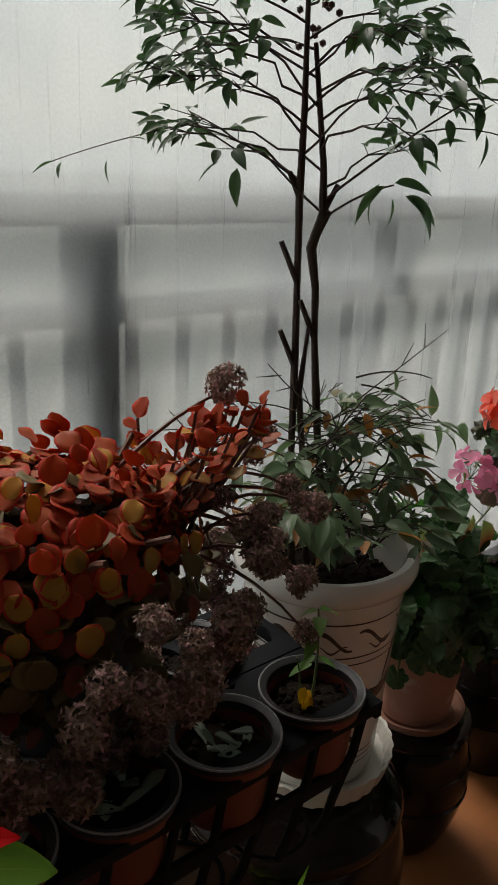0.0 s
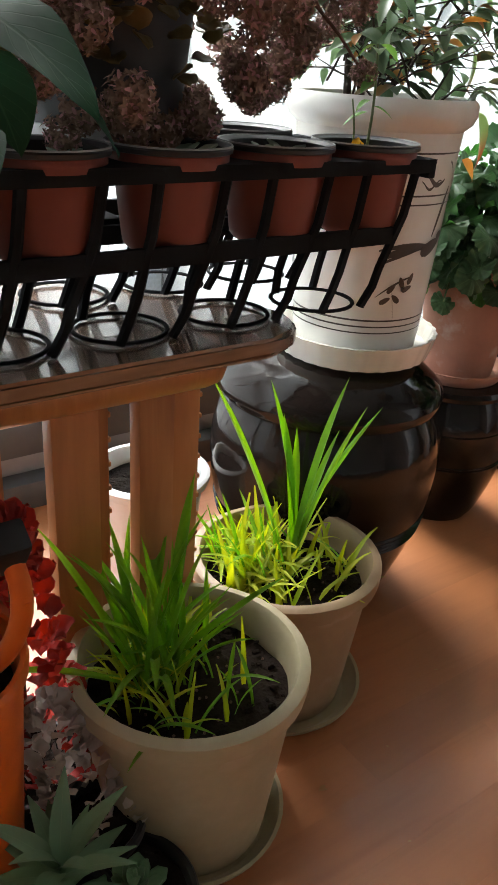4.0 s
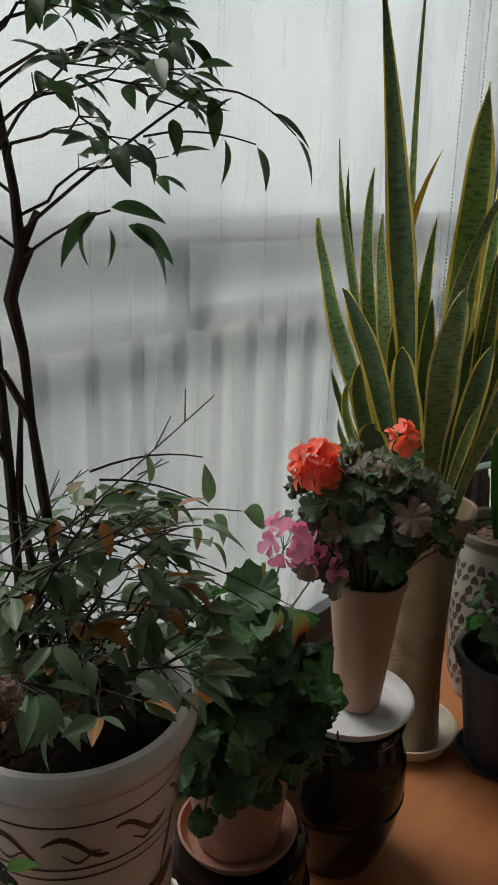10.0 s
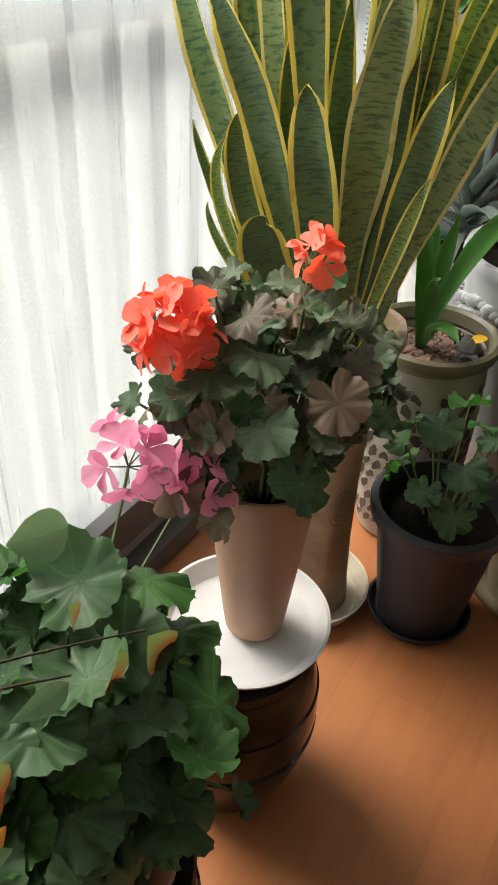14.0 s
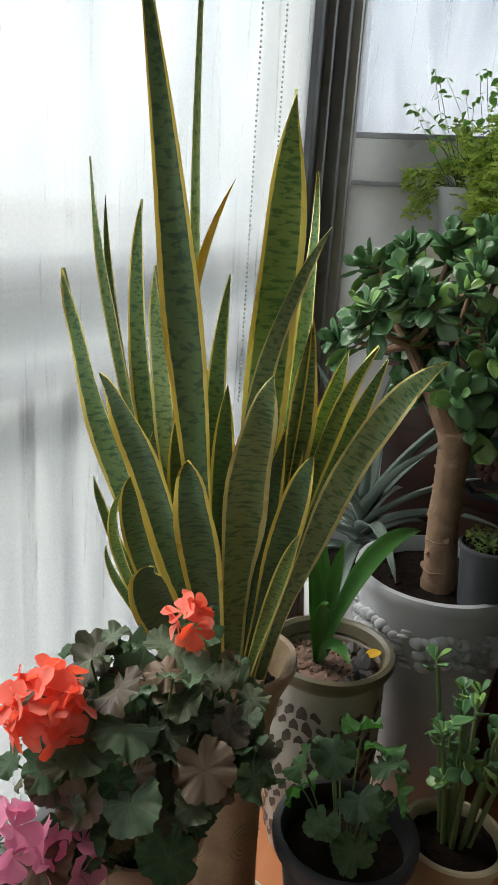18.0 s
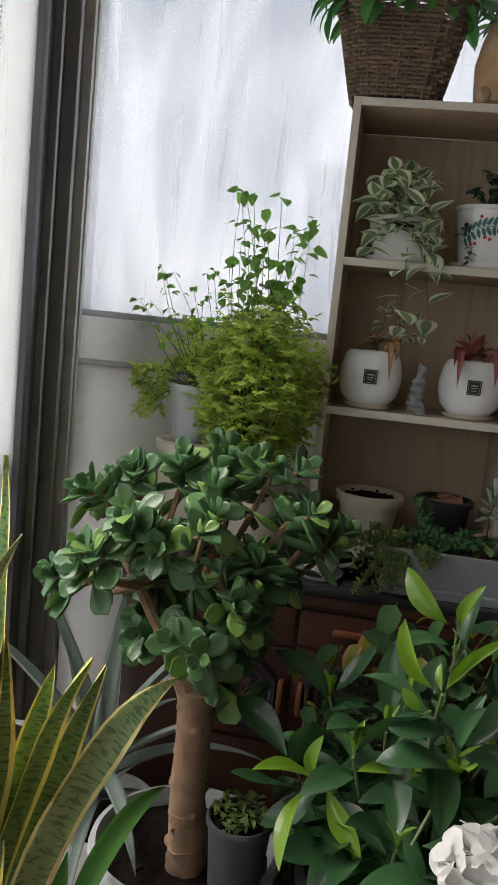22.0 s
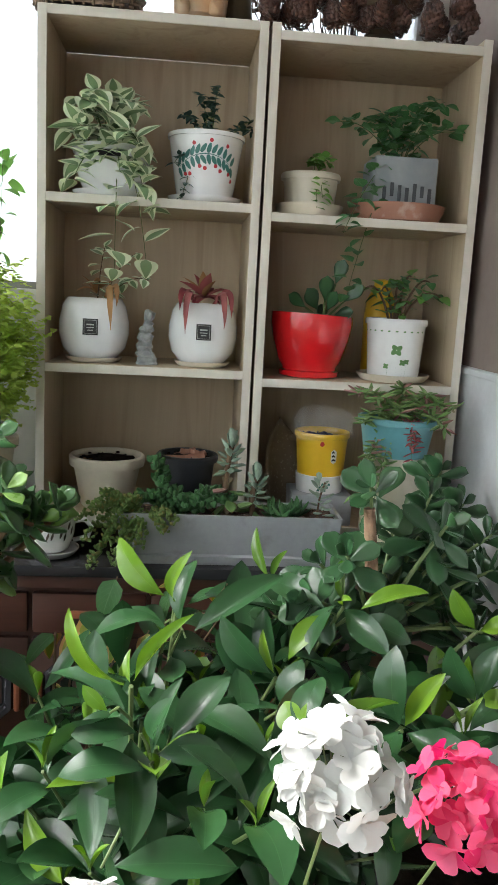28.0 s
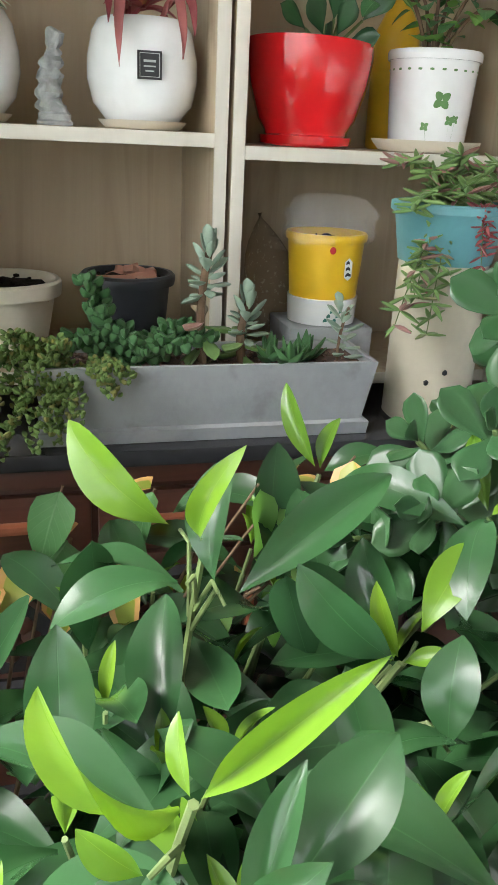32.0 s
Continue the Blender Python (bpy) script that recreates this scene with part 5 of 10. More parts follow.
# ---- cabinet and bookcases ----
CAB = thing("carved_cabinet", "dark mahogany cabinet with octagonal carved doors and a black top", "cabinet", (2.715, 0.28, 0.0))
part("body", box(-0.235, 0.235, -0.63, 0.54, 0.03, 0.815, bevel=0.004), M_CABINET, CAB)
part("top", box(-0.255, 0.237, -0.635, 0.56, 0.824, 0.845, bevel=0.004), M_STONE_TOP, CAB, "black polished top")
part("cornice", box(-0.25, 0.235, -0.633, 0.55, 0.800, 0.824, bevel=0.006), M_CABINET_RED, CAB)
part("plinth", box(-0.245, 0.235, -0.635, 0.545, 0.0, 0.06, bevel=0.004), M_CABINET, CAB)
for y0, y1 in ((0.396, 0.535), (-0.625, -0.464)):
    part("side_panel", box(-0.243, -0.232, y0, y1, 0.08, 0.79, bevel=0.004), M_CABINET, CAB)
for i in range(4):
    y0 = 0.178 - 0.212 * i
    yc = y0 + 0.106
    part("drawer_front", box(-0.247, -0.232, y0 + 0.004, y0 + 0.208, 0.715, 0.79, bevel=0.004), M_CABINET_RED, CAB)
    part("drawer_pull", box(-0.262, -0.246, yc - 0.035, yc + 0.035, 0.748, 0.760, bevel=0.005), M_COPPER, CAB)
    for z0, z1, zc in ((0.505, 0.705, 0.604), (0.08, 0.495, 0.29)):
        door = part("door", box(-0.247, -0.232, y0 + 0.003, y0 + 0.209, z0, z1, bevel=0.004), M_CABINET, CAB)
        for rr, xx, mt in ((0.088, -0.262, M_STONE_TOP), (0.066, -0.254, M_CABINET_RED)):
            octo = bmesh.new()
            rings = []
            for x, f in ((-0.246, 1.0), (xx, 0.93), (xx, 0.82), (xx + 0.009, 0.76)):
                rings.append([octo.verts.new((x, yc + f * rr * math.cos(radians(22.5 + 45 * k)), zc + f * rr * math.sin(radians(22.5 + 45 * k)))) for k in range(8)])
            for a, b in zip(rings, rings[1:]):
                for k in range(8):
                    octo.faces.new((a[k], b[k], b[(k + 1) % 8], a[(k + 1) % 8]))
            octo.faces.new(rings[-1])
            bmesh.ops.recalc_face_normals(octo, faces=octo.faces)
            part("moulding", octo, mt, door, smooth=False)
        carve = bmesh.new()
        for k in range(9):
            q = 0 if k == 8 else 0.024
            add_blob(carve, (-0.250, yc + q * math.cos(radians(45 * k)), zc + q * math.sin(radians(45 * k))), 0.014, (0.5, 1, 1), k, 0.3, 2)
        part("carved_flower", carve, M_CABINET_RED, door)
        hy = y0 + (0.192 if i % 2 else 0.020)
        part("handle", box(-0.266, -0.246, hy - 0.006, hy + 0.006, zc - 0.035, zc + 0.035, bevel=0.005), M_COPPER, door, "worn reddish handle")


def bookcase(y_mid, label, drop=0.0):
    """A narrow open case of three bays: sides, boards, back."""
    t = thing("bookcase", label, "bookcase", (2.60, y_mid, 0.845), "pale oak bookcases")
    w, d, h, b = 0.201, 0.24, 0.965, 0.016
    for s in (-1, 1):
        part("side_panel", box(0.004, d, s * w - (b if s > 0 else 0), s * w + (0 if s > 0 else b), 0, h, bevel=0.001), M_CASE, t)
        part("edge_strip", box(0.0, 0.004, s * w - (b if s > 0 else 0), s * w + (0 if s > 0 else b), 0, h, bevel=0.001), M_CASE_EDGE, t, "pale edge banding")
    for nm, z in (("base_board", 0.04), ("shelf", 0.330), ("shelf", 0.637), ("top_board", h - b)):
        z -= drop
        part(nm, box(0.004, d - 0.006, -w + b, w - b, z, z + b, bevel=0.001), M_CASE, t)
        part("edge_strip", box(0.0, 0.004, -w + b, w - b, z, z + b, bevel=0.001), M_CASE_EDGE, t, "pale edge banding")
    part("back_panel", box(d - 0.006, d, -w + b, w - b, 0.0, h - b), M_CASE, t)
    return t


CASE1 = bookcase(0.272, "pale oak three-bay bookcase holding potted plants")
CASE2 = bookcase(-0.136, "pale oak bookcase beside the wall holding potted plants", 0.012)
S0, S1, S2, TOPZ = 0.845 + 0.0565, 0.845 + 0.3465, 0.845 + 0.6535, 0.845 + 0.9655

# ---- shelf pots ----
round_prof = [(0.030, 0.0), (0.040, 0.003), (0.054, 0.020), (0.060, 0.045), (0.0595, 0.066), (0.054, 0.092), (0.047, 0.104), (0.044, 0.1055), (0.042, 0.103), (0.048, 0.088), (0.05, 0.08)]
SHELFPOT = {}
for key, y in (("a", 0.375), ("b", 0.164)):
    t = thing("round_white_pot", "rounded white ceramic pot with a small black label", "plant pot", (2.675, y, S1), "labelled white pots")
    part("saucer", lathe(saucer_profile(0.055, 0.010, 0.003), n=44), M_IVORY, t)
    part("body", lathe([(r * 1.12, z * 1.1 + 0.006) for r, z in round_prof], n=48), M_PUREWHITE, t)
    soil_in(t, 0.052, 0.098, 0.004, crumbs=20)
    lab = part("label", box(-0.0695, -0.0662, -0.014, 0.014, 0.054, 0.084), M_LABEL, t, "black square label")
    fr = bmesh.new()
    for y0, y1, z0, z1 in ((-0.0115, 0.0115, 0.0810, 0.0816), (-0.0115, 0.0115, 0.0565, 0.0571), (-0.0115, -0.0109, 0.0565, 0.0816), (0.0109, 0.0115, 0.0565, 0.0816), (-0.007, 0.007, 0.072, 0.0745), (-0.007, 0.007, 0.067, 0.0685), (-0.005, 0.005, 0.062, 0.0635)):
        add_box(fr, -0.0702, -0.0694, y0, y1, z0, z1)
    part("print", fr, M_LABEL_INK, lab, "pale printed bars")
    SHELFPOT[key] = t

fig = thing("resin_figurine", "small silvery grey figurine of a robed statue", "figurine", (2.655, 0.272, S1))
fp = [(0.021, 0.0), (0.0215, 0.004), (0.019, 0.006), (0.0195, 0.012), (0.017, 0.015)]
fp += [(0.0165 - 0.005 * i / 22 + 0.0022 * math.sin(i * 1.1), 0.016 + 0.0028 * i) for i in range(1, 23)]
fp += [(0.0085, 0.080), (0.0075, 0.083), (0.0095, 0.088), (0.0098, 0.093), (0.0085, 0.099), (0.005, 0.104), (0.001, 0.106)]
fb = lathe(fp, n=28, wobble=0.05)
for v in fb.verts:
    if 0.015 < v.co.z < 0.1:
        v.co += Vector((v.co.x, v.co.y, 0)).normalized() * 0.0045 * noise.noise(v.co * 150)
        v.co.y += 0.005 * math.sin(42 * v.co.z)
part("body", fb, M_CRYSTAL, fig)

t = SHELFPOT["c"] = thing("white_bowl_pot", "low white ceramic planter with a dark band", "plant pot", (2.665, 0.345, S2))
part("saucer", lathe(saucer_profile(0.074, 0.010, 0.003), n=44), M_PUREWHITE, t)
part("body", lathe([(r, z + 0.005) for r, z in pot_profile(0.050, 0.070, 0.085, 0.004, 0.012, 0.005, 0.7, 0.006)], n=44), M_PUREWHITE, t)
soil_in(t, 0.058, 0.074, 0.004, crumbs=15)
part("plate", box(-0.0755, -0.0715, -0.02, 0.02, 0.066, 0.076), M_LABEL, t, "small dark plate")
t = SHELFPOT["d"] = thing("holly_print_pot", "white tapered pot printed with holly and red berries", "plant pot", (2.675, 0.172, S2))
part("saucer", lathe(saucer_profile(0.070, 0.012, 0.003), n=44), M_PUREWHITE, t)
part("body", lathe([(r, z + 0.005) for r, z in pot_profile(0.052, 0.071, 0.120, 0.002, 0.008, 0.004, 0.7)], n=44), M_PUREWHITE, t)
soil_in(t, 0.064, 0.11, 0.004, crumbs=15)
hr = lambda z: 0.052 + 0.019 * (z - 0.005) / 0.120
bough = [(128 + 9 * k, 0.050 + 0.034 * math.sin(0.35 + 0.21 * k)) for k in range(12)]
for k, (a, zb) in enumerate(bough):
    for up in (-1, 1):
        wrap_leaf(t, a + 2, zb + up * 0.010, 0.0092, 0.0040, up * (1.15 + 0.2 * math.sin(2.3 * k)), hr, M_HOLLY, "leaf_print")
wrap_stroke(t, bough, 0.0016, hr, M_HOLLY, 0, "branch_print")
for k in range(12):
    a, zb = bough[k]
    z = zb + (0.023 if k % 3 == 0 else -0.022) + 0.003 * math.sin(k * 2.1)
    wrap_leaf(t, a + 5, z, 0.0036, 0.0036, 0, hr, M_BERRY, "berry_print", 0.0012)
SHELFPOT["e"] = potted("flower_pot", "ivory ceramic pot with withered stems", (2.675, 0.345, S0), 0.05, 0.070, 0.105, M_IVORY, 0.005, 0.02, 0.88, crumbs=40)
SHELFPOT["f"] = potted("flower_pot", "black plastic pot filled with bark", (2.665, 0.185, S0), 0.045, 0.056, 0.115, M_NAVY, 0.006, 0.014, 0.9, crumbs=40)
bark = bmesh.new()
for i in range(9):
    mm = Matrix.Translation((RNG.uniform(-0.03, 0.03), RNG.uniform(-0.03, 0.03), 0.102 + 0.01 * RNG.random())) @ Euler((RNG.uniform(-0.5, 0.5), RNG.uniform(-0.5, 0.5), RNG.uniform(0, 3))).to_matrix().to_4x4() @ Matrix.Diagonal((0.045, 0.014, 0.008, 1))
    bmesh.ops.create_cube(bark, size=1, matrix=mm)
part("bark_chip", bark, M_TERRA, SHELFPOT["f"], "reddish bark chips")
SHELFPOT["g"] = potted("flower_pot", "small ivory pot on its saucer", (2.67, -0.03, S2 - 0.012), 0.046, 0.053, 0.074, M_IVORY, 0.004, 0.012, 0.9, 0.066, M_IVORY)
t = SHELFPOT["h"] = thing("square_stone_pot", "square blue-grey textured pot on a terracotta saucer", "plant pot", (2.685, -0.205, S2 - 0.012))
part("saucer", lathe(saucer_profile(0.094, 0.032, 0.006), n=48), M_TERRA, t, "wide terracotta saucer")
part("body", box(-0.056, 0.056, -0.060, 0.060, 0.006, 0.118, bevel=0.004), M_BLUEGREY, t)
for k in range(7):
    drip = bmesh.new()
    add_box(drip, -0.0575, -0.0555, -0.050 + 0.0145 * k, -0.043 + 0.0145 * k, 0.018 + 0.009 * (k * 3 % 4), 0.062 + 0.004 * (k % 3), bevel=0.0008)
    part("dark_drip", drip, M_GREYPOT, t)
SHELFPOT["i"] = t = thing("red_pot", "glossy red ceramic pot with a slanted rim", "plant pot", (2.685, -0.052, S1 - 0.012))
rp = lathe([(r * 1.1, z * 1.08) for r, z in ((0.050, 0.0), (0.055, 0.003), (0.056, 0.012), (0.050, 0.014), (0.050, 0.018), (0.058, 0.03), (0.070, 0.07), (0.0745, 0.10), (0.074, 0.118), (0.070, 0.118), (0.069, 0.1), (0.06, 0.07))], n=48)
for v in rp.verts:
    if v.co.z > 0.09:
        v.co.z -= 0.006 * (0.5 - 0.5 * math.cos(math.atan2(v.co.y, v.co.x) - 2.2)) * (v.co.z - 0.09) / 0.03
part("body", rp, M_RED, t)
soil_in(t, 0.064, 0.085, 0.004, crumbs=15)
SHELFPOT["j"] = t = thing("clover_pot", "white ceramic pot printed with green clovers", "plant pot", (2.675, -0.222, S1 - 0.012))
part("saucer", lathe(saucer_profile(0.074, 0.015, 0.004), n=44), M_IVORY, t)
part("body", lathe([(r, z + 0.006) for r, z in pot_profile(0.051, 0.059, 0.118, 0.003, 0.012, 0.005, 0.8)], n=48), M_PUREWHITE, t)
soil_in(t, 0.051, 0.108, 0.004, crumbs=15)
cr = lambda z: 0.0512 + 0.0072 * z / 0.118
for ca, cz, s in ((170, 0.064, 0.85), (150, 0.032, 0.42), (184, 0.040, 0.48), (193, 0.042, 0.4)):
    for k in range(4):
        q = radians(40 + 90 * k)
        wrap_leaf(t, ca + 8.5 * s * math.cos(q), cz + s * 0.0078 * math.sin(q), s * 0.0072, s * 0.0058, q, cr, M_LEAFPRINT, "clover_print")
    wrap_stroke(t, [(ca + (178 - ca) * 0.04 * i, cz + (0.012 - cz) * 0.25 * i) for i in range(5)], 0.0016, cr, M_LEAFPRINT, 0.0, "stem_print")
for k in range(24):
    wrap_stroke(t, [(15 * k, 0.1), (15 * k + 3, 0.1), (15 * k + 5, 0.1)], 0.003, cr, M_LEAFPRINT, 0, "dot_print")
t = thing("yellow_bottle", "yellow plastic bottle standing at the back", "bottle", (2.79, -0.215, S1 - 0.012))
part("body", lathe([(0.03, 0), (0.033, 0.004), (0.034, 0.12), (0.03, 0.16), (0.018, 0.185), (0.016, 0.20), (0.006, 0.203)], n=32), M_YELLOW, t)
t = SHELFPOT["k"] = potted("yellow_pot", "yellow plastic pot wrapped in clear film", (2.66, -0.085, S0 - 0.012 + 0.062), 0.044, 0.053, 0.122, M_YELLOW, 0.003, 0.010, 0.88, crumbs=20)
part("paper_band", lathe([(0.0435, 0.0), (0.0472, 0.001), (0.0495, 0.036), (0.0445, 0.037)], n=40), M_PUREWHITE, t, "printed paper band")
spot = bmesh.new()
add_blob(spot, (-0.0525, 0.008, 0.103), 0.0045, (0.12, 1, 1.1), 3, 0, 2)
part("emblem", spot, M_BERRY, t, "small red emblem")
for k in range(6):
    wrap_stroke(t, [(165 + 5 * k, 0.008 + 0.006 * (k % 3)), (168 + 5 * k, 0.010 + 0.006 * (k % 3)), (171 + 5 * k, 0.009 + 0.006 * (k % 3))], 0.005, lambda z: 0.0488, M_HOLLY, 0, "print_bar")
wrap_stroke(t, [(192, 0.078), (199, 0.078), (206, 0.078)], 0.030, lambda z: 0.0512, M_PUREWHITE, 0, "print_panel")
for k in range(3):
    wrap_stroke(t, [(194, 0.070 + 0.008 * k), (198, 0.072 + 0.008 * k), (204 - 2 * k, 0.070 + 0.008 * k)], 0.0045, lambda z: 0.0516, M_LABEL, 0, "print_bar")
GBOX = thing("grey_box", "low grey cardboard box under the yellow pot", "box", (2.67, -0.085, S0 - 0.012))
part("body", box(-0.06, 0.06, -0.06, 0.06, 0.0, 0.0615, bevel=0.003), M_CEMENT, GBOX)
film = bmesh.new()
add_lathe(film, [(0.056, 0.110), (0.058, 0.122), (0.055, 0.134), (0.060, 0.146), (0.052, 0.158), (0.044, 0.166), (0.030, 0.170), (0.012, 0.171)], n=40, wobble=0.07, flutes=9, depth=0.08)
for v in film.verts:
    v.co += Vector((1, 1, 0.6)) * 0.006 * noise.noise(v.co * 70)
film_part = part("film_wrap", film, M_FILM, t, "crumpled clear film")
film_part.visible_shadow = False
t = SHELFPOT["l"] = thing("teal_pot", "cream ceramic pot with a wide teal collar", "plant pot", (2.545, -0.205, 0.8455))
part("body", lathe([(0.054, 0.0), (0.058, 0.004), (0.057, 0.21), (0.05, 0.214)], n=40), M_IVORY, t)
part("collar", lathe([(0.052, 0.205), (0.059, 0.208), (0.068, 0.263), (0.074, 0.269), (0.074, 0.278), (0.068, 0.280), (0.065, 0.266), (0.057, 0.24), (0.055, 0.23)], n=40), M_TEAL, t, "teal collar")
soil_in(t, 0.063, 0.260, 0.004, crumbs=15)
for a, z in ((172, 0.075), (176, 0.030), (205, 0.05), (150, 0.06)):
    hb = bmesh.new()
    add_blob(hb, (0.0565 * math.cos(radians(a)), 0.0565 * math.sin(radians(a)), z), 0.004, (1, 1, 1.2), 1, 0, 1)
    part("hole", hb, M_BLACK, t)
t = thing("dried_leaf_wrap", "dried brown paper leaf standing in the bookcase", "dried leaf", (2.70, 0.03 - 0.02, S0))
part("blade", leaf_mesh("dried_wrap", 0.19, 0.115, "ovate", 0.5, -0.25, 10, 0.05, thick=0.002), L_PAPER, t, m=turned((0, -0.02, 0), 30, 78))

PLANTER = thing("cement_planter", "long grey cement trough of succulents", "planter", (2.535, 0.105, 0.8455))
tr = bmesh.new()
rows = [(0.052, 0.20, 0.0), (0.054, 0.202, 0.016), (0.046, 0.194, 0.018), (0.056, 0.206, 0.094), (0.050, 0.200, 0.094), (0.046, 0.196, 0.075)]
prev = None
for hx, hy, z in rows:
    cur = [tr.verts.new(p) for p in ((-hx, -hy, z), (hx, -hy, z), (hx, hy, z), (-hx, hy, z))]
    if prev:
        for k in range(4):
            tr.faces.new((prev[k], prev[(k + 1) % 4], cur[(k + 1) % 4], cur[k]))
    else:
        tr.faces.new(cur[::-1])
    prev = cur
tr.faces.new(prev)
part("trough", tr, M_CEMENT, PLANTER, smooth=False)
grit = bmesh.new()
add_box(grit, -0.048, 0.048, -0.198, 0.198, 0.070, 0.084)
for i in range(200):
    add_blob(grit, (RNG.uniform(-0.045, 0.045), RNG.uniform(-0.19, 0.19), 0.085), RNG.uniform(0.002, 0.0045), (1, 1, 0.7), i, 0.3, 1)
part("grit", grit, M_PEBBLE, PLANTER)

MUG = thing("white_cup", "white patterned cup on its saucer", "cup", (2.53, 0.43, 0.8455))
part("saucer", lathe(saucer_profile(0.05, 0.012, 0.003), n=40), M_PUREWHITE, MUG)
part("body", lathe([(0.025, 0.007), (0.032, 0.012), (0.041, 0.04), (0.044, 0.075), (0.0415, 0.075), (0.036, 0.05), (0.034, 0.045)], n=40), M_PUREWHITE, MUG)
part("handle", tube([(-0.012 * 0, -0.042, 0.062), (0, -0.060, 0.066), (0, -0.072, 0.052), (0, -0.066, 0.034), (0, -0.039, 0.026)], 0.0045, 8), M_PUREWHITE, MUG)
for k in range(12):
    wrap_stroke(MUG, [(120 + 11 * k + 2.5 * i, 0.045 + 0.012 * math.sin(k * 2) + 0.003 * i) for i in range(4)], 0.011, lambda z: 0.0405 + 0.003 * (z - 0.04) / 0.035, M_INK, 0.0, "print_spot", 0.0012)
soil_in(MUG, 0.036, 0.062, 0.003, crumbs=10)

# fern pots stacked beside the bookcase
FERNPOT = potted("flower_pot", "cream pot of feathery fern on the cabinet", (2.62, 0.60, 0.8455), 0.062, 0.085, 0.20, M_IVORY, 0.006, 0.02, 0.88)
FERNBASE = potted("flower_pot", "cream pot with a grey pot standing in it", (2.62, 0.752, 0.8455), 0.05, 0.064, 0.235, M_IVORY, 0.005, 0.018, 0.9)
FERNPOT2 = potted("flower_pot", "grey plastic pot of trailing green foliage", (2.62, 0.752, 1.0775), 0.033, 0.050, 0.125, M_GREYWHITE, 0.004, 0.016, 0.88)


# ---- plants ----
def basis_to(base, tip, normal):
    """A pose whose +y runs from base to tip and whose +z turns toward normal; also the length."""
    base, tip, normal = Vector(base), Vector(tip), Vector(normal)
    y = (tip - base).normalized()
    z = (normal - y * normal.dot(y)).normalized()
    x = y.cross(z)
    m = Matrix((x, y, z)).transposed().to_4x4()
    m.translation = base
    return m, (tip - base).length


def scaled(m, sx, sy, sz):
    return m @ Matrix.Diagonal((sx, sy, sz, 1))


def stems(parent, lines, material, name="stem", n=6):
    """One mesh a stem: each line is (points, radii)."""
    for pts, rad in lines:
        part(name, tube(pts, rad, n), material, parent)


def taper(r0, r1, k):
    return [r0 + (r1 - r0) * i / (k - 1) for i in range(k)]


def stem_batch(parent, lines, material, name="stem", n=5):
    """Thin stems: each a mesh of its own, or where there are very many, one joined mesh of kind stuff."""
    if len(lines) <= 40:
        for pts, rad in lines:
            part(name, tube(pts, rad, n), material, parent)
        return
    bm = bmesh.new()
    for pts, rad in lines:
        add_tube(bm, pts, rad, n)
    tagged(part(name, bm, material, parent), kind="stuff")


# nandina in the white pot
NAN = thing("nandina_shrub", "slender heavenly bamboo shrub with dark glossy leaflets", "shrub", (0.635, 0.60, 0.628))
NL = [leaf_mesh("nandina_leaflet", 0.060, 0.023, "lance", 0.35, d, 6, foot=0.004) for d in (0.1, 0.45, 0.9)]
NLB = leaf_mesh("nandina_broad_leaf", 0.085, 0.030, "lance", 0.3, 0.8, 8, foot=0.004)
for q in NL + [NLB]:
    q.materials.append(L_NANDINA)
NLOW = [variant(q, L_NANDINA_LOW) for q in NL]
main = [[(-0.02, 0.045, 0), (-0.004, 0.076, 0.14), (-0.003, 0.080, 0.251), (-0.005, 0.082, 0.351), (-0.007, 0.084, 0.444), (-0.007, 0.084, 0.532), (-0.009, 0.086, 0.65)],
        [(0.032, 0.030, 0), (0.024, 0.058, 0.146), (0.018, 0.062, 0.218), (0.014, 0.067, 0.286), (0.012, 0.069, 0.345), (0.006, 0.074, 0.39), (0.014, 0.067, 0.428), (0.012, 0.068, 0.475), (0.0, 0.08, 0.60)],
        [(0.0, 0.04, 0), (0.004, 0.06, 0.12), (0.002, 0.075, 0.22), (0.008, 0.072, 0.30)]]
stems(NAN, [(main[0], [0.0052, 0.0042, 0.0047, 0.0040, 0.0045, 0.0036, 0.0026]), (main[1], [0.0052, 0.0042, 0.0052, 0.0038, 0.0044, 0.0060, 0.0052, 0.0038, 0.0026]), (main[2], [0.0045, 0.004, 0.0038, 0.002])], M_STEM_DARK, "stem", 8)
for p, a, h in ((main[0][3], 150, 0.05), (main[1][5], -30, 0.045), (main[1][3], -200, 0.05), (main[0][2], 160, 0.05), (main[0][4], 140, 0.03), (main[1][6], -40, 0.035)):
    part("snag", tube([p, Vector(p) + way(a, 65, h)], [0.004, 0.0032], 6), M_STEM_DARK, NAN)
rng = random.Random(3)


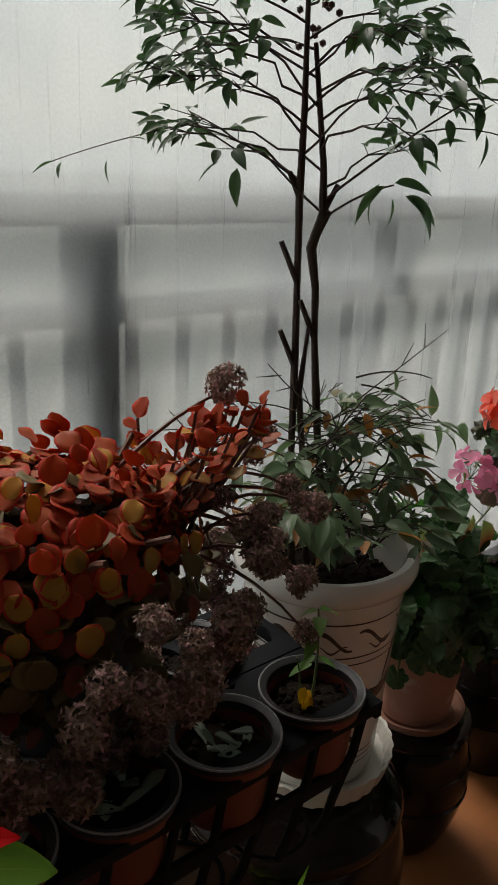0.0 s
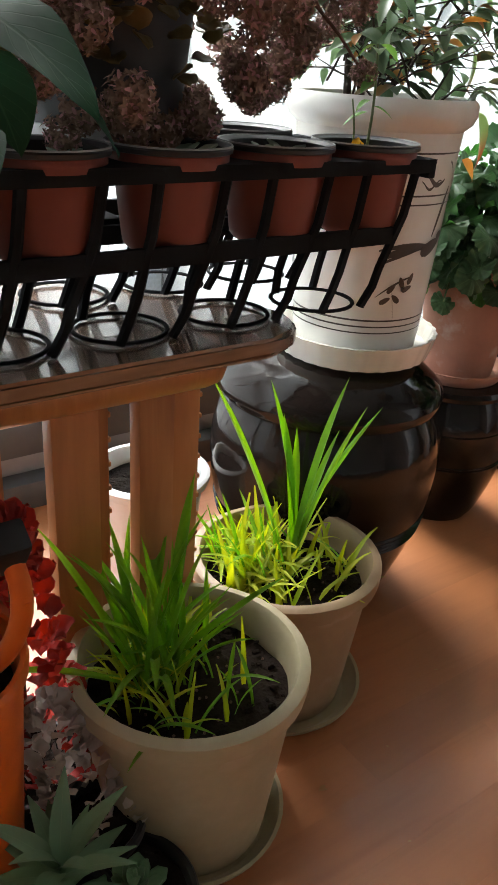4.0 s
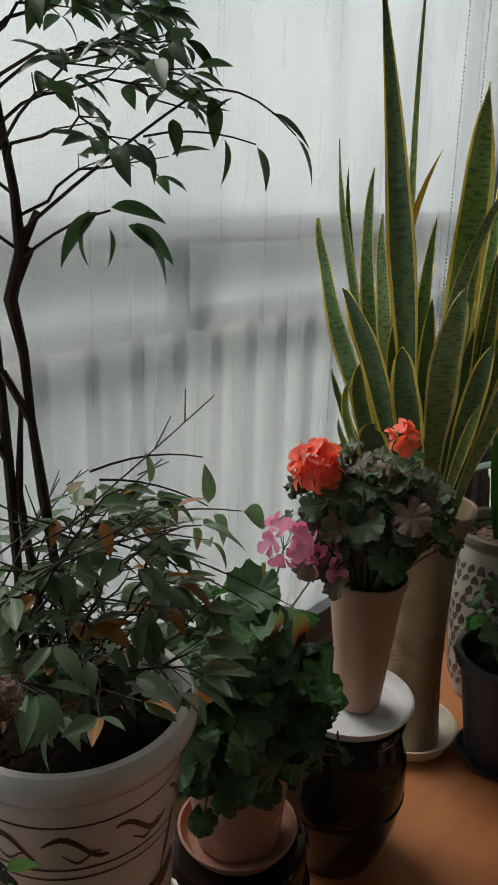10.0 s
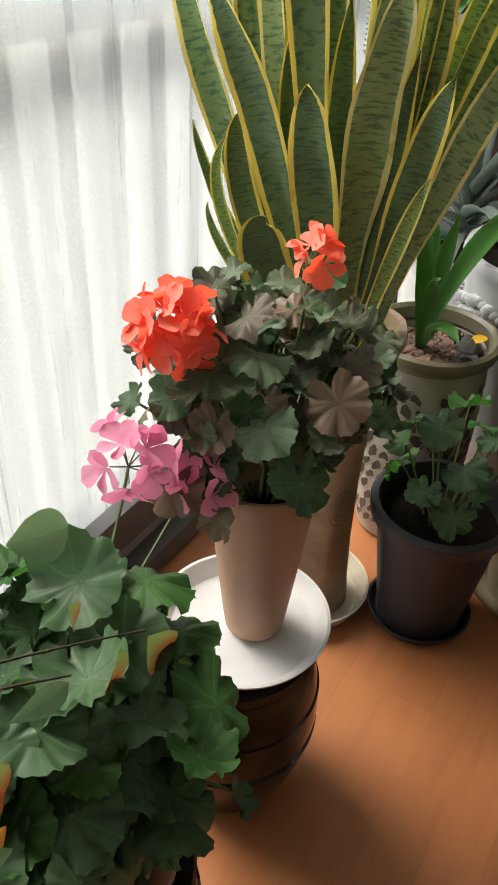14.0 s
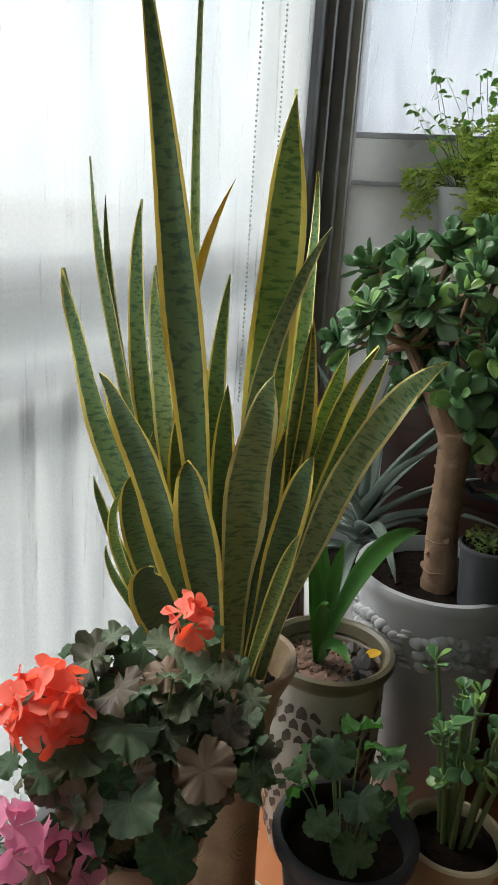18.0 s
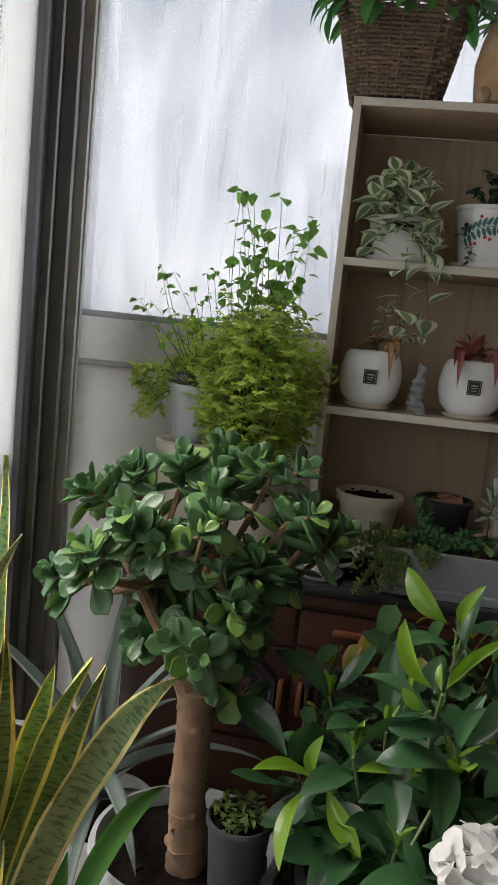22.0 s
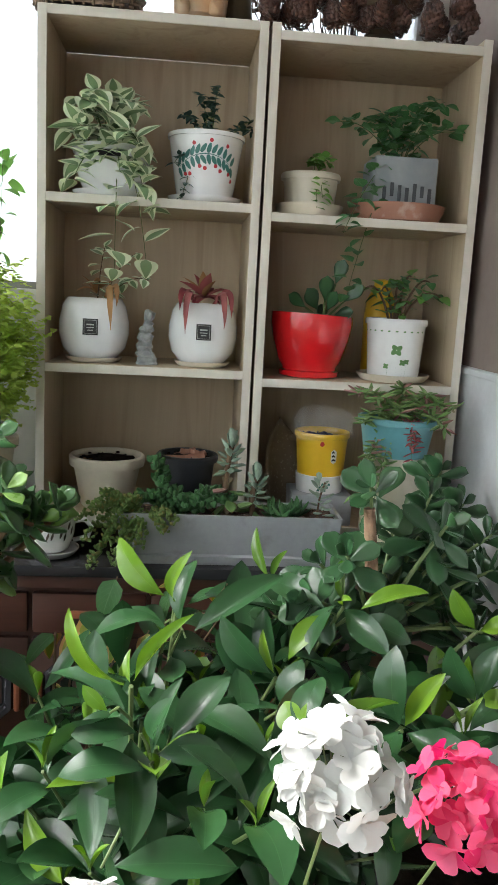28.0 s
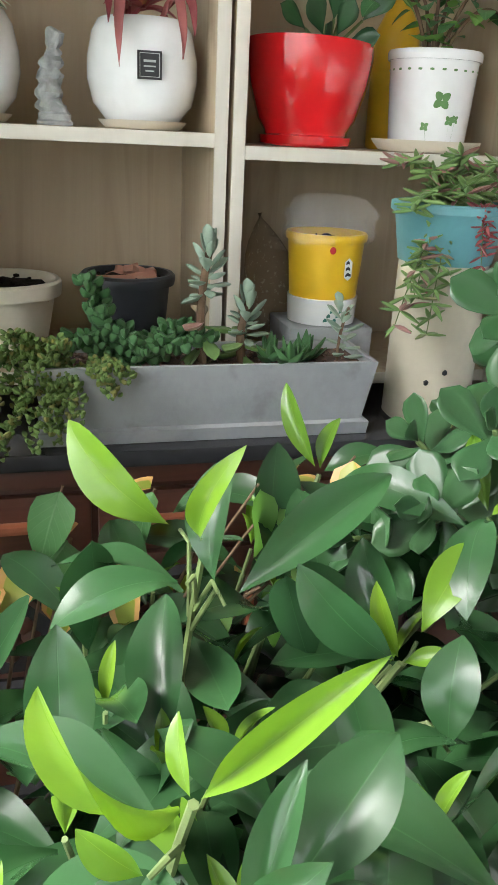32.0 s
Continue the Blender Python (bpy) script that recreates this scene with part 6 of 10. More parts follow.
def nandina_branch(p0, az, pitch, length, pairs, low=False, sag=-0.03, size=(0.38, 0.64)):
    p0 = Vector(p0)
    end = p0 + way(az, pitch, length)
    pts = arc(p0, end, -sag, 7)
    for i in range(1, 8):
        pts[i] = pts[i] + Vector((rng.uniform(-1, 1), rng.uniform(-1, 1), rng.uniform(-1, 1))) * (0.003 if low else 0.007)
    lines = [(pts, taper(0.0016, 0.0007, 8))]
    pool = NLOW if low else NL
    for i in range(pairs):
        f = (0.35 if low else 0.45) + 0.55 * (i + 0.5) / pairs
        q = pts[min(7, int(f * 7))]
        for s in (-1, 1):
            if rng.random() < (0.85 if low else 0.75):
                a2 = az + s * rng.uniform(30, 75)
                q2 = q + way(a2, rng.uniform(-10, 30), rng.uniform(0.012, 0.05))
                lines.append(([q, q2], [0.0007, 0.0005]))
                for k in range(rng.choice((1, 2, 2, 3)) if not low else rng.choice((1, 2))):
                    leaf(NAN, rng.choice(pool), None, turned(q2, a2 + rng.choice((-55, 0, 55)) + rng.uniform(-20, 20), rng.uniform(-30, 25) if not low else rng.uniform(-35, 35), rng.uniform(-40, 40), rng.uniform(*size)), "leaflet")
    for k in (-40, 0, 40):
        leaf(NAN, rng.choice(pool), None, turned(pts[-1], az + k + rng.uniform(-12, 12), rng.uniform(-30, 10), rng.uniform(-30, 30), rng.uniform(*size)), "leaflet")
    bm = bmesh.new()
    for a, b in lines:
        add_tube(bm, a, b, 5)
    part("branch", bm, M_STEM_DARK, NAN)


for k in range(22):
    f = k / 21
    lo_end, hi_end = (main[0][4], main[0][6]) if k % 2 else (main[1][6], main[1][8])
    p = Vector(lo_end).lerp(Vector(hi_end), f ** 0.8)
    long = rng.uniform(0.09, 0.19) if k % 4 else rng.uniform(0.18, 0.24)
    nandina_branch(p, 141 + 180 * ((k // 2) % 2) + rng.uniform(-60, 60), 30 - 30 * f + rng.uniform(-14, 14), long, rng.choice((3, 4, 5, 5)), sag=-0.02, size=(0.36, 0.62))
# the long bare branch and the large leaves low on the crown
stem_batch(NAN, [(arc((-0.007, 0.084, 0.46), (-0.105, 0.165, 0.515), 0.01, 8), taper(0.0018, 0.0008, 9)), (arc((-0.105, 0.165, 0.515), (-0.224, 0.264, 0.469), 0.003, 6), taper(0.0008, 0.0005, 7)),
                 (arc((0.012, 0.068, 0.44), (0.094, -0.054, 0.548), 0.004, 6), taper(0.0018, 0.001, 7)), (arc((0.094, -0.054, 0.548), (0.139, -0.111, 0.519), 0.012, 5), taper(0.001, 0.0006, 6)),
                 (arc((0.012, 0.068, 0.42), (0.05, -0.002, 0.462), 0.006, 5), taper(0.0016, 0.001, 6)), (arc((0.068, -0.021, 0.516), (0.118, -0.09, 0.512), 0.006, 5), taper(0.001, 0.0006, 6))], M_STEM_DARK, "branch")
for p, az, pt, rl, s, big in (((-0.215, 0.257, 0.472), 150, -15, 10, 0.45, 0), ((-0.21, 0.252, 0.472), 215, -40, 30, 0.35, 0), ((-0.171, 0.221, 0.476), 160, -80, 20, 0.4, 0), ((-0.138, 0.193, 0.497), 120, 20, 0, 0.3, 0),
                              ((0.045, 0.004, 0.462), 130, -35, 35, 0.62, 1), ((0.04, 0.008, 0.464), 100, -50, -40, 0.6, 1), ((0.05, 0.0, 0.464), -45, 4, 40, 0.55, 1), ((0.062, -0.014, 0.452), -50, -38, -30, 0.62, 1), ((0.058, -0.01, 0.452), -50, -22, 40, 0.58, 1), ((0.05, 0.0, 0.45), -60, -80, 0, 0.5, 0),
                              ((-0.06, 0.13, 0.475), 200, -78, 0, 0.7, 0), ((-0.075, 0.14, 0.48), 150, -30, 0, 0.55, 0), ((0.139, -0.111, 0.519), -50, -55, 0, 0.6, 0), ((0.125, -0.095, 0.535), -50, -25, 20, 0.65, 0), ((0.11, -0.075, 0.545), 130, -30, 0, 0.5, 0),
                              ((0.10, -0.06, 0.547), -90, -75, 20, 0.6, 0), ((0.118, -0.09, 0.512), -20, -60, 0, 0.55, 0), ((0.105, -0.07, 0.517), -70, -80, 0, 0.55, 0), ((0.08, -0.04, 0.53), -120, -50, 0, 0.5, 0), ((0.088, -0.047, 0.542), -30, 10, 0, 0.5, 0)):
    leaf(NAN, NLB if big else NL[1], None, turned(p, az, pt, rl, s), "leaflet")
for i in range(16):
    ber = bmesh.new()
    add_blob(ber, (0.0 + rng.uniform(-0.03, 0.03), 0.083 + rng.uniform(-0.02, 0.02), 0.62 + rng.uniform(-0.03, 0.04)), 0.0042, (1, 1, 1), i, 0.05, 1)
    part("berry", ber, M_CONE, NAN, "dark dried berry")
# the low bushy growth and its bare twigs
for i in range(44):
    a = rng.uniform(0, 360) if i % 3 else rng.uniform(-60, 40)
    nandina_branch((rng.uniform(-0.045, 0.06), rng.uniform(-0.03, 0.07), rng.uniform(0.02, 0.15)), a, rng.uniform(12, 62), rng.uniform(0.06, 0.15), rng.choice((2, 3)), True, -0.015, (0.42, 0.78))
twigs = []
for i in range(14):
    a = rng.uniform(-80, 50) if i % 3 else rng.uniform(90, 200)
    p = Vector((rng.uniform(-0.05, 0.02), rng.uniform(0.0, 0.04), rng.uniform(0.12, 0.2)))
    q = p + way(a, rng.uniform(5, 40), rng.uniform(0.1, 0.19))
    twigs.append((arc(p, q, rng.uniform(-0.01, 0.02), 4), taper(0.0011, 0.0006, 5)))
    for k in range(2):
        twigs.append(([p.lerp(q, 0.6 + 0.2 * k), p.lerp(q, 0.6 + 0.2 * k) + way(a + rng.uniform(-60, 60), rng.uniform(0, 50), 0.035)], [0.0008, 0.0005]))
stem_batch(NAN, twigs, M_STEM_DARK, "twig")
# the spray with reddening tips that leans out toward the geranium, as x and z of each leaf's foot and tip
NTIP = [variant(NL[1], L_NANDINA_LOW), variant(NL[1], L_NANDINA_TIP)]
for x0, z0, x1, z1, red in ((0.165, 0.181, 0.167, 0.222, 0), (0.216, 0.160, 0.279, 0.127, 0), (0.171, 0.172, 0.209, 0.119, 0), (0.143, 0.166, 0.161, 0.132, 1), (0.107, 0.199, 0.134, 0.174, 1), (0.251, 0.089, 0.264, 0.059, 1), (0.134, 0.108, 0.152, 0.049, 1), (0.290, 0.018, 0.279, -0.036, 1), (0.247, 0.030, 0.208, 0.038, 0),
                            (0.315, 0.003, 0.354, -0.081, 1), (0.161, 0.039, 0.209, -0.039, 1), (0.095, 0.078, 0.086, 0.034, 0), (0.130, 0.068, 0.110, 0.041, 0), (0.145, -0.023, 0.196, -0.052, 0), (0.080, 0.204, 0.068, 0.185, 0), (0.088, 0.224, 0.092, 0.254, 0)):
    m, ln = basis_to((x0, 0.0, z0), (x1, 0.0, z1), (rng.uniform(-0.4, 0.4), -0.8, 0.5))
    leaf(NAN, NTIP[red], None, m @ Matrix.Diagonal((max(ln, 0.045) / 0.062, ln / 0.062, ln / 0.062, 1)), "leaflet")
stem_batch(NAN, [(arc((x0, 0.01, z0), (x1, 0.0, z1), 0.008, 6), taper(0.0012, 0.0007, 7)) for x0, z0, x1, z1 in ((0.03, 0.20, 0.315, 0.006), (0.03, 0.19, 0.247, 0.035), (0.03, 0.25, 0.157, 0.234), (0.04, 0.24, 0.165, 0.181), (0.03, 0.20, 0.216, 0.160), (0.10, 0.15, 0.134, 0.108), (0.06, 0.10, 0.161, 0.039), (0.03, 0.06, 0.145, -0.023))], M_STEM_DARK, "branch")
DEAD = [leaf_mesh("fallen_leaf", 0.035, 0.014, "lance", 0.5, 0.7, 5)]
DEAD[0].materials.append(L_WITHER)
for i in range(14):
    a, q = rng.uniform(0, 6.28), 0.085 * math.sqrt(rng.random())
    leaf(NAN, DEAD[0], None, turned((q * math.cos(a), q * math.sin(a), 0.006), rng.uniform(0, 360), 5, 0, rng.uniform(0.6, 1.2)), "fallen_leaf")

# stonecrop bush in the dark pot
BUSH = thing("stonecrop_bush", "dense stonecrop with red-orange leaves and dried flower heads", "plant", (0.25, 0.535, 0.80))
BUSH.rotation_euler = (0, radians(-7), 0)
SL = [leaf_mesh("stonecrop_leaf", 0.024, 0.023, "round", 0.12, d, 7, 0.05, thick=0.0022) for d in (0.15, 0.5)]
SL_UP = [variant(q, L_STONECROP) for q in SL]
SL_LOW = [variant(q, L_STONECROP_LOW) for q in SL]
SL_MID = [variant(q, L_STONECROP_MID) for q in SL]
star = leaf_mesh("star_petal", 0.0056, 0.0030, "lance", 0.3, 0.4, 3)


def flower_head(name, seed, n=60, r=0.0165):
    """A rounded cluster of dried five-pointed florets on short stalks."""
    rr = random.Random(seed)
    many = Many()
    for i in range(n):
        z = 1 - 1.5 * (i + 0.5) / n
        a, e = 137.5 * i + rr.uniform(-15, 15), math.degrees(math.asin(max(-1, min(1, z))))
        d = way(a, e)
        c = d * r * rr.uniform(0.8, 1.1)
        rot = Matrix.Translation(c) @ d.to_track_quat("Z", "Y").to_matrix().to_4x4()
        for k in range(5):
            many.add(star, rot @ turned((0, 0, 0), 72 * k + 9 * i, 22 + 30 * rr.random(), 0, rr.uniform(0.85, 1.3)))
        many.add(star, rot @ turned((0, 0, -0.008), 50 * i, 85, 0, 1.4))
    return many.mesh(name)


HEADS = [flower_head("dried_head", s) for s in range(3)]
for h in HEADS:
    h.materials.append(L_DRIED)
for i in range(16):
    a = i * 137.5
    q = 0.09 * math.sqrt(i / 16)
    part("stalk", tube(arc((q * 0.2 * math.cos(radians(a)), q * 0.2 * math.sin(radians(a)), -0.03), (1.7 * q * math.cos(radians(a)), 1.5 * q * math.sin(radians(a)), 0.05 + 0.02 * math.sin(i)), 0.01, 5), taper(0.004, 0.0025, 6), 6), M_STEM_RED, BUSH)
rng = random.Random(11)
inner = Many()
for i in range(800):
    d = way(rng.uniform(0, 360), math.degrees(math.asin(rng.uniform(-1, 1))), rng.uniform(0.45, 0.93))
    inner.add(SL[i % 2], turned(Vector((0.180 * d.x - 0.045, 0.12 * d.y + 0.0, 0.115 * d.z - 0.025)), rng.uniform(0, 360), rng.uniform(-30, 70), rng.uniform(-30, 30), rng.uniform(0.7, 1.0)))
tagged(part("inner_foliage", inner.mesh("inner_foliage"), L_STONECROP_LOW, BUSH), kind="stuff")
outer = Many()
for i in range(420):
    d = way(rng.uniform(0, 360), math.degrees(math.asin(rng.uniform(0.3, 1))))
    at = Vector((0.185 * d.x - 0.05, 0.125 * d.y + 0.01, 0.100 * d.z - 0.012)) * rng.uniform(0.88, 0.98)
    m, ln = basis_to(at, at + d.cross(Vector((rng.uniform(-1, 1), rng.uniform(-1, 1), 0.3))), d + Vector((rng.uniform(-0.5, 0.5), rng.uniform(-0.5, 0.5), 0.4)))
    outer.add(SL[i % 2], m @ Matrix.Scale(rng.uniform(0.8, 1.1), 4))
tagged(part("outer_foliage", outer.mesh("outer_foliage"), L_STONECROP, BUSH), kind="stuff")
for i in range(190):
    a, e = rng.uniform(0, 360), math.degrees(math.asin(rng.uniform(-0.35, 1)))
    d = way(a, e)
    r = Vector((0.192 * d.x - 0.05, 0.13 * d.y + 0.01, 0.106 * d.z - 0.01)) * rng.uniform(0.9, 1.06)
    up = r.z > 0.035 + rng.uniform(-0.02, 0.02)
    side = d.cross(Vector((0, 0, 1))).normalized() * rng.uniform(-1.0, 1.0) + Vector((0, 0, 1))
    m, ln = basis_to(r, r + side, d + Vector((rng.uniform(-0.45, 0.45), rng.uniform(-0.45, 0.45), rng.uniform(0.0, 0.7))))
    leaf(BUSH, rng.choice(SL_UP if up else SL_LOW if r.z < 0.0 else SL_MID), None, m @ Matrix.Scale(rng.uniform(0.65, 1.0), 4))
for i in range(58):
    a = rng.uniform(-165, 25)
    e = rng.uniform(-75, 18)
    d = way(a, e)
    r = Vector((0.205 * d.x - 0.03, 0.145 * d.y - 0.005, 0.125 * d.z - 0.03)) * rng.uniform(0.9, 1.06)
    part("flower_head", rng.choice(HEADS), None, BUSH, m=Matrix.Translation(r) @ (d + Vector((0, 0, 0.5))).to_track_quat("Z", "Y").to_matrix().to_4x4() @ Matrix.Scale(rng.uniform(0.65, 1.05), 4))
# looser heads trailing toward the white pot
lines = []
for i in range(18):
    p = Vector((0.10, -0.02, -0.04 + 0.004 * i))
    q = Vector((rng.uniform(0.13, 0.24), rng.uniform(-0.09, 0.04), rng.uniform(-0.13, 0.05)))
    lines.append((arc(p, q, 0.02, 5), taper(0.0022, 0.0012, 6)))
    part("flower_head", rng.choice(HEADS), None, BUSH, m=turned(q, rng.uniform(-120, 30), rng.uniform(0, 60), 0, rng.uniform(0.55, 0.85)))
    if i % 2:
        leaf(BUSH, SL_LOW[0], None, turned(p.lerp(q, 0.6), rng.uniform(0, 360), 20, 0, 0.7))
stem_batch(BUSH, lines, M_STEM_RED, "trailing_stalk")
# sprig that stands over the bush
stem_batch(BUSH, [(arc((0.05, 0.0, 0.05), (0.172, -0.005, 0.098), 0.008, 5), taper(0.0025, 0.0014, 6))], M_STEM_RED, "sprig")
part("flower_head", HEADS[1], None, BUSH, m=turned((0.177, -0.005, 0.103), 0, 60, 0, 0.95))
# red shoots that rise toward the sprig
up_lines = []
for i in range(30):
    x = rng.uniform(0.04, 0.20)
    top = Vector((x, rng.uniform(-0.07, 0.03), rng.uniform(0.0, 0.06) + 0.46 * max(0.0, min(x, 0.15) - 0.04)))
    foot = Vector((0.5 * x, 0.4 * top.y, -0.02))
    up_lines.append((arc(foot, top, 0.012, 5, (1, 0, 0)), taper(0.0022, 0.0014, 6)))
    for k in range(4):
        m = turned(top - Vector((0, 0, 0.010 * k)), 137.5 * k + 60 * i, 62 - 16 * k + rng.uniform(-12, 12), rng.uniform(-25, 25), rng.uniform(0.55, 0.9))
        leaf(BUSH, rng.choice(SL_UP if k < 3 else SL_MID), None, m)
stem_batch(BUSH, up_lines, M_STEM_RED, "shoot")

# small plants in the rack pots
RL = leaf_mesh("rosette_leaf", 0.028, 0.013, "obovate", 0.3, 0.2, 5, thick=0.003)
RL.materials.append(L_SUCCULENT)
for i in (1, 2, 3, 4, 5):
    x = XP[i]
    t = thing("small_succulent", "small pale succulent rosette in a brown pot", "succulent", (x, 0.44, 0.5435 + 0.083), "rack succulents")
    for k in range(9):
        leaf(t, RL, None, turned((rng.uniform(-0.015, 0.015), rng.uniform(-0.015, 0.015), 0.004), 40 * k, rng.uniform(5, 50), 0, rng.uniform(0.7, 1.2)))
t = thing("seedling", "yellow-green seedling with two fading leaves in a brown pot", "seedling", (XP[0], 0.44, 0.5435 + 0.083))
stem_batch(t, [(arc((0, 0, 0), (0.004, 0.003, 0.10), 0.004, 5, (1, 0, 0)), taper(0.0016, 0.001, 6)), (arc((-0.012, 0.004, 0), (-0.016, 0.006, 0.055), 0.003, 4, (1, 0, 0)), taper(0.0012, 0.0008, 5))], M_STEM)
SDL = leaf_mesh("seedling_leaf", 0.026, 0.013, "ovate", 0.3, 0.6, 6, foot=0.003)
SDL.materials.append(L_TALL)
SDY = variant(SDL, L_ROSE_YELLOW)
for z, a, me in ((0.10, 0, SDL), (0.10, 120, SDL), (0.095, 230, SDL), (0.075, 60, SDL), (0.07, 200, SDL), (0.05, -40, SDL), (0.045, 150, SDL), (0.055, 180, SDL), (0.022, -60, SDY), (0.025, 190, SDY), (0.018, -110, SDY)):
    leaf(t, me, None, turned((0.002 if me is SDL else -0.008, 0, z), a, rng.uniform(-25, 15) if me is SDL else -60, 0, rng.uniform(0.7, 1.05)))

# second row behind, its stand and the white saucer under the tall pot
RACK2 = copy_thing(RACK, Matrix.Translation((0.0, 0.552, 0.497)))
SAUCER = thing("saucer", "white plastic saucer under the stonecrop pot", "saucer", (0.25, 0.552, 0.6355))
part("dish", lathe(saucer_profile(0.075, 0.016), n=44), M_DISH, SAUCER)
for x in (0.40,):
    copy_thing(RACKPOTS[1], Matrix.Translation((x, 0.56, 0.5665)))

# poinsettia
POIN = thing("poinsettia", "poinsettia with scarlet bracts above dark green leaves", "poinsettia", (0.035, 0.44, 0.626))
PB = leaf_mesh("bract", 0.085, 0.044, "lance", 0.3, 0.7, 8, 0.03, foot=0.004)
PB.materials.append(L_POINSETTIA)
PG = leaf_mesh("poinsettia_leaf", 0.10, 0.058, "ovate", 0.2, 0.6, 8, 0.03, foot=0.012)
PG.materials.append(L_POINSETTIA_GREEN)
PY = variant(PG, L_LIME)
stem_batch(POIN, [(arc((0.0, 0, 0), (0.026, -0.105, 0.142), 0.01, 6), taper(0.004, 0.003, 7)), (arc((0.0, 0, 0), (-0.085, -0.09, 0.135), 0.01, 6), taper(0.004, 0.003, 7))], M_STEM)
for cx, cy, cz in ((0.026, -0.105, 0.146), (-0.085, -0.09, 0.14)):
    for k in range(15):
        leaf(POIN, PB, None, turned((cx, cy, cz), 48 * k + rng.uniform(-10, 10), 48 - 26 * (k % 3) + rng.uniform(-10, 10), rng.uniform(-15, 15), rng.uniform(0.5, 0.85)), "bract")
    bud = bmesh.new()
    for k in range(7):
        add_blob(bud, (cx + 0.008 * math.cos(k), cy + 0.008 * math.sin(k), cz + 0.008), 0.0035, (1, 1, 1.2), k, 0.1, 1)
    part("buds", bud, M_STEM, POIN)
    for k in range(7):
        leaf(POIN, PG, None, turned((cx * 0.9, cy * 0.9, cz - 0.04 - 0.01 * k), 52 * k - 60, -15 - 5 * (k % 3), rng.uniform(-15, 15), rng.uniform(0.8, 1.1)))
leaf(POIN, PY, None, turned((0.055, -0.115, 0.135), -25, -4, 25, 0.48))

# shoots in the two cream pots
BL = [leaf_mesh("blade", 1.0, 0.11, "strap", 0.35, d, 10) for d in (0.15, 0.5, 1.1)]
SP = [leaf_mesh("sprout", 0.055, 0.0062, "grass", 0.3, d, 6) for d in (0.3, 1.3)]


def shoots(pot, z, blades, sprouts, seed, tall, label, crowd):
    rr = random.Random(seed)
    t = thing("green_shoots", label, "seedlings", (pot.location.x, pot.location.y, z), "potted shoots")
    for me in BL:
        if not me.materials:
            me.materials.append(L_BLADE)
    for (x, y, az, pt, ln, w, d) in blades:
        m = turned((x, y, 0.0), az, pt)
        leaf(t, BL[d], None, scaled(m, ln * w, ln, ln), "blade")
    many = Many()
    for i in range(sprouts):
        a, q = rr.uniform(0, 6.28), 0.076 * math.sqrt(rr.random())
        p = Vector((q * math.cos(a), q * math.sin(a), 0.002))
        if (p.x * crowd[0] + p.y * crowd[1]) < rr.uniform(-0.01, 0.03) and rr.random() < 0.86:
            continue
        many.add(rr.choice(SP), turned(p, rr.uniform(0, 360), rr.uniform(62, 89), 0, rr.uniform(0.7, 1.35 * tall)))
        if rr.random() < 0.3:
            many.add(SP[1], turned(p + Vector((0, 0, 0.018 * tall)), rr.uniform(0, 360), rr.uniform(20, 60), 0, rr.uniform(0.4, 0.9)))
    tagged(part("sprout", many.mesh("sprout"), L_SPROUT, t), kind="stuff")
    seeds = bmesh.new()
    for i in range(40):
        a, q = rr.uniform(0, 6.28), 0.078 * math.sqrt(rr.random())
        add_blob(seeds, (q * math.cos(a), q * math.sin(a), 0.006), 0.0016, (1, 1, 1), i, 0.1, 1)
    tagged(part("seed_scatter", seeds, M_PEBBLE, t), kind="stuff")
    return t


rr = random.Random(5)
b1 = [(-0.022 + rr.gauss(0, 0.018), 0.020 + rr.gauss(0, 0.015), rr.uniform(0, 360), rr.uniform(60, 88), rr.uniform(0.09, 0.18), rr.uniform(0.34, 0.55), rr.choice((0, 0, 1, 1, 2))) for i in range(46)]
b1 += [(rr.uniform(-0.07, 0.06), rr.uniform(-0.065, 0.06), rr.uniform(0, 360), rr.uniform(50, 85), rr.uniform(0.035, 0.075), rr.uniform(0.4, 0.65), rr.choice((1, 2))) for i in range(24)]
b1 += [(-0.03, 0.02, -35, 52, 0.175, 0.62, 0), (-0.04, 0.01, 170, 42, 0.16, 0.55, 1), (-0.01, 0.03, -60, 80, 0.17, 0.68, 0), (0.0, 0.035, 20, 86, 0.20, 0.62, 0), (-0.04, 0.02, 140, 66, 0.19, 0.6, 0), (-0.035, 0.03, 100, 78, 0.16, 0.55, 0)]
shoots(POT1, 0.175, b1, 150, 21, 0.9, "tuft of green onion and grass shoots in dark soil", (-0.6, 0.8))
b2 = [(0.022 + rr.uniform(-0.012, 0.012), 0.018 + rr.uniform(-0.012, 0.012), az, pt, ln * 1.38, 0.60, d) for az, pt, ln, d in ((140, 72, 0.185, 0), (120, 82, 0.17, 0), (-20, 84, 0.18, 0), (-40, 78, 0.165, 0), (-45, 71, 0.17, 0), (100, 86, 0.14, 0), (-10, 80, 0.13, 0), (60, 82, 0.12, 0))]
b2 += [(rr.uniform(-0.065, 0.01), rr.uniform(-0.02, 0.06), rr.uniform(60, 240), rr.uniform(45, 85), rr.uniform(0.06, 0.12), rr.uniform(0.35, 0.55), rr.choice((0, 1, 2))) for i in range(24)]
b2 += [(rr.uniform(0.0, 0.07), rr.uniform(-0.065, 0.03), rr.uniform(0, 360), rr.uniform(50, 80), rr.uniform(0.03, 0.07), rr.uniform(0.4, 0.6), 2) for i in range(9)]
shoots(POT2, 0.163, b2, 320, 22, 1.25, "bright yellow-green seedlings and broad blades", (-0.8, 0.6))

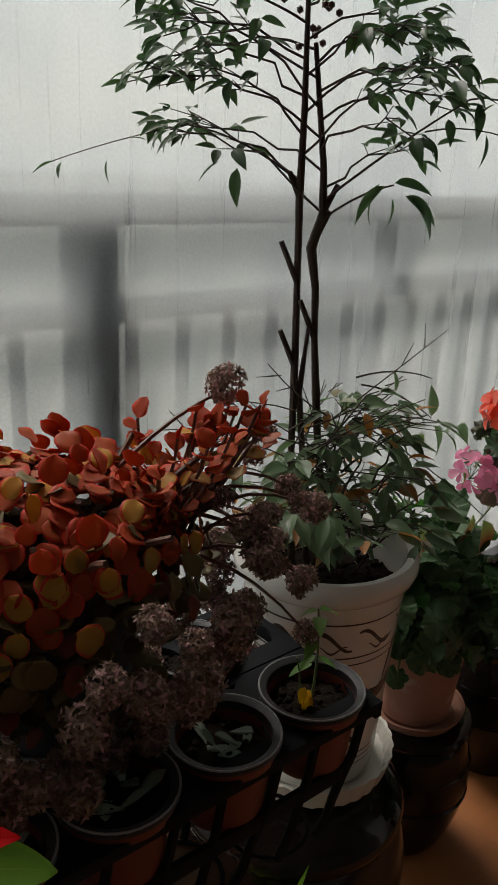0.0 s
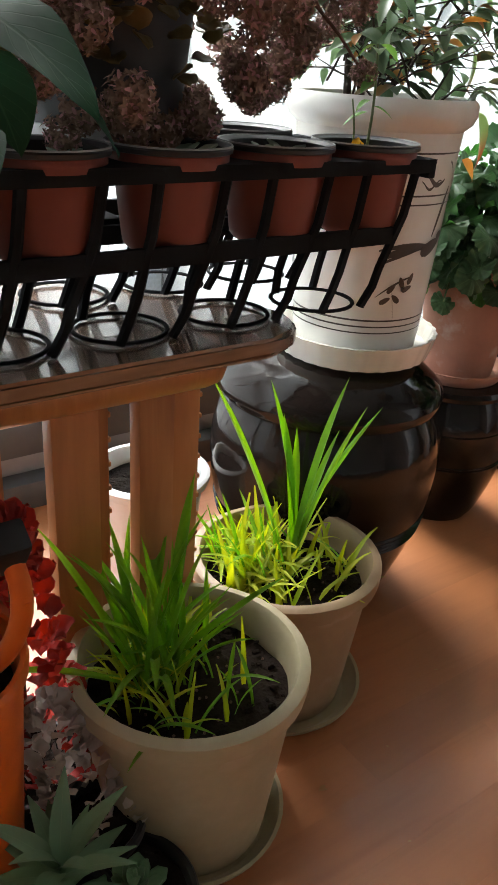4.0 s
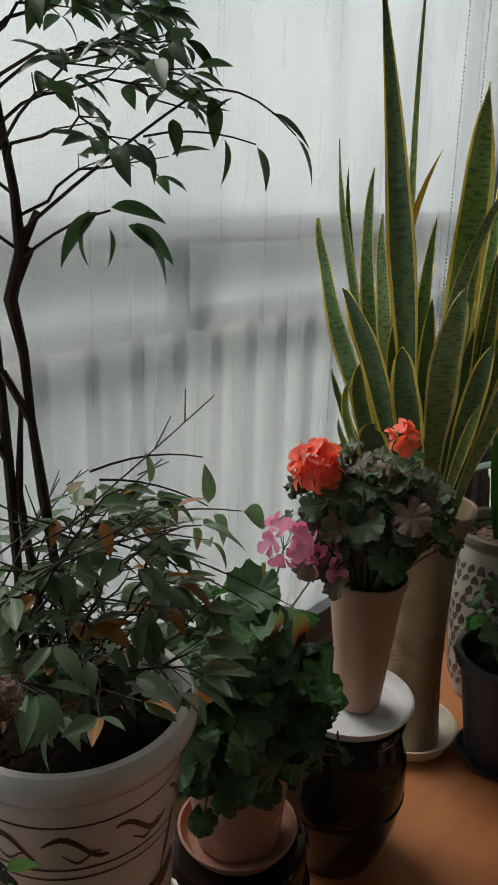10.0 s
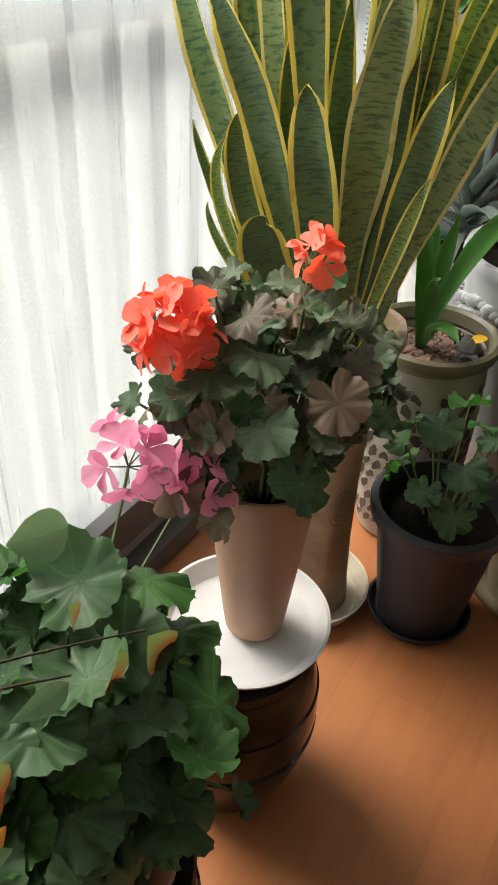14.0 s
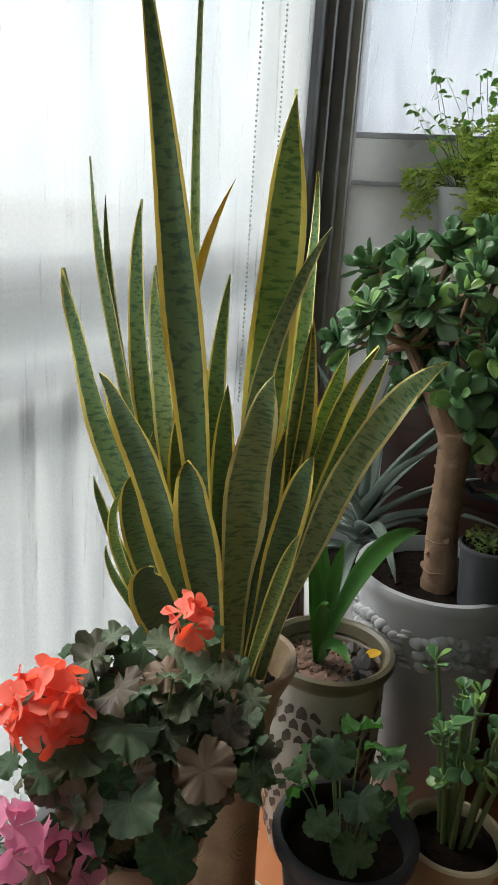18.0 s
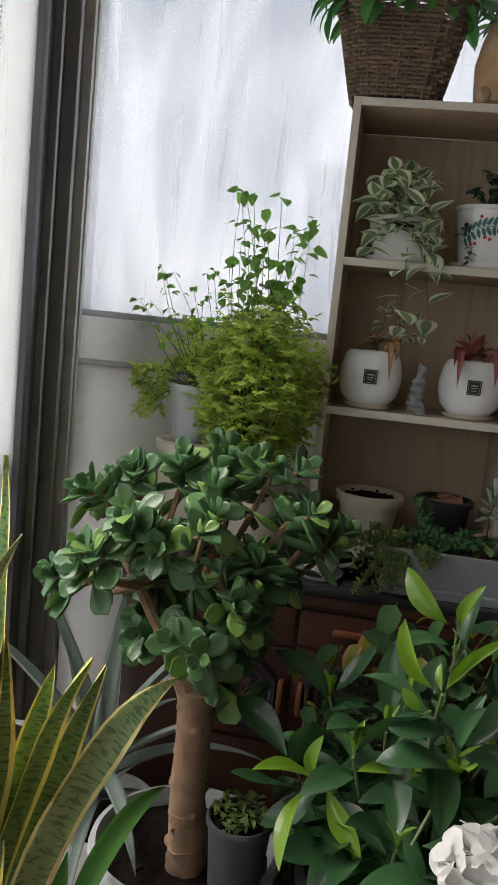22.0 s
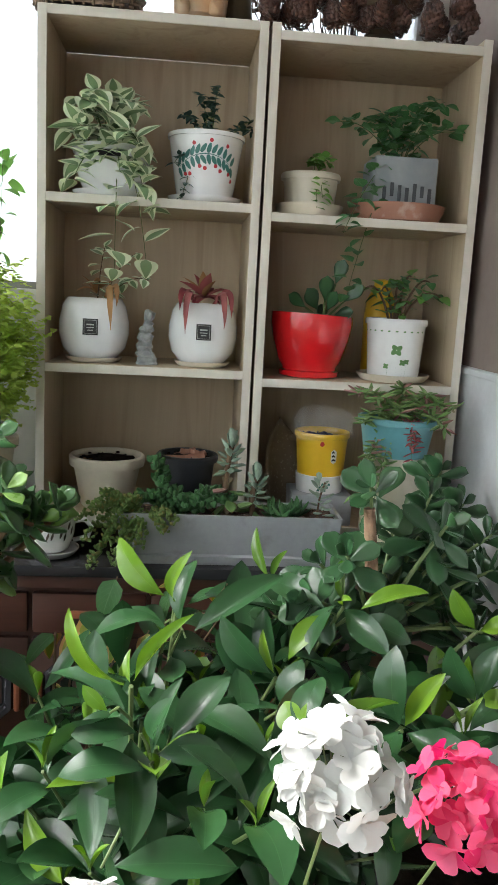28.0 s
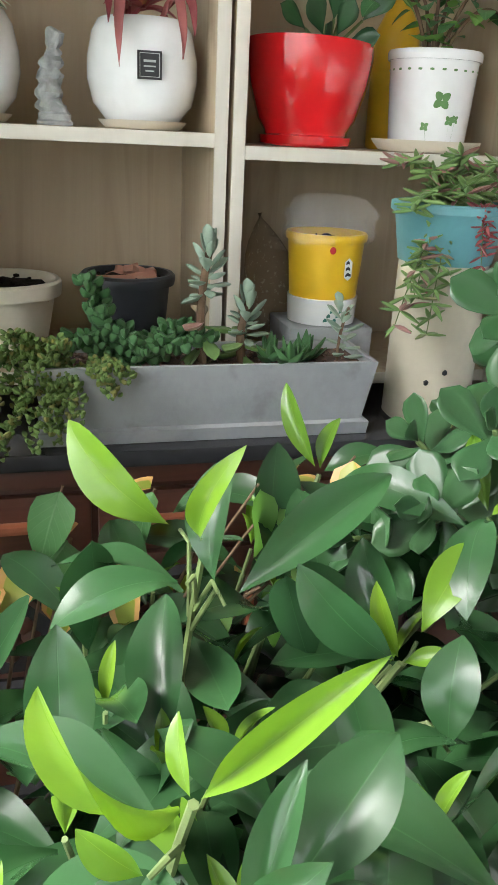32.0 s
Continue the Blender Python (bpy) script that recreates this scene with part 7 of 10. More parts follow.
# geraniums
GLS = [round_leaf("geranium_leaf", 0.034, 7, c, f) for c, f in ((0.12, 0.16), (0.30, 0.20), (-0.25, 0.18), (-0.05, 0.22))]
GL_G, GL_D, GL_B, GL_M = [[variant(q, mt) for q in GLS] for mt in (L_GERANIUM, L_GERANIUM_DULL, L_GERANIUM_BRIGHT, L_GERANIUM_MAUVE)]
petal = leaf_mesh("petal", 0.019, 0.017, "obovate", 0.18, 0.22, 7, 0.03)


def blossom_mesh(name, material, petals=5, s=1.0, double=False):
    many = Many()
    for k in range(petals):
        many.add(petal, turned((0, 0, 0), 360 / petals * k + 8 * (k % 2), 22 + 12 * (k % 2), 14, s * (1.0 - 0.12 * (k % 3))))
    if double:
        for k in range(petals):
            many.add(petal, turned((0, 0, 0.002), 360 / petals * k + 35, 52, -8, s * 0.8))
        for k in range(3):
            many.add(petal, turned((0, 0, 0.004), 120 * k + 15, 72, 0, s * 0.6))
    me = many.mesh(name)
    me.materials.append(material)
    return me


F_PINK, F_ORANGE = blossom_mesh("pink_blossom", L_PINK, 5, 1.0), blossom_mesh("orange_blossom", L_ORANGE, 5, 1.15)
F_WHITE, F_HOT = blossom_mesh("white_blossom", L_WHITE, 6, 1.25), blossom_mesh("magenta_blossom", L_HOTPINK, 6, 1.25)


def bloom(parent, at, root, me, n, r, seed, up=(0, 0, 1), s=1.0):
    """A round head of blossoms on its stalk."""
    rr = random.Random(seed)
    at, up = Vector(at), Vector(up).normalized()
    lines = [(arc(root, at - up * r * 0.8, 0.01, 6, (1, 0, 0)), taper(0.0018, 0.0015, 7))]
    rot = up.to_track_quat("Z", "Y").to_matrix().to_4x4()
    for i in range(n):
        z = 1 - 1.15 * (i + 0.5) / n
        a = i * 137.5
        d = Vector((math.sqrt(max(0, 1 - z * z)) * math.cos(radians(a)), math.sqrt(max(0, 1 - z * z)) * math.sin(radians(a)), z))
        d = rot.to_3x3() @ d
        q = at + d * r * rr.uniform(0.6, 1.12)
        lines.append(([at - up * r * 0.8, q - d * 0.004], [0.0008, 0.0006]))
        m = Matrix.Translation(q) @ d.to_track_quat("Z", "Y").to_matrix().to_4x4() @ Matrix.Rotation(rr.uniform(0, 6), 4, "Z") @ Matrix.Scale(s * rr.uniform(0.85, 1.1), 4)
        part("blossom", me, None, parent, m=m)
    stem_batch(parent, lines, M_STEM, "flower_stalk")


def geranium(name, label, at, n, rad, pools, seed, sizes=(0.7, 1.25), lift=0.0, aim=None, near=0.75):
    """A mound of scalloped leaves on stalks: rad gives its half sizes; z is counted from the soil."""
    rr = random.Random(seed)
    t = thing(name, label, "geranium", at)
    lines = []
    for i in range(n):
        a = 137.5 * i + rr.uniform(-20, 20)
        zf = 1 - 1.35 * (i + 0.5) / n
        h = math.sqrt(max(0, 1 - zf * zf))
        k = rr.uniform(near, 1.0)
        p = Vector((rad[0] * h * math.cos(radians(a)) * k, rad[1] * h * math.sin(radians(a)) * k, lift + rad[2] * zf * k))
        if aim:
            p += Vector(aim) * (1 - abs(zf))
        root = Vector((0.25 * p.x, 0.25 * p.y, -0.01))
        lines.append((arc(root, p, 0.012, 5), taper(0.0022, 0.0014, 6)))
        tilt = 90 * (1 - max(zf, -0.3)) * 0.62 + rr.uniform(-32, 28)
        m = Matrix.Translation(p) @ Matrix.Rotation(radians(a - 90), 4, "Z") @ Matrix.Rotation(radians(-tilt), 4, "X") @ Matrix.Rotation(rr.uniform(-0.6, 0.6), 4, "Y") @ Matrix.Scale(rr.uniform(*sizes), 4)
        leaf(t, rr.choice(rr.choice(pools)), None, m)
    stem_batch(t, lines, M_STEM, "leaf_stalk")
    return t


PEL = geranium("pink_geranium", "lush geranium with large green leaves and pink flowers", (0.932, 0.695, 0.44), 165, (0.145, 0.135, 0.18), [GL_G, GL_G, GL_G, GL_B], 31, (0.5, 1.18), 0.0, (0.0, -0.03, 0.02), 0.55)
bloom(PEL, (0.158, 0.022, 0.195), (0.03, 0, 0.05), F_PINK, 8, 0.030, 1, (-0.3, -0.5, 0.8), 1.35)
bloom(PEL, (0.196, -0.012, 0.158), (0.03, 0, 0.05), F_PINK, 7, 0.026, 2, (-0.2, -0.5, 0.8), 1.3)
ORG = geranium("orange_geranium", "geranium with dull crinkled leaves and coral flower heads", (1.253, 0.682, 0.516), 150, (0.150, 0.13, 0.135), [GL_D, GL_D, GL_M, GL_G], 32, (0.4, 0.88), 0.105, None, 0.45)
bloom(ORG, (-0.116, 0.024, 0.220), (0, 0, 0.05), F_ORANGE, 13, 0.027, 3, (-0.4, -0.3, 0.8), 1.25)
bloom(ORG, (0.055, -0.012, 0.235), (0, 0, 0.05), F_ORANGE, 5, 0.015, 4, (-0.4, -0.4, 0.7), 1.15)
BLK = geranium("young_geranium", "young geranium with few green leaves in a black pot", (1.655, 0.575, 0.208), 14, (0.10, 0.09, 0.12), [GL_G, GL_G, GL_B], 33, (0.6, 1.05), 0.10)
BLU = geranium("white_geranium", "bright geranium with broad leaves and white flower heads", (1.72, 0.165, 0.40), 60, (0.19, 0.17, 0.22), [GL_B, GL_B, GL_G], 34, (0.9, 1.4), 0.04)
bloom(BLU, (-0.130, -0.080, 0.600), (0, -0.03, 0.1), F_WHITE, 22, 0.040, 5, (-0.5, 0.1, 0.8), 0.98)
bloom(BLU, (-0.235, 0.080, 0.562), (0, 0.0, 0.1), F_WHITE, 15, 0.026, 6, (-0.4, 0.1, 0.9), 1.0)
bloom(BLU, (-0.075, -0.20, 0.540), (0, -0.05, 0.1), F_HOT, 20, 0.040, 7, (-0.5, 0.2, 0.8), 1.0)

# snake plant
SNK = thing("snake_plant", "tall snake plant with banded leaves edged in yellow", "snake plant", (1.592, 0.755, 0.47))


def sword_leaf(parent, root, mid, tip, width, material, face, twist, wavy):
    """A stiff sword leaf that bends through mid, guttered, wavy at its edges."""
    p0, p2 = Vector(root), Vector(tip)
    p1 = 2 * Vector(mid) - 0.5 * (p0 + p2)
    n, us = 20, (-1, -0.55, 0, 0.55, 1)
    verts, uvs, faces = [], [], []
    for side in (0, 1):
        for i in range(n + 1):
            v = i / n
            c = p0 * (1 - v) ** 2 + p1 * 2 * v * (1 - v) + p2 * v * v
            d = (p1 - p0) * (1 - v) + (p2 - p1) * v
            d.normalize()
            nz = (face - d * face.dot(d)).normalized()
            x = Matrix.Rotation(twist * (v - 0.4), 3, d) @ d.cross(nz)
            nz = x.cross(d)
            k = min(1.0, v / 0.5)
            w = width / 2 * (0.38 + 0.62 * k * k * (3 - 2 * k)) * max(0.02, 1 - max(0.0, (v - 0.5) / 0.5) ** (1.1 if tip[2] > 0.95 else 2.6))
            for u in us:
                lift = abs(u) ** 1.5 * w * 0.35 + wavy * width * abs(u) ** 2 * math.sin(17 * v + 2.5 * u + 9 * twist)
                q = c + x * (u * w) + nz * (lift - side * 0.0035 * (1 - u * u))
                verts.append(tuple(q))
                uvs.append((u * 0.5 + 0.5, v))
    k, half = len(us), (n + 1) * len(us)
    for i in range(n):
        for j in range(k - 1):
            a = i * k + j
            faces += [(a, a + 1, a + k + 1, a + k), (half + a + k, half + a + k + 1, half + a + 1, half + a)]
        a, b = i * k, i * k + k - 1
        faces += [(a, a + k, half + a + k, half + a), (b, half + b, half + b + k, b + k)]
    part("leaf", mesh_of("sword_leaf", verts, faces, uvs), material, parent)


SNAKE = {"g": L_SNAKE, "p": L_SNAKE_PALE, "d": L_SNAKE_DARK, "b": L_SNAKE_BRIGHT, "s": L_SNAKE_DARK, "y": L_SNAKE_YELLOW, "y2": L_SNAKE_BRIGHT}
rng = random.Random(17)


def sword_leaves(leaves):
    for root, mid, tip, w, mt in leaves:
        face = Vector((-0.85, -0.42, 0.15)) + Vector((rng.uniform(-0.4, 0.4), rng.uniform(-0.4, 0.4), 0))
        sword_leaf(SNK, (root[0], root[1], -0.01), mid, tip, w * 1.05, SNAKE[mt], face, rng.uniform(-0.9, 0.9), rng.uniform(0.04, 0.10))


# the tall blades
sword_leaves((
    ((-0.012, 0.016), (-0.054, 0.073, 0.545), (-0.094, 0.130, 0.99), 0.050, "d"),
    ((0.000, 0.022), (0.001, 0.089, 0.560), (0.011, 0.098, 1.12), 0.014, "p"),
    ((-0.006, 0.023), (-0.026, 0.090, 0.413), (0.003, 0.040, 0.708), 0.016, "y"),
    ((0.002, -0.004), (0.009, -0.018, 0.492), (0.013, -0.027, 0.811), 0.057, "b"),
    ((0.014, -0.010), (0.055, -0.042, 0.430), (0.064, -0.042, 0.723), 0.025, "g"),
    ((-0.003, -0.002), (-0.013, -0.009, 0.402), (0.019, -0.085, 0.659), 0.030, "p"),
    ((0.012, -0.011), (0.048, -0.043, 0.325), (0.059, -0.053, 0.543), 0.043, "g"),
    ((0.001, 0.012), (0.003, 0.050, 0.330), (0.012, 0.045, 0.592), 0.027, "g"),
    ((-0.014, 0.043), (-0.056, 0.171, 0.332), (-0.081, 0.238, 0.586), 0.041, "g")))
# the blades behind and to the window side
sword_leaves((
    ((-0.023, 0.021), (-0.093, 0.083, 0.324), (-0.134, 0.140, 0.472), 0.047, "s"),
    ((-0.007, 0.043), (-0.029, 0.171, 0.413), (-0.042, 0.227, 0.724), 0.017, "p"),
    ((-0.005, 0.043), (-0.021, 0.172, 0.398), (-0.025, 0.214, 0.679), 0.014, "d"),
    ((-0.004, 0.036), (-0.016, 0.145, 0.380), (-0.013, 0.166, 0.676), 0.030, "g"),
    ((-0.004, 0.026), (-0.015, 0.105, 0.337), (-0.022, 0.137, 0.596), 0.033, "p"),
    ((-0.023, 0.003), (-0.094, 0.011, 0.258), (-0.120, 0.019, 0.383), 0.051, "d"),
    ((-0.013, -0.006), (-0.051, -0.024, 0.303), (-0.051, -0.055, 0.485), 0.056, "p"),
    ((-0.011, -0.019), (-0.043, -0.077, 0.257), (-0.046, -0.112, 0.396), 0.039, "s"),
    ((-0.013, -0.019), (-0.052, -0.077, 0.194), (-0.059, -0.109, 0.296), 0.020, "y2")))
# the leaning blades
sword_leaves((
    ((0.014, -0.030), (0.058, -0.120, 0.340), (0.109, -0.226, 0.503), 0.041, "p"),
    ((0.016, -0.019), (0.062, -0.074, 0.336), (0.098, -0.135, 0.513), 0.031, "y2"),
    ((0.023, -0.021), (0.093, -0.083, 0.300), (0.133, -0.139, 0.491), 0.031, "g"),
    ((0.016, -0.015), (0.065, -0.061, 0.310), (0.091, -0.097, 0.502), 0.033, "b"),
    ((-0.020, 0.027), (-0.079, 0.108, 0.218), (-0.089, 0.117, 0.337), 0.034, "s"),
    ((-0.020, 0.033), (-0.082, 0.133, 0.189), (-0.088, 0.136, 0.304), 0.017, "y2"),
    ((-0.014, 0.038), (-0.056, 0.153, 0.190), (-0.071, 0.194, 0.308), 0.016, "g"),
    ((-0.016, 0.034), (-0.065, 0.135, 0.133), (-0.080, 0.167, 0.215), 0.013, "g"),
    ((-0.031, 0.014), (-0.124, 0.054, 0.175), (-0.144, 0.046, 0.243), 0.058, "s")))
# the dark blades in the heart
sword_leaves((
    ((-0.006, 0.018), (-0.026, 0.072, 0.242), (-0.031, 0.088, 0.414), 0.036, "d"),
    ((-0.001, 0.007), (-0.004, 0.028, 0.262), (-0.004, 0.031, 0.453), 0.034, "d"),
    ((-0.003, -0.004), (-0.010, -0.016, 0.260), (-0.010, -0.026, 0.431), 0.032, "g"),
    ((0.003, 0.016), (0.014, 0.064, 0.286), (0.015, 0.083, 0.503), 0.029, "d"),
    ((-0.006, 0.026), (-0.024, 0.105, 0.216), (-0.028, 0.128, 0.378), 0.034, "d"),
    ((-0.003, -0.008), (-0.010, -0.034, 0.234), (-0.006, -0.056, 0.409), 0.032, "d"),
    ((0.003, 0.027), (0.011, 0.107, 0.308), (0.011, 0.138, 0.529), 0.030, "g")))

# clivia with pebbles, agave, jade tree
CLV = thing("clivia", "clivia with strap leaves rising from tan pebbles", "clivia", (1.865, 0.70, 0.378))
for tip, mid, w in (((0.335, -0.06, 0.15), (0.13, -0.015, 0.15), 0.036), ((-0.05, 0.03, 0.22), (-0.02, 0.02, 0.10), 0.032), ((-0.01, 0.05, 0.25), (0.0, 0.03, 0.11), 0.032), ((0.02, 0.0, 0.23), (0.01, 0.015, 0.11), 0.03), ((-0.09, -0.02, 0.17), (-0.04, 0.01, 0.10), 0.03), ((-0.10, -0.07, 0.08), (-0.05, -0.02, 0.07), 0.026), ((0.04, 0.04, 0.21), (0.02, 0.03, 0.10), 0.03)):
    sword_leaf(CLV, (0.0, 0.02, -0.01), mid, tip, w, L_CLIVIA, Vector((-0.7, -0.4, 0.7)), rng.uniform(-0.3, 0.3), 0.01)
yl = part("fallen_leaf", leaf_mesh("round_fallen_leaf", 0.03, 0.024, "round", 0.3, 0.2, 6), L_ROSE_YELLOW, CLV, "yellow fallen leaf", m=turned((0.03, -0.06, 0.018), -40, 20))

AGV = potted("agave_pot", "white plastic pot of a spiny grey agave", (2.30, 0.80, 0.0), 0.09, 0.12, 0.40, M_PUREWHITE, 0.006, 0.02, 0.9)
AGP = thing("agave", "grey-green agave with arching toothed leaves", "agave", (2.30, 0.80, 0.38))
AG = [leaf_mesh("agave_leaf", 1.0, 0.13, "grass", 0.5, d, 12, thick=0.02) for d in (0.5, 1.2)]
for q in AG:
    q.materials.append(L_AGAVE)
for i in range(26):
    ln = rng.uniform(0.22, 0.40)
    m = turned((0, 0, 0.02 + 0.004 * i), 137.5 * i, 20 + 2.1 * i, 0, ln)
    leaf(AGP, AG[0 if i > 14 else 1], None, m)

JADE = thing("jade_tree", "jade tree with a knotted trunk and thick glossy leaves", "jade tree", (2.085, 0.572, 0.466))
JL = [leaf_mesh("jade_leaf", 0.046, 0.033, "obovate", f, d, 7, thick=0.0065) for f, d in ((0.25, -0.3), (0.15, 0.15), (0.3, 0.35))]
for q in JL:
    q.materials.append(L_JADE)
tr = bmesh.new()
trunk = [(0, 0, -0.02), (0.002, 0.004, 0.08), (-0.006, 0.006, 0.17), (-0.012, 0.004, 0.26), (-0.016, 0.008, 0.315)]
add_tube(tr, [Vector(p).lerp(Vector(q), f) for p, q in zip(trunk, trunk[1:]) for f in (0, 0.5)] + [trunk[-1]], [0.035, 0.030, 0.029, 0.0275, 0.030, 0.0275, 0.029, 0.028, 0.030], 18)
for k, (q, w) in enumerate(((0.045, 0.0325), (0.105, 0.0315), (0.150, 0.0315), (0.205, 0.0305), (0.245, 0.0305))):
    c = Vector((0.002 - 0.05 * max(0, q - 0.08), 0.005, q))
    add_tube(tr, [c - Vector((0, 0, 0.006)), c - Vector((0, 0, 0.002)), c + Vector((0.001, 0, 0.003)), c + Vector((0, 0, 0.008))], [w - 0.005, w, w - 0.0005, w - 0.005], 18)
for v in tr.verts:
    v.co += Vector((noise.noise(v.co * 40), noise.noise(v.co * 40 + Vector((7, 3, 1))), noise.noise(v.co * 30))) * 0.005
for i in range(9):
    a = 70 * i
    p = Vector(trunk[min(3, i // 2)]) + way(a, 0, 0.025) + Vector((0, 0, 0.03 * (i % 2)))
    add_blob(tr, p, rng.uniform(0.009, 0.013), (1, 1, 0.8), i, 0.3, 2)
part("trunk", tr, M_BARK, JADE)
rng = random.Random(23)
limbs = []
ends = [(-0.02, 0.18, 0.66), (-0.09, 0.09, 0.62), (0.08, 0.07, 0.68), (0.16, 0.02, 0.70), (0.09, -0.09, 0.71), (-0.14, 0.15, 0.57), (-0.02, 0.22, 0.50), (-0.11, 0.04, 0.61), (-0.02, 0.00, 0.64), (-0.05, -0.10, 0.57), (-0.13, -0.06, 0.54), (-0.12, -0.05, 0.48), (-0.17, -0.03, 0.46), (0.02, -0.08, 0.46), (0.09, -0.17, 0.60), (0.03, -0.13, 0.64), (0.18, -0.21, 0.57), (-0.11, -0.01, 0.40), (-0.13, -0.06, 0.37), (0.01, 0.08, 0.44), (0.06, 0.15, 0.52), (0.18, -0.01, 0.64), (-0.01, 0.06, 0.53), (0.12, -0.11, 0.50), (0.10, 0.15, 0.65), (0.11, 0.04, 0.55)]
ends = [(0.085 + 0.85 * x, 0.03 + 0.95 * y, 0.40 + 0.90 * (z - 0.46)) for x, y, z in ends if z > 0.41] + [(0.04, -0.03, 0.32), (0.10, -0.03, 0.37), (0.06, 0.10, 0.37)]
forks = [Vector((0.0, 0.07, 0.40)), Vector((0.09, -0.02, 0.37)), Vector((0.05, 0.03, 0.44)), Vector((0.03, 0.12, 0.45))]
for q, r0 in zip(forks, (0.017, 0.016, 0.014, 0.012)):
    limbs.append(([Vector(trunk[-1]) - Vector((0, 0, 0.02)), Vector(trunk[-1]).lerp(q, 0.5) + Vector((0, 0, -0.012)), q], [0.022, r0, 0.011]))
for i, e in enumerate(ends):
    e = Vector(e)
    st = min(forks, key=lambda q: (q - e).length)
    mid = st.lerp(e, 0.5) + Vector((rng.uniform(-0.02, 0.02), rng.uniform(-0.02, 0.02), -0.01))
    limbs.append(([st, st.lerp(mid, 0.6), mid, e], [0.010, 0.008, 0.006, 0.0045]))
stems(JADE, limbs, M_BARK, "limb", 8)


def jade_leaves(at, axis, n, rr, s=1.0):
    """Crossed pairs of leaves round a shoot that points along axis."""
    axis = Vector(axis).normalized()
    side = axis.cross(Vector((0.3, 0.2, 1))).normalized()
    for k in range(n):
        pair = k // 2
        a = 180 * (k % 2) + 90 * (pair % 2) + 30 * (pair // 2) + rr.uniform(-18, 18)
        out = Matrix.Rotation(radians(a), 3, axis) @ side
        e = radians(62 - 21 * pair + rr.uniform(-12, 12))
        d = out * math.cos(e) + axis * math.sin(e)
        base = Vector(at) - axis * 0.009 * pair
        m, ln = basis_to(base, base + d, axis * math.cos(e) - out * math.sin(e))
        yield m @ Matrix.Rotation(rr.uniform(-0.25, 0.25), 4, "Y") @ Matrix.Scale(s * (0.6 + 0.17 * min(pair, 3)) * rr.uniform(0.85, 1.1), 4)


def jade_tuft(parent, at, n, rr, s=1.0, axis=(0, 0, 1)):
    for m in jade_leaves(at, axis, n, rr, s):
        leaf(parent, rr.choice(JL), None, m)


twl = []
rest = Many()
placed = 0
heart = Vector((0.09, 0.04, 0.44))
for e in ends:
    e = Vector(e)
    for k in range(4):
        out = (e - heart).normalized()
        d = (out * 0.5 + way(rng.uniform(0, 360), rng.uniform(-30, 70), 1.0)).normalized()
        p = e + d * (rng.uniform(0.03, 0.062) if k else 0.01)
        axis = d + out * 0.4 + Vector((-0.15, 0.05, 0.55))
        twl.append(([e, p - axis.normalized() * 0.012], [0.0045, 0.0035]))
        n = rng.choice((6, 8, 8))
        if placed + n <= 300 and k in (0, 1, 2):
            jade_tuft(JADE, p, n, rng, 1.3, axis)
            placed += n
        else:
            for m in jade_leaves(p, axis, n, rng, 1.3):
                rest.add(rng.choice(JL), m)
tagged(part("foliage", rest.mesh("foliage"), L_JADE, JADE), kind="stuff")
stem_batch(JADE, twl, M_BARK, "twig", 6)

CRA = thing("young_jade", "young jade plant with rosettes of thick green leaves", "jade plant", (1.80, 0.435, 0.165))
twl = []
for i in range(12):
    a = 137 * i
    p = way(a, 0, 0.03 + 0.05 * (i % 3) / 2) + Vector((0, 0, 0.18 + 0.14 * rng.random()))
    twl.append((arc((0.3 * p.x, 0.3 * p.y, 0), p, 0.01, 4, (1, 0, 0)), taper(0.005, 0.003, 5)))
    jade_tuft(CRA, p, 5, rng, 0.95)
    jade_tuft(CRA, Vector((0.72 * p.x, 0.72 * p.y, 0.62 * p.z)), 5, rng, 0.9, (p.x, p.y, 0.05))
stem_batch(CRA, twl, M_STEM, "stem", 6)
SGP = thing("small_herb", "tuft of small mixed seedlings in a charcoal pot", "seedlings", (2.055, 0.487, 0.585))
many = Many()
tiny = leaf_mesh("tiny_leaf", 0.014, 0.008, "ovate", 0.3, 0.4, 4)
for i in range(190):
    a, q = rng.uniform(0, 360), 0.042 * math.sqrt(rng.random())
    many.add(tiny, turned(way(a, 0, q) + Vector((0, 0, rng.uniform(0.003, 0.03))), rng.uniform(0, 360), rng.uniform(-10, 70), 0, rng.uniform(0.6, 1.2)))
tagged(part("foliage", many.mesh("foliage"), L_SEDUM, SGP), kind="stuff")
GND = thing("undergrowth_plant", "low dark-leaved plant in a brown pot", "plant", (2.26, 0.40, 0.28))
many = Many()
for i in range(200):
    d = way(rng.uniform(0, 360), rng.uniform(0, 80), rng.uniform(0.05, 0.13))
    many.add(tiny, turned(Vector((d.x, d.y, abs(d.z) * 1.8)), rng.uniform(0, 360), rng.uniform(-30, 50), 0, rng.uniform(1.0, 2.0)))
tagged(part("foliage", many.mesh("foliage"), L_GERANIUM, GND), kind="stuff")

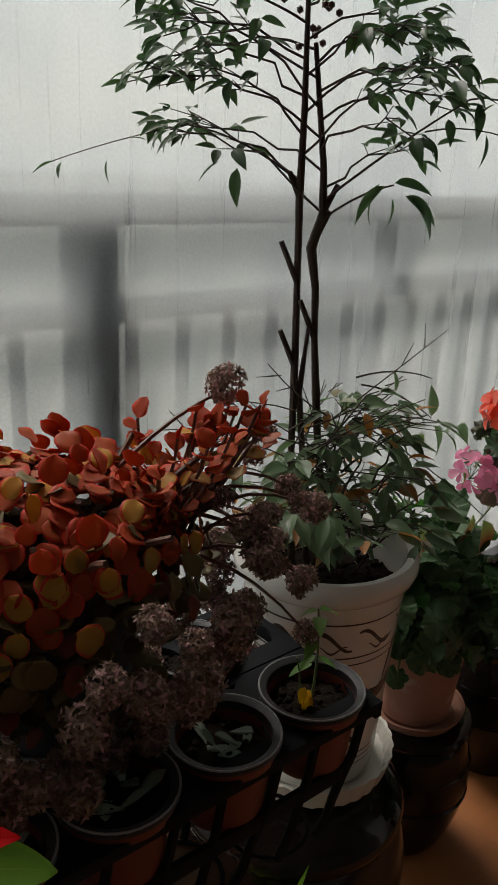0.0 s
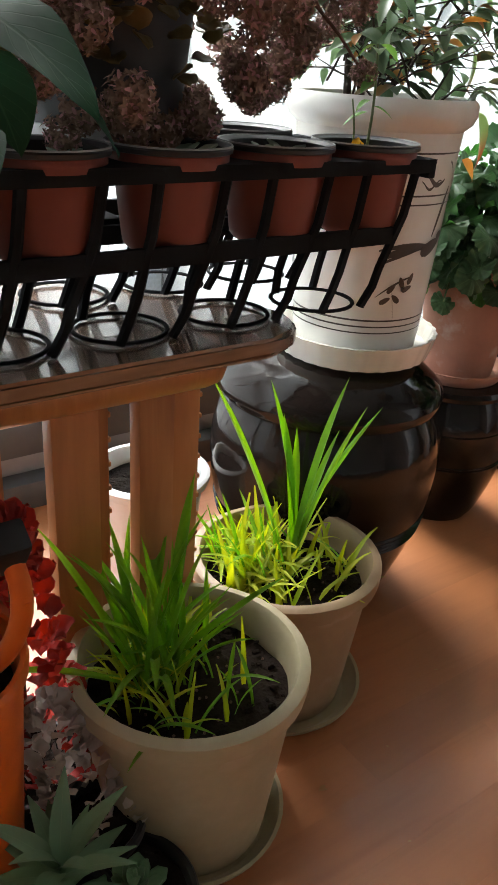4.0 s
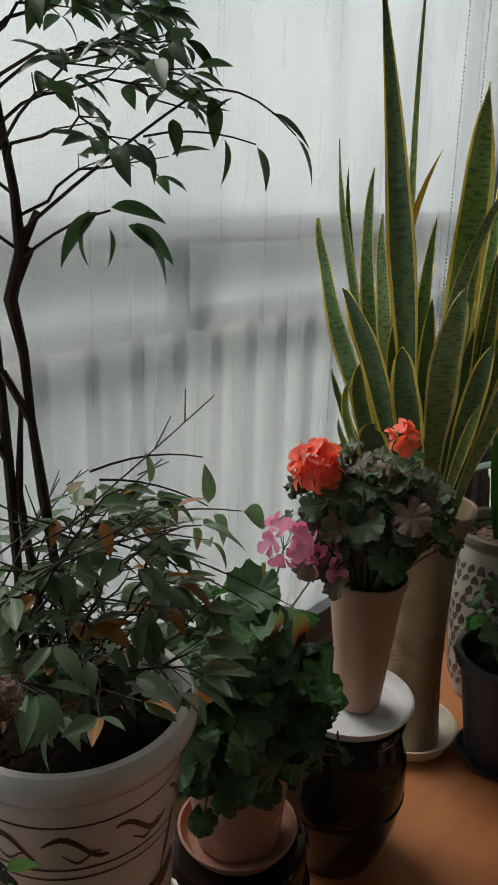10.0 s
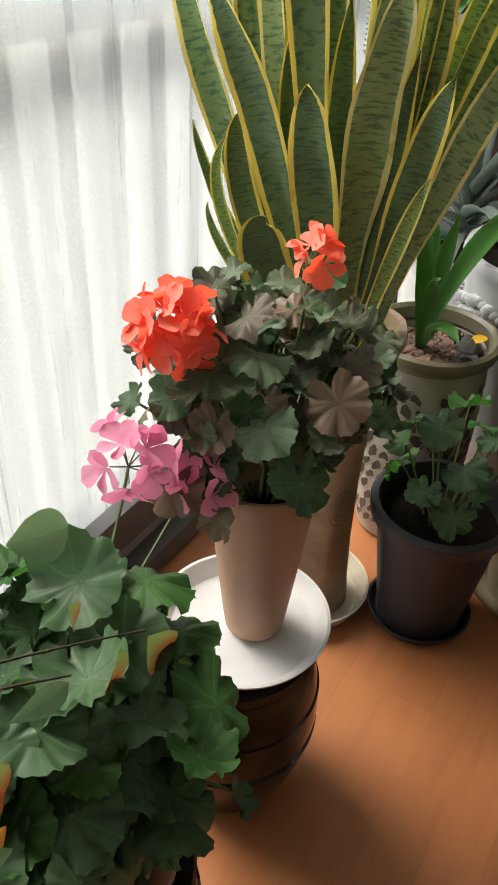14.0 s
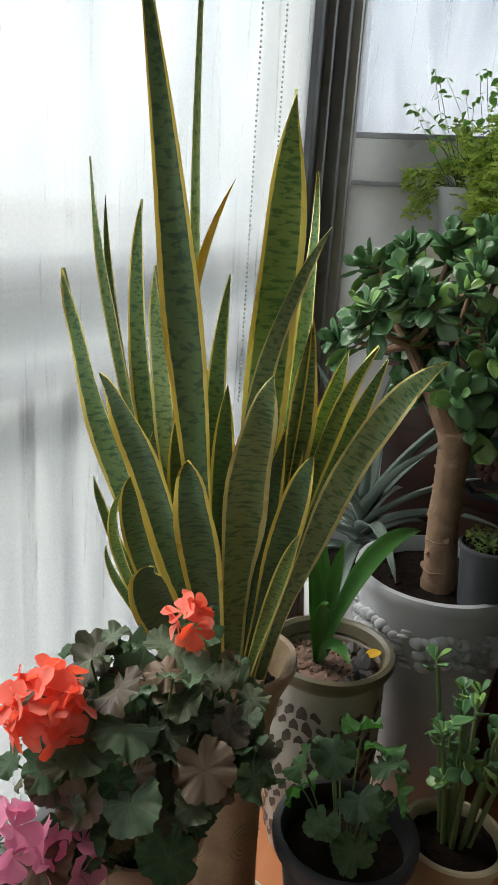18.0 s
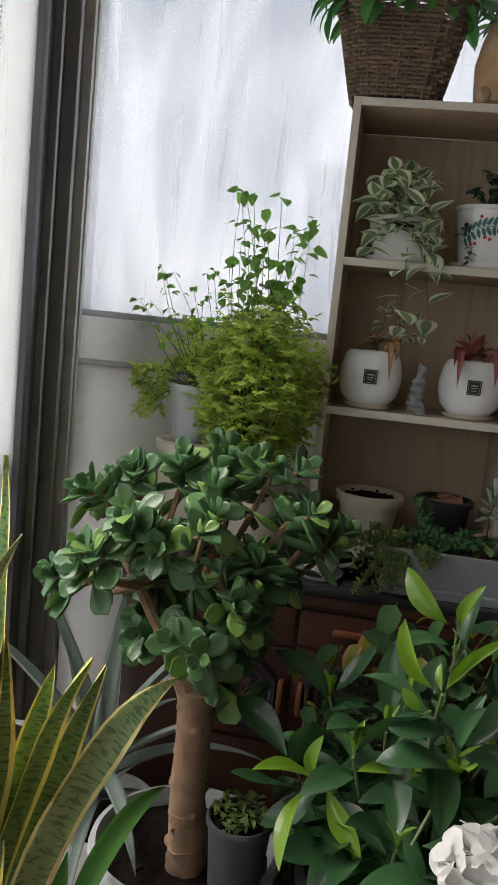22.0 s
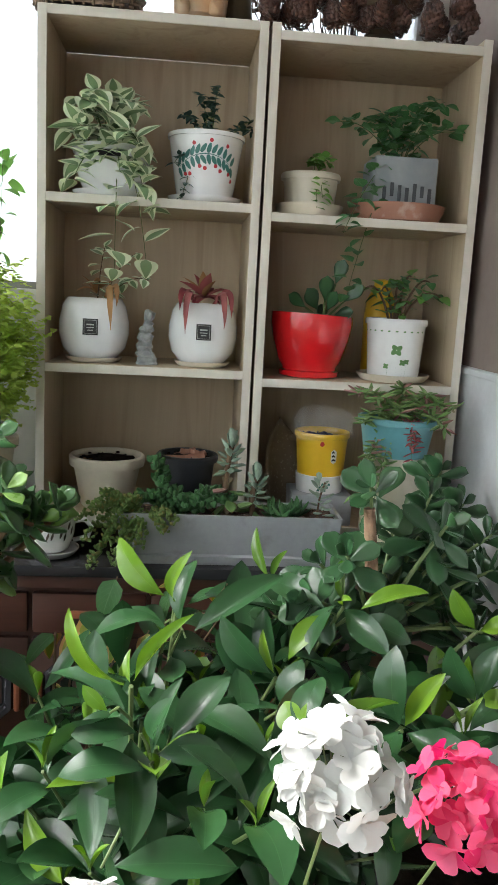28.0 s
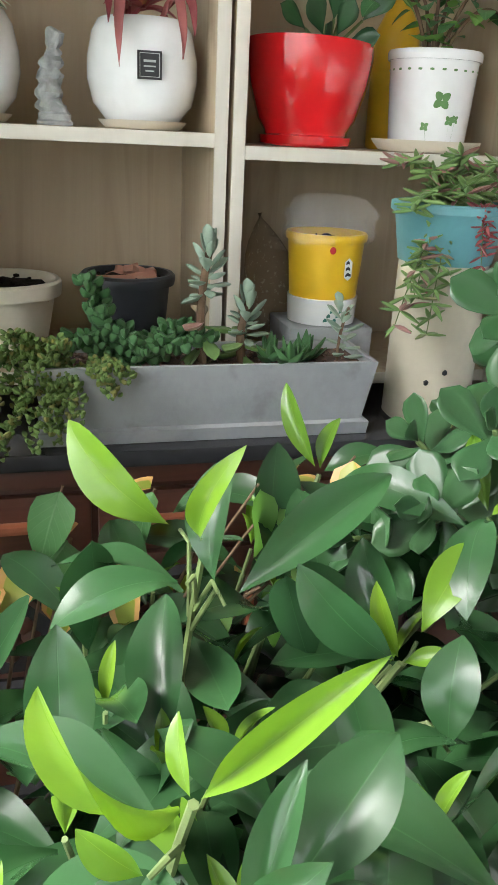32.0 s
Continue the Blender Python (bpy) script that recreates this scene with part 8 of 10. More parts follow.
# glossy shrub before the cabinet
SHB = thing("glossy_shrub", "evergreen shrub with long glossy leaves and lime new growth", "shrub", (2.10, 0.215, 0.46))
GS = [leaf_mesh("glossy_leaf", 0.108, 0.040, "ellipse", f, d, 14, 0.03, foot=0.010, twist=w) for f, d, w in ((0.42, 0.85, 0.2), (0.34, 1.3, -0.25), (0.55, 0.5, 0.1), (0.3, -0.35, 0.3))]
GSG, GSL, GSY = [[variant(q, mt) for q in GS] for mt in (L_GLOSSY, L_LIME, L_YELLOWING)]
rng = random.Random(29)
shoots_at = [(-0.13, 0.02, 0.56), (0.03, 0.06, 0.50), (0.01, -0.22, 0.47), (-0.30, -0.05, 0.38), (-0.20, -0.12, 0.44), (0.14, -0.10, 0.42), (0.05, -0.10, 0.46), (-0.05, -0.16, 0.52), (0.12, -0.36, 0.38), (-0.10, -0.30, 0.42),
             (-0.22, 0.12, 0.36), (-0.02, 0.16, 0.34), (-0.30, 0.06, 0.30), (-0.12, 0.20, 0.28), (-0.12, -0.02, 0.40), (-0.05, 0.05, 0.36), (-0.24, -0.18, 0.34), (0.0, -0.05, 0.34), (-0.16, 0.08, 0.44), (0.06, -0.2, 0.38), (-0.06, -0.25, 0.36), (-0.25, 0.0, 0.40), (0.08, 0.0, 0.42), (-0.18, -0.05, 0.52), (-0.02, -0.12, 0.42), (-0.33, -0.10, 0.42), (0.16, -0.26, 0.40),
             (-0.13, -0.31, 0.38), (-0.05, -0.38, 0.36), (-0.15, -0.22, 0.30), (0.0, -0.31, 0.28), (-0.13, -0.38, 0.26), (0.06, -0.42, 0.30), (-0.2, -0.28, 0.24), (0.03, -0.22, 0.26), (-0.17, -0.36, 0.42), (-0.2, -0.34, 0.34), (-0.1, -0.40, 0.44), (-0.28, 0.02, 0.22), (-0.34, -0.04, 0.28), (-0.2, 0.1, 0.2), (-0.1, 0.05, 0.22)]
sl = []
for i, e in enumerate(shoots_at):
    e = Vector((e[0], e[1], min(e[2], 0.37)))
    root = Vector((0.15 * e.x, 0.15 * e.y, 0.0))
    pts = arc(root, e, 0.02, 8, (1, 0.5, 0))
    sl.append((pts, taper(0.0042, 0.002, 9)))
    young = i in (21, 37)
    for a in (0, 140):
        leaf(SHB, GSL[2], None, scaled(turned(pts[-1], 70 * i + a, rng.uniform(66, 84), 0, 1.0), 0.30, rng.uniform(0.3, 0.5), 0.4), "bud")
    for k in range(11):
        f = 1 - 0.06 * k
        j = f * 8
        p = pts[int(j)].lerp(pts[min(8, int(j) + 1)], j - int(j))
        pool = GSL if young and (k < 3 or (k == 4 and i % 2)) else GSG
        s = rng.uniform(0.75, 1.1) * (0.75 if young and k < 2 else 1.0)
        leaf(SHB, rng.choice(pool), None, turned(p, 137.5 * k + 60 * i, (50 if k < 3 else 30) - 4 * k + rng.uniform(-18, 18), rng.uniform(-30, 30), 1.12 * s))


def shrub_leaf(base, tip, wide, pool, up):
    """A leaf of the shrub laid from base to tip, in the shrub's own frame."""
    me = rng.choice(pool[:3])
    m, ln = basis_to(base, tip, up)
    end = me.vertices[14 * 5 + 2].co
    k = ln / end.length
    leaf(SHB, me, None, m @ Matrix.Diagonal((wide / 0.040, k, k, 1)) @ Matrix.Rotation(-math.atan2(end.z, end.y), 4, "X"))


TO = Vector((2.10, 0.215, 0.46))


def high_shoot(node, leaves, below=10):
    """A shoot that reaches above the rest: leaves as (root, tip, width, young), then older leaves down its stem."""
    n0 = Vector(node) - TO
    pts = arc((0.12 * n0.x, 0.12 * n0.y, 0.0), n0, 0.03, 8, (0.3, 0.3, 0))
    sl.append((pts, taper(0.0048, 0.0026, 9)))
    for root, tip, wide, age in leaves:
        r0, t0 = Vector(root or node) - TO, Vector(tip) - TO
        if root and (r0 - n0).length > 0.012:
            sl.append(([n0.lerp(pts[5], min(1, (r0 - n0).length * 9)), n0.lerp(r0, 0.6) - Vector((0, 0, 0.006)), r0], [0.0022, 0.0018, 0.0014]))
        shrub_leaf(r0, t0, wide, GSL if age else GSG, (-0.4, 0.75, 0.8) if abs(t0.z - r0.z) < 0.05 else (-0.75, 0.75, 0.35))
    for k in range(below):
        j = 7.2 - 0.42 * k
        q = pts[int(j)].lerp(pts[min(8, int(j) + 1)], j - int(j))
        leaf(SHB, rng.choice(GSG), None, turned(q, 137.5 * k + 50, rng.uniform(-15, 25), rng.uniform(-30, 30), rng.uniform(0.85, 1.15)))


high_shoot((2.060, 0.197, 0.940), (((2.11, 0.205, 0.925), (2.156, 0.280, 0.995), 0.036, 1), (None, (2.022, 0.182, 1.024), 0.018, 1), ((2.045, 0.19, 0.91), (2.10, 0.174, 0.985), 0.032, 0), ((2.04, 0.212, 0.922), (2.018, 0.298, 0.913), 0.038, 0), ((2.045, 0.185, 0.900), (2.075, 0.061, 0.975), 0.038, 0)), 4)
high_shoot((1.850, 0.242, 0.935), ((None, (1.809, 0.183, 1.031), 0.016, 1), (None, (1.808, 0.300, 1.035), 0.036, 1), (None, (1.872, 0.245, 0.965), 0.012, 1), ((1.838, 0.262, 0.912), (1.843, 0.290, 0.939), 0.016, 1)), 2)
high_shoot((1.842, 0.215, 0.872), (((1.842, 0.203, 0.873), (1.873, 0.140, 0.935), 0.042, 0), ((1.835, 0.218, 0.867), (1.822, 0.145, 0.876), 0.036, 0), ((1.837, 0.230, 0.890), (1.837, 0.300, 0.888), 0.036, 0), ((1.829, 0.220, 0.852), (1.821, 0.310, 0.852), 0.040, 0), (None, (1.80, 0.20, 0.95), 0.024, 0), ((1.83, 0.22, 0.86), (1.86, 0.19, 0.94), 0.022, 0), ((1.776, 0.262, 0.785), (1.782, 0.131, 0.780), 0.044, 0)), 8)
high_shoot((2.005, 0.072, 0.868), ((None, (2.019, 0.090, 0.925), 0.016, 1), (None, (2.025, 0.143, 0.939), 0.040, 0), ((2.009, 0.060, 0.881), (2.043, 0.003, 0.934), 0.030, 1), (None, (1.985, 0.045, 0.885), 0.014, 1), (None, (2.06, 0.085, 0.935), 0.036, 0), ((1.95, 0.06, 0.84), (1.979, 0.046, 0.905), 0.036, 0)), 8)
high_shoot((2.073, -0.022, 0.935), ((None, (2.120, -0.026, 0.985), 0.020, 1), (None, (2.02, -0.02, 0.965), 0.012, 1), ((2.050, -0.031, 0.935), (2.045, -0.125, 0.968), 0.030, 1), (None, (1.994, 0.034, 0.905), 0.038, 0), (None, (1.986, -0.064, 0.908), 0.036, 0), ((2.057, -0.003, 0.933), (2.150, 0.065, 0.940), 0.036, 0), ((2.06, -0.03, 0.92), (2.02, -0.10, 0.91), 0.036, 0)), 8)
high_shoot((1.803, 0.067, 0.895), ((None, (1.813, 0.067, 0.938), 0.014, 1), (None, (1.851, 0.012, 0.936), 0.022, 0), (None, (1.868, -0.043, 0.909), 0.026, 1), (None, (1.855, 0.045, 0.945), 0.036, 0), ((1.81, 0.07, 0.90), (1.84, 0.085, 0.925), 0.030, 1), (None, (1.76, 0.10, 0.89), 0.036, 0)), 7)
high_shoot((1.892, -0.058, 0.863), ((None, (1.913, -0.048, 0.955), 0.040, 0), (None, (1.869, -0.092, 0.944), 0.024, 1), (None, (1.82, -0.12, 0.86), 0.038, 0), (None, (1.83, -0.02, 0.85), 0.038, 0)), 8)
high_shoot((1.980, -0.178, 0.849), ((None, (1.973, -0.158, 0.915), 0.018, 1), (None, (1.945, -0.215, 0.868), 0.026, 1), (None, (1.972, -0.133, 0.928), 0.038, 0), (None, (1.992, -0.204, 0.920), 0.036, 0)), 8)
high_shoot((2.074, -0.207, 0.903), ((None, (2.081, -0.170, 0.960), 0.028, 1), (None, (2.03, -0.25, 0.93), 0.030, 1)), 6)
high_shoot((2.235, 0.055, 0.905), ((None, (2.285, 0.077, 0.978), 0.022, 1), (None, (2.26, 0.03, 0.95), 0.020, 1), (None, (2.22, 0.00, 0.93), 0.030, 0)), 4)
high_shoot((1.935, 0.365, 0.745), ((None, (1.880, 0.461, 0.778), 0.028, 1), (None, (1.818, 0.407, 0.690), 0.034, 1), (None, (1.895, 0.375, 0.835), 0.024, 1), (None, (1.99, 0.262, 0.768), 0.036, 0), (None, (1.86, 0.31, 0.70), 0.030, 1), (None, (1.90, 0.40, 0.70), 0.032, 0)))
stems(SHB, sl, M_STEM, "stem", 6)
YLP = thing("yellowing_shrub", "shrub with browning yellow-edged leaves before the cabinet", "shrub", (2.26, 0.40, 0.28))
YO = [leaf_mesh("broad_leaf", 0.075, 0.042, "ovate", 0.2, 0.7, 7, 0.03, foot=0.006)]
YO = [variant(YO[0], L_YELLOWING), variant(YO[0], L_IVY)]
yl = []
for e in ((-0.07, -0.03, 0.56), (-0.03, -0.12, 0.58), (0.02, -0.2, 0.60), (0.05, -0.28, 0.58), (-0.02, 0.02, 0.5), (0.0, -0.35, 0.6)):
    pts = arc((0, 0, 0), e, 0.02, 6, (1, 0, 0))
    yl.append((pts, taper(0.004, 0.0018, 7)))
    for k in range(9):
        leaf(YLP, YO[0 if k % 3 == 0 else 1], None, turned(pts[max(2, 6 - k // 2)], 100 * k + rng.uniform(0, 60), rng.uniform(-50, 20), rng.uniform(-25, 25), rng.uniform(0.6, 1.05)))
YO.append(variant(YO[0], L_TALL))
for at, kind, s in (((2.2, 0.31, 0.867), 0, 0.85), ((2.19, 0.335, 0.85), 0, 0.8), ((2.2, 0.262, 0.86), 0, 0.9), ((2.19, 0.236, 0.845), 0, 0.75), ((2.21, 0.285, 0.92), 1, 0.9), ((2.2, 0.107, 0.90), 2, 1.0), ((2.19, 0.125, 0.92), 2, 0.8), ((2.2, 0.115, 0.813), 2, 0.8), ((2.2, 0.148, 0.805), 2, 0.7), ((2.2, 0.06, 0.86), 2, 0.85), ((2.2, 0.085, 0.84), 1, 0.8), ((2.215, 0.03, 0.93), 0, 0.9)):
    p = Vector(at) - Vector((2.26, 0.40, 0.28))
    yl.append((arc((p.x * 0.5, p.y * 0.6, 0.40), p, 0.012, 5), taper(0.002, 0.0012, 6)))
    leaf(YLP, YO[kind], None, turned(p, rng.uniform(130, 250), rng.uniform(-65, -25), rng.uniform(-35, 35), s))
stems(YLP, yl, M_TWIG, "stem", 6)

JD2 = thing("jade_tree", "young jade tree with broad leaves beside the wall", "jade tree", (2.12, -0.135, 0.50))
JB = [leaf_mesh("broad_jade_leaf", 0.066, 0.044, "obovate", f, d, 7, thick=0.006) for f, d in ((0.15, 0.1), (0.25, -0.2))]
for q in JB:
    q.materials.append(L_JADE_DEEP)
stems(JD2, [([(0.01, 0.0, 0), (0.02, 0.03, 0.2), (0.03, 0.05, 0.38), (0.03, 0.07, 0.55)], [0.013, 0.012, 0.011, 0.008])], M_BARK, "trunk", 10)
tw2 = []
for i, e in enumerate(((0.03, 0.07, 0.58), (0.08, 0.02, 0.50), (-0.03, 0.11, 0.50), (0.05, 0.13, 0.46), (0.12, -0.04, 0.50), (0.18, -0.10, 0.47), (0.24, -0.13, 0.44), (0.14, 0.05, 0.44), (0.2, -0.02, 0.42), (0.28, -0.09, 0.40), (0.04, 0.0, 0.42), (0.1, -0.1, 0.40), (0.2, -0.14, 0.38), (0.06, -0.06, 0.48), (-0.04, 0.16, 0.44), (0.0, 0.2, 0.40), (0.1, 0.1, 0.36), (0.16, -0.06, 0.54), (0.22, -0.08, 0.50), (0.02, -0.04, 0.53), (0.1, -0.15, 0.44), (0.15, -0.16, 0.48), (0.26, -0.15, 0.50), (0.3, -0.12, 0.55), (0.12, -0.16, 0.34), (0.22, -0.16, 0.34), (0.3, -0.15, 0.42), (0.05, -0.12, 0.36), (-0.02, 0.06, 0.40))):
    tw2.append((arc((0.03, 0.05, 0.36), e, 0.01, 4), taper(0.0045, 0.0025, 5)))
    for m in jade_leaves(e, Vector((e[0] - 0.08, e[1] - 0.02, 0.10)) + Vector((rng.uniform(-0.06, 0.02), rng.uniform(-0.05, 0.05), 0)), 12, rng, 0.84):
        leaf(JD2, rng.choice(JB), None, m)
stem_batch(JD2, tw2, M_STEM, "twig", 6)

# feathery fern, trailing herb and the tall lime plant
many = Many()
frond = leaf_mesh("frond_leaflet", 0.013, 0.011, "ovate", 0.3, 0.3, 3)
FRN = thing("feathery_fern", "dense mound of feathery yellow-green fern", "fern", (2.60, 0.60, 1.03))
fl = []
for i in range(1000):
    d = way(rng.uniform(0, 360), math.degrees(math.asin(rng.uniform(-0.9, 1))))
    p = Vector((0.12 * d.x - 0.03, 0.125 * d.y, 0.165 * d.z + 0.20)) * rng.uniform(0.7, 1.03)
    if i < 36:
        fl.append((arc((0, 0, 0), p, 0.02, 4), taper(0.0012, 0.0006, 5)))
    a, slope = rng.uniform(0, 360), rng.uniform(-50, 45)
    for k in range(11):
        q = p + way(a, slope, 0.004 * k)
        many.add(frond, turned(q, a + (70 if k % 2 else -70) + rng.uniform(-15, 15), rng.uniform(-25, 30), rng.uniform(-30, 30), rng.uniform(0.7, 1.3)))
tagged(part("fronds", many.mesh("fronds"), L_FERN, FRN), kind="stuff")
stem_batch(FRN, fl, M_TWIG, "stalk")
TGL = leaf_mesh("round_lime_leaf", 0.022, 0.018, "ovate", 0.15, 0.5, 6, foot=0.006)
TGL.materials.append(L_TALL)
TAL = thing("lime_climber", "tall airy plant with round lime-green leaves", "plant", (2.62, 0.59, 1.05))
tl = []
for i in range(34):
    e = Vector((rng.uniform(-0.09, 0.03), rng.uniform(-0.07, 0.10), rng.uniform(0.36, 0.57)))
    big = 1.15
    if i % 3 == 0:
        e, big = Vector((rng.uniform(-0.08, 0.0), rng.uniform(0.10, 0.29), rng.uniform(0.30, 0.41))), 0.8
    elif e.y < 0.02:
        big = 1.5
    pts = arc((0.2 * e.x, 0.2 * e.y, 0), e, rng.uniform(-0.05, 0.05), 9, (0.5, 1, 0))
    tl.append((pts, taper(0.0014, 0.0006, 10)))
    for k in range(8):
        leaf(TAL, TGL, None, turned(pts[9 - k // 2], 150 * k + rng.uniform(-40, 40), rng.uniform(-60, 20), rng.uniform(-35, 35), big * rng.uniform(0.6, 1.25)))
stem_batch(TAL, tl, M_STEM, "stem")
HRB = thing("trailing_herb", "trailing herb with small yellow-green leaves in a grey pot", "herb", (2.62, 0.752, 1.195))
many = Many()
hl = []
for i in range(46):
    c, q = ((Vector((-0.03, 0.085, -0.015)), 0.055) if i % 5 < 2 else (Vector((-0.01, 0.005, 0.085)), 0.062))
    d = way(rng.uniform(0, 360), rng.uniform(-60, 80), q * rng.uniform(0.4, 1.0))
    e = c + Vector((d.x, d.y, d.z * 1.1))
    hl.append((arc((0, 0, -0.01), e, 0.02, 5), taper(0.0012, 0.0006, 6)))
    for k in range(24):
        many.add(tiny, turned(e + way(rng.uniform(0, 360), rng.uniform(-60, 60), rng.uniform(0.002, 0.02)), rng.uniform(0, 360), rng.uniform(-40, 40), 0, rng.uniform(0.9, 1.6)))
stem_batch(HRB, hl, M_STEM, "stem")
tagged(part("foliage", many.mesh("foliage"), L_FERN, HRB), kind="stuff")

# ---- shelf plants ----
VL = [leaf_mesh("variegated_leaf", 0.045, 0.032, "lance", 0.15, d, 6, foot=0.002) for d in (0.3, 1.0)]
for q in VL:
    q.materials.append(L_VARIEGATED)


def vines(name, label, category, at, ends, pool, every, sizes, seed, mat=None, sag=0.02, r=0.0012):
    """Trailing or upright stems with paired leaves."""
    rr = random.Random(seed)
    t = thing(name, label, category, at)
    ln = []
    for e in ends:
        pts = arc((0.15 * e[0], 0.15 * e[1], 0), e, sag, 12)
        ln.append((pts, taper(r, r * 0.5, 13)))
        k = 0
        for i in range(1, 13):
            for s in range(every):
                k += 1
                leaf(t, rr.choice(pool), None, turned(pts[i], 150 * k + rr.uniform(-40, 40), rr.uniform(-30, 45), rr.uniform(-20, 20), rr.uniform(*sizes)))
    stem_batch(t, ln, mat or M_STEM, "stem")
    return t


vines("variegated_plant", "bushy variegated plant with cream-edged leaves", "plant", (2.665, 0.345, S2 + 0.07), [(-0.07, 0.07, 0.03), (-0.05, 0.03, 0.11), (-0.06, -0.03, 0.09), (-0.08, -0.05, 0.02), (-0.09, 0.06, -0.05), (-0.09, -0.02, -0.03), (0.0, 0.0, 0.12), (-0.07, 0.05, 0.09), (-0.085, -0.06, -0.05)], VL, 2, (0.75, 1.35), 41, sag=0.03)
vines("trailing_variegated_vine", "loose vine with pale rounded leaves trailing down", "vine", (2.645, 0.335, S2 + 0.06), [(-0.075, -0.005, -0.19), (-0.06, -0.06, -0.17)], [variant(q, L_VARIEGATED) for q in VL], 1, (1.0, 1.5), 42, sag=0.05)
DL = [leaf_mesh("dusky_leaf", 0.016, 0.010, "ovate", 0.2, 0.4, 5)]
DL[0].materials.append(L_DUSK)
vines("dusky_creeper", "blue-green small-leaved creeper spilling over its pot", "creeper", (2.675, 0.165, S2 + 0.095), [(-0.01, 0.02, 0.10), (0.0, -0.01, 0.12), (-0.02, 0.05, 0.06), (-0.055, 0.065, -0.03), (-0.06, 0.05, -0.09), (-0.02, -0.08, 0.04), (-0.03, -0.10, 0.06), (0.0, 0.0, 0.09)], DL, 3, (0.7, 1.3), 43, sag=0.02)
WL = [leaf_mesh("wine_leaf", 0.05, 0.017, "lance", 0.4, d, 7) for d in (0.5, 1.4)]
for q in WL:
    q.materials.append(L_WINE)
WI = [variant(q, L_WITHER) for q in WL]
for key, y, n, pool in (("a", 0.372, 9, WI), ("b", 0.165, 18, WL)):
    t = thing("bromeliad", "wine-red bromeliad with a few withered leaves" if key == "b" else "withering plant with brown hanging leaves", "plant", (2.675, y, S1 + 0.105))
    for k in range(n):
        leaf(t, (pool if k % 6 else WI)[k % 2], None, turned((0, 0, 0.026), 137 * k, rng.uniform(18, 72), rng.uniform(-25, 25), rng.uniform(0.9, 1.5 if key == "b" else 1.1)))
    for k, y1 in enumerate((0.030, -0.034) if key == "b" else (-0.030,)):
        sword_leaf(t, (-0.015, 0.6 * y1, 0.012), (-0.058, y1, 0.034), (-0.076, 1.15 * y1, -0.040 + 0.012 * k), 0.013, L_WITHER if key == "a" else L_WINE, Vector((-1, 0, 0.5)), 0.5 - k, 0.12)
        sword_leaf(t, (-0.010, 0.5 * y1, 0.012), (-0.050, 1.3 * y1, 0.040), (-0.078, 1.5 * y1, 0.004 - 0.01 * k), 0.012, L_WITHER if key == "a" else L_WINE, Vector((-1, 0, 0.6)), k - 0.5, 0.12)
vines("bare_vine", "thin bare vine with small leaves arching over a pot", "vine", (2.665, 0.372, S1 + 0.11), [(-0.03, -0.02, 0.11), (-0.02, -0.08, 0.10), (-0.01, -0.10, 0.05)], [variant(VL[0], L_VARIEGATED)], 1, (0.4, 0.8), 44, M_TWIG)
IV = [leaf_mesh("ivy_leaf", 0.024, 0.021, "ovate", 0.2, 0.4, 5, foot=0.006)]
IV[0].materials.append(L_IVY)
vines("ivy", "ivy trailing down from the upper shelf", "ivy", (2.675, -0.20, S2 + 0.108), [(-0.05, 0.13, 0.05), (-0.085, 0.115, -0.15), (-0.085, 0.10, -0.26), (-0.03, 0.06, 0.06), (0.0, -0.02, 0.09), (-0.02, -0.07, 0.10), (-0.04, 0.03, 0.05), (0.0, 0.04, 0.08), (-0.02, -0.10, 0.05), (-0.05, -0.05, 0.10)], IV, 2, (0.8, 1.35), 45)
vines("pale_creeper", "pale green creeper hanging from a small ivory pot", "creeper", (2.67, -0.035, S2 + 0.06), [(-0.06, -0.01, -0.04), (-0.065, 0.0, -0.06), (-0.05, -0.02, 0.02), (-0.02, 0.0, 0.03)], [variant(IV[0], L_TALL)], 2, (0.5, 0.9), 46)
t = thing("rubber_seedling", "broad-leaved dark green plant in a red pot", "plant", (2.675, -0.052, S1 + 0.088))
RUB = variant(JB[0], L_JADE_DEEP)
for y, z, s in ((-0.042, 0.085, 0.75), (-0.018, 0.050, 0.8), (-0.070, 0.046, 0.75), (0.004, 0.028, 0.85), (-0.010, 0.008, 0.7), (-0.050, 0.006, 0.75), (0.035, 0.028, 0.7), (-0.030, 0.030, 0.7)):
    hub, c = Vector((0, -0.02, 0.012)), Vector((-0.028, y, z + 0.02))
    d = (c - hub).normalized()
    m, ln = basis_to(c - d * 0.022, c + d * 0.03, (-1, 0.2, 0.5))
    leaf(t, RUB, None, m @ Matrix.Scale(s, 4))
    part("stem", tube([(0, -0.02, -0.005), hub, c - d * 0.022], [0.003, 0.0028, 0.002], 6), M_STEM, t)
vines("little_tree", "small ivy tree with a woody stem in a white pot", "plant", (2.67, -0.215, S1 + 0.105), [(-0.02, 0.07, 0.06), (0.0, 0.0, 0.08), (-0.02, -0.06, 0.08), (0.0, 0.03, 0.06), (-0.01, -0.09, 0.05), (0.01, -0.03, 0.09)], [variant(IV[0], L_IVY), variant(IV[0], L_TALL)], 1, (0.75, 1.2), 48, M_TWIG, 0.03, 0.003)
RB = leaf_mesh("bean_leaf", 0.020, 0.005, "lance", 0.1, 0.3, 5, thick=0.003)
RB.materials.append(L_BEAN)
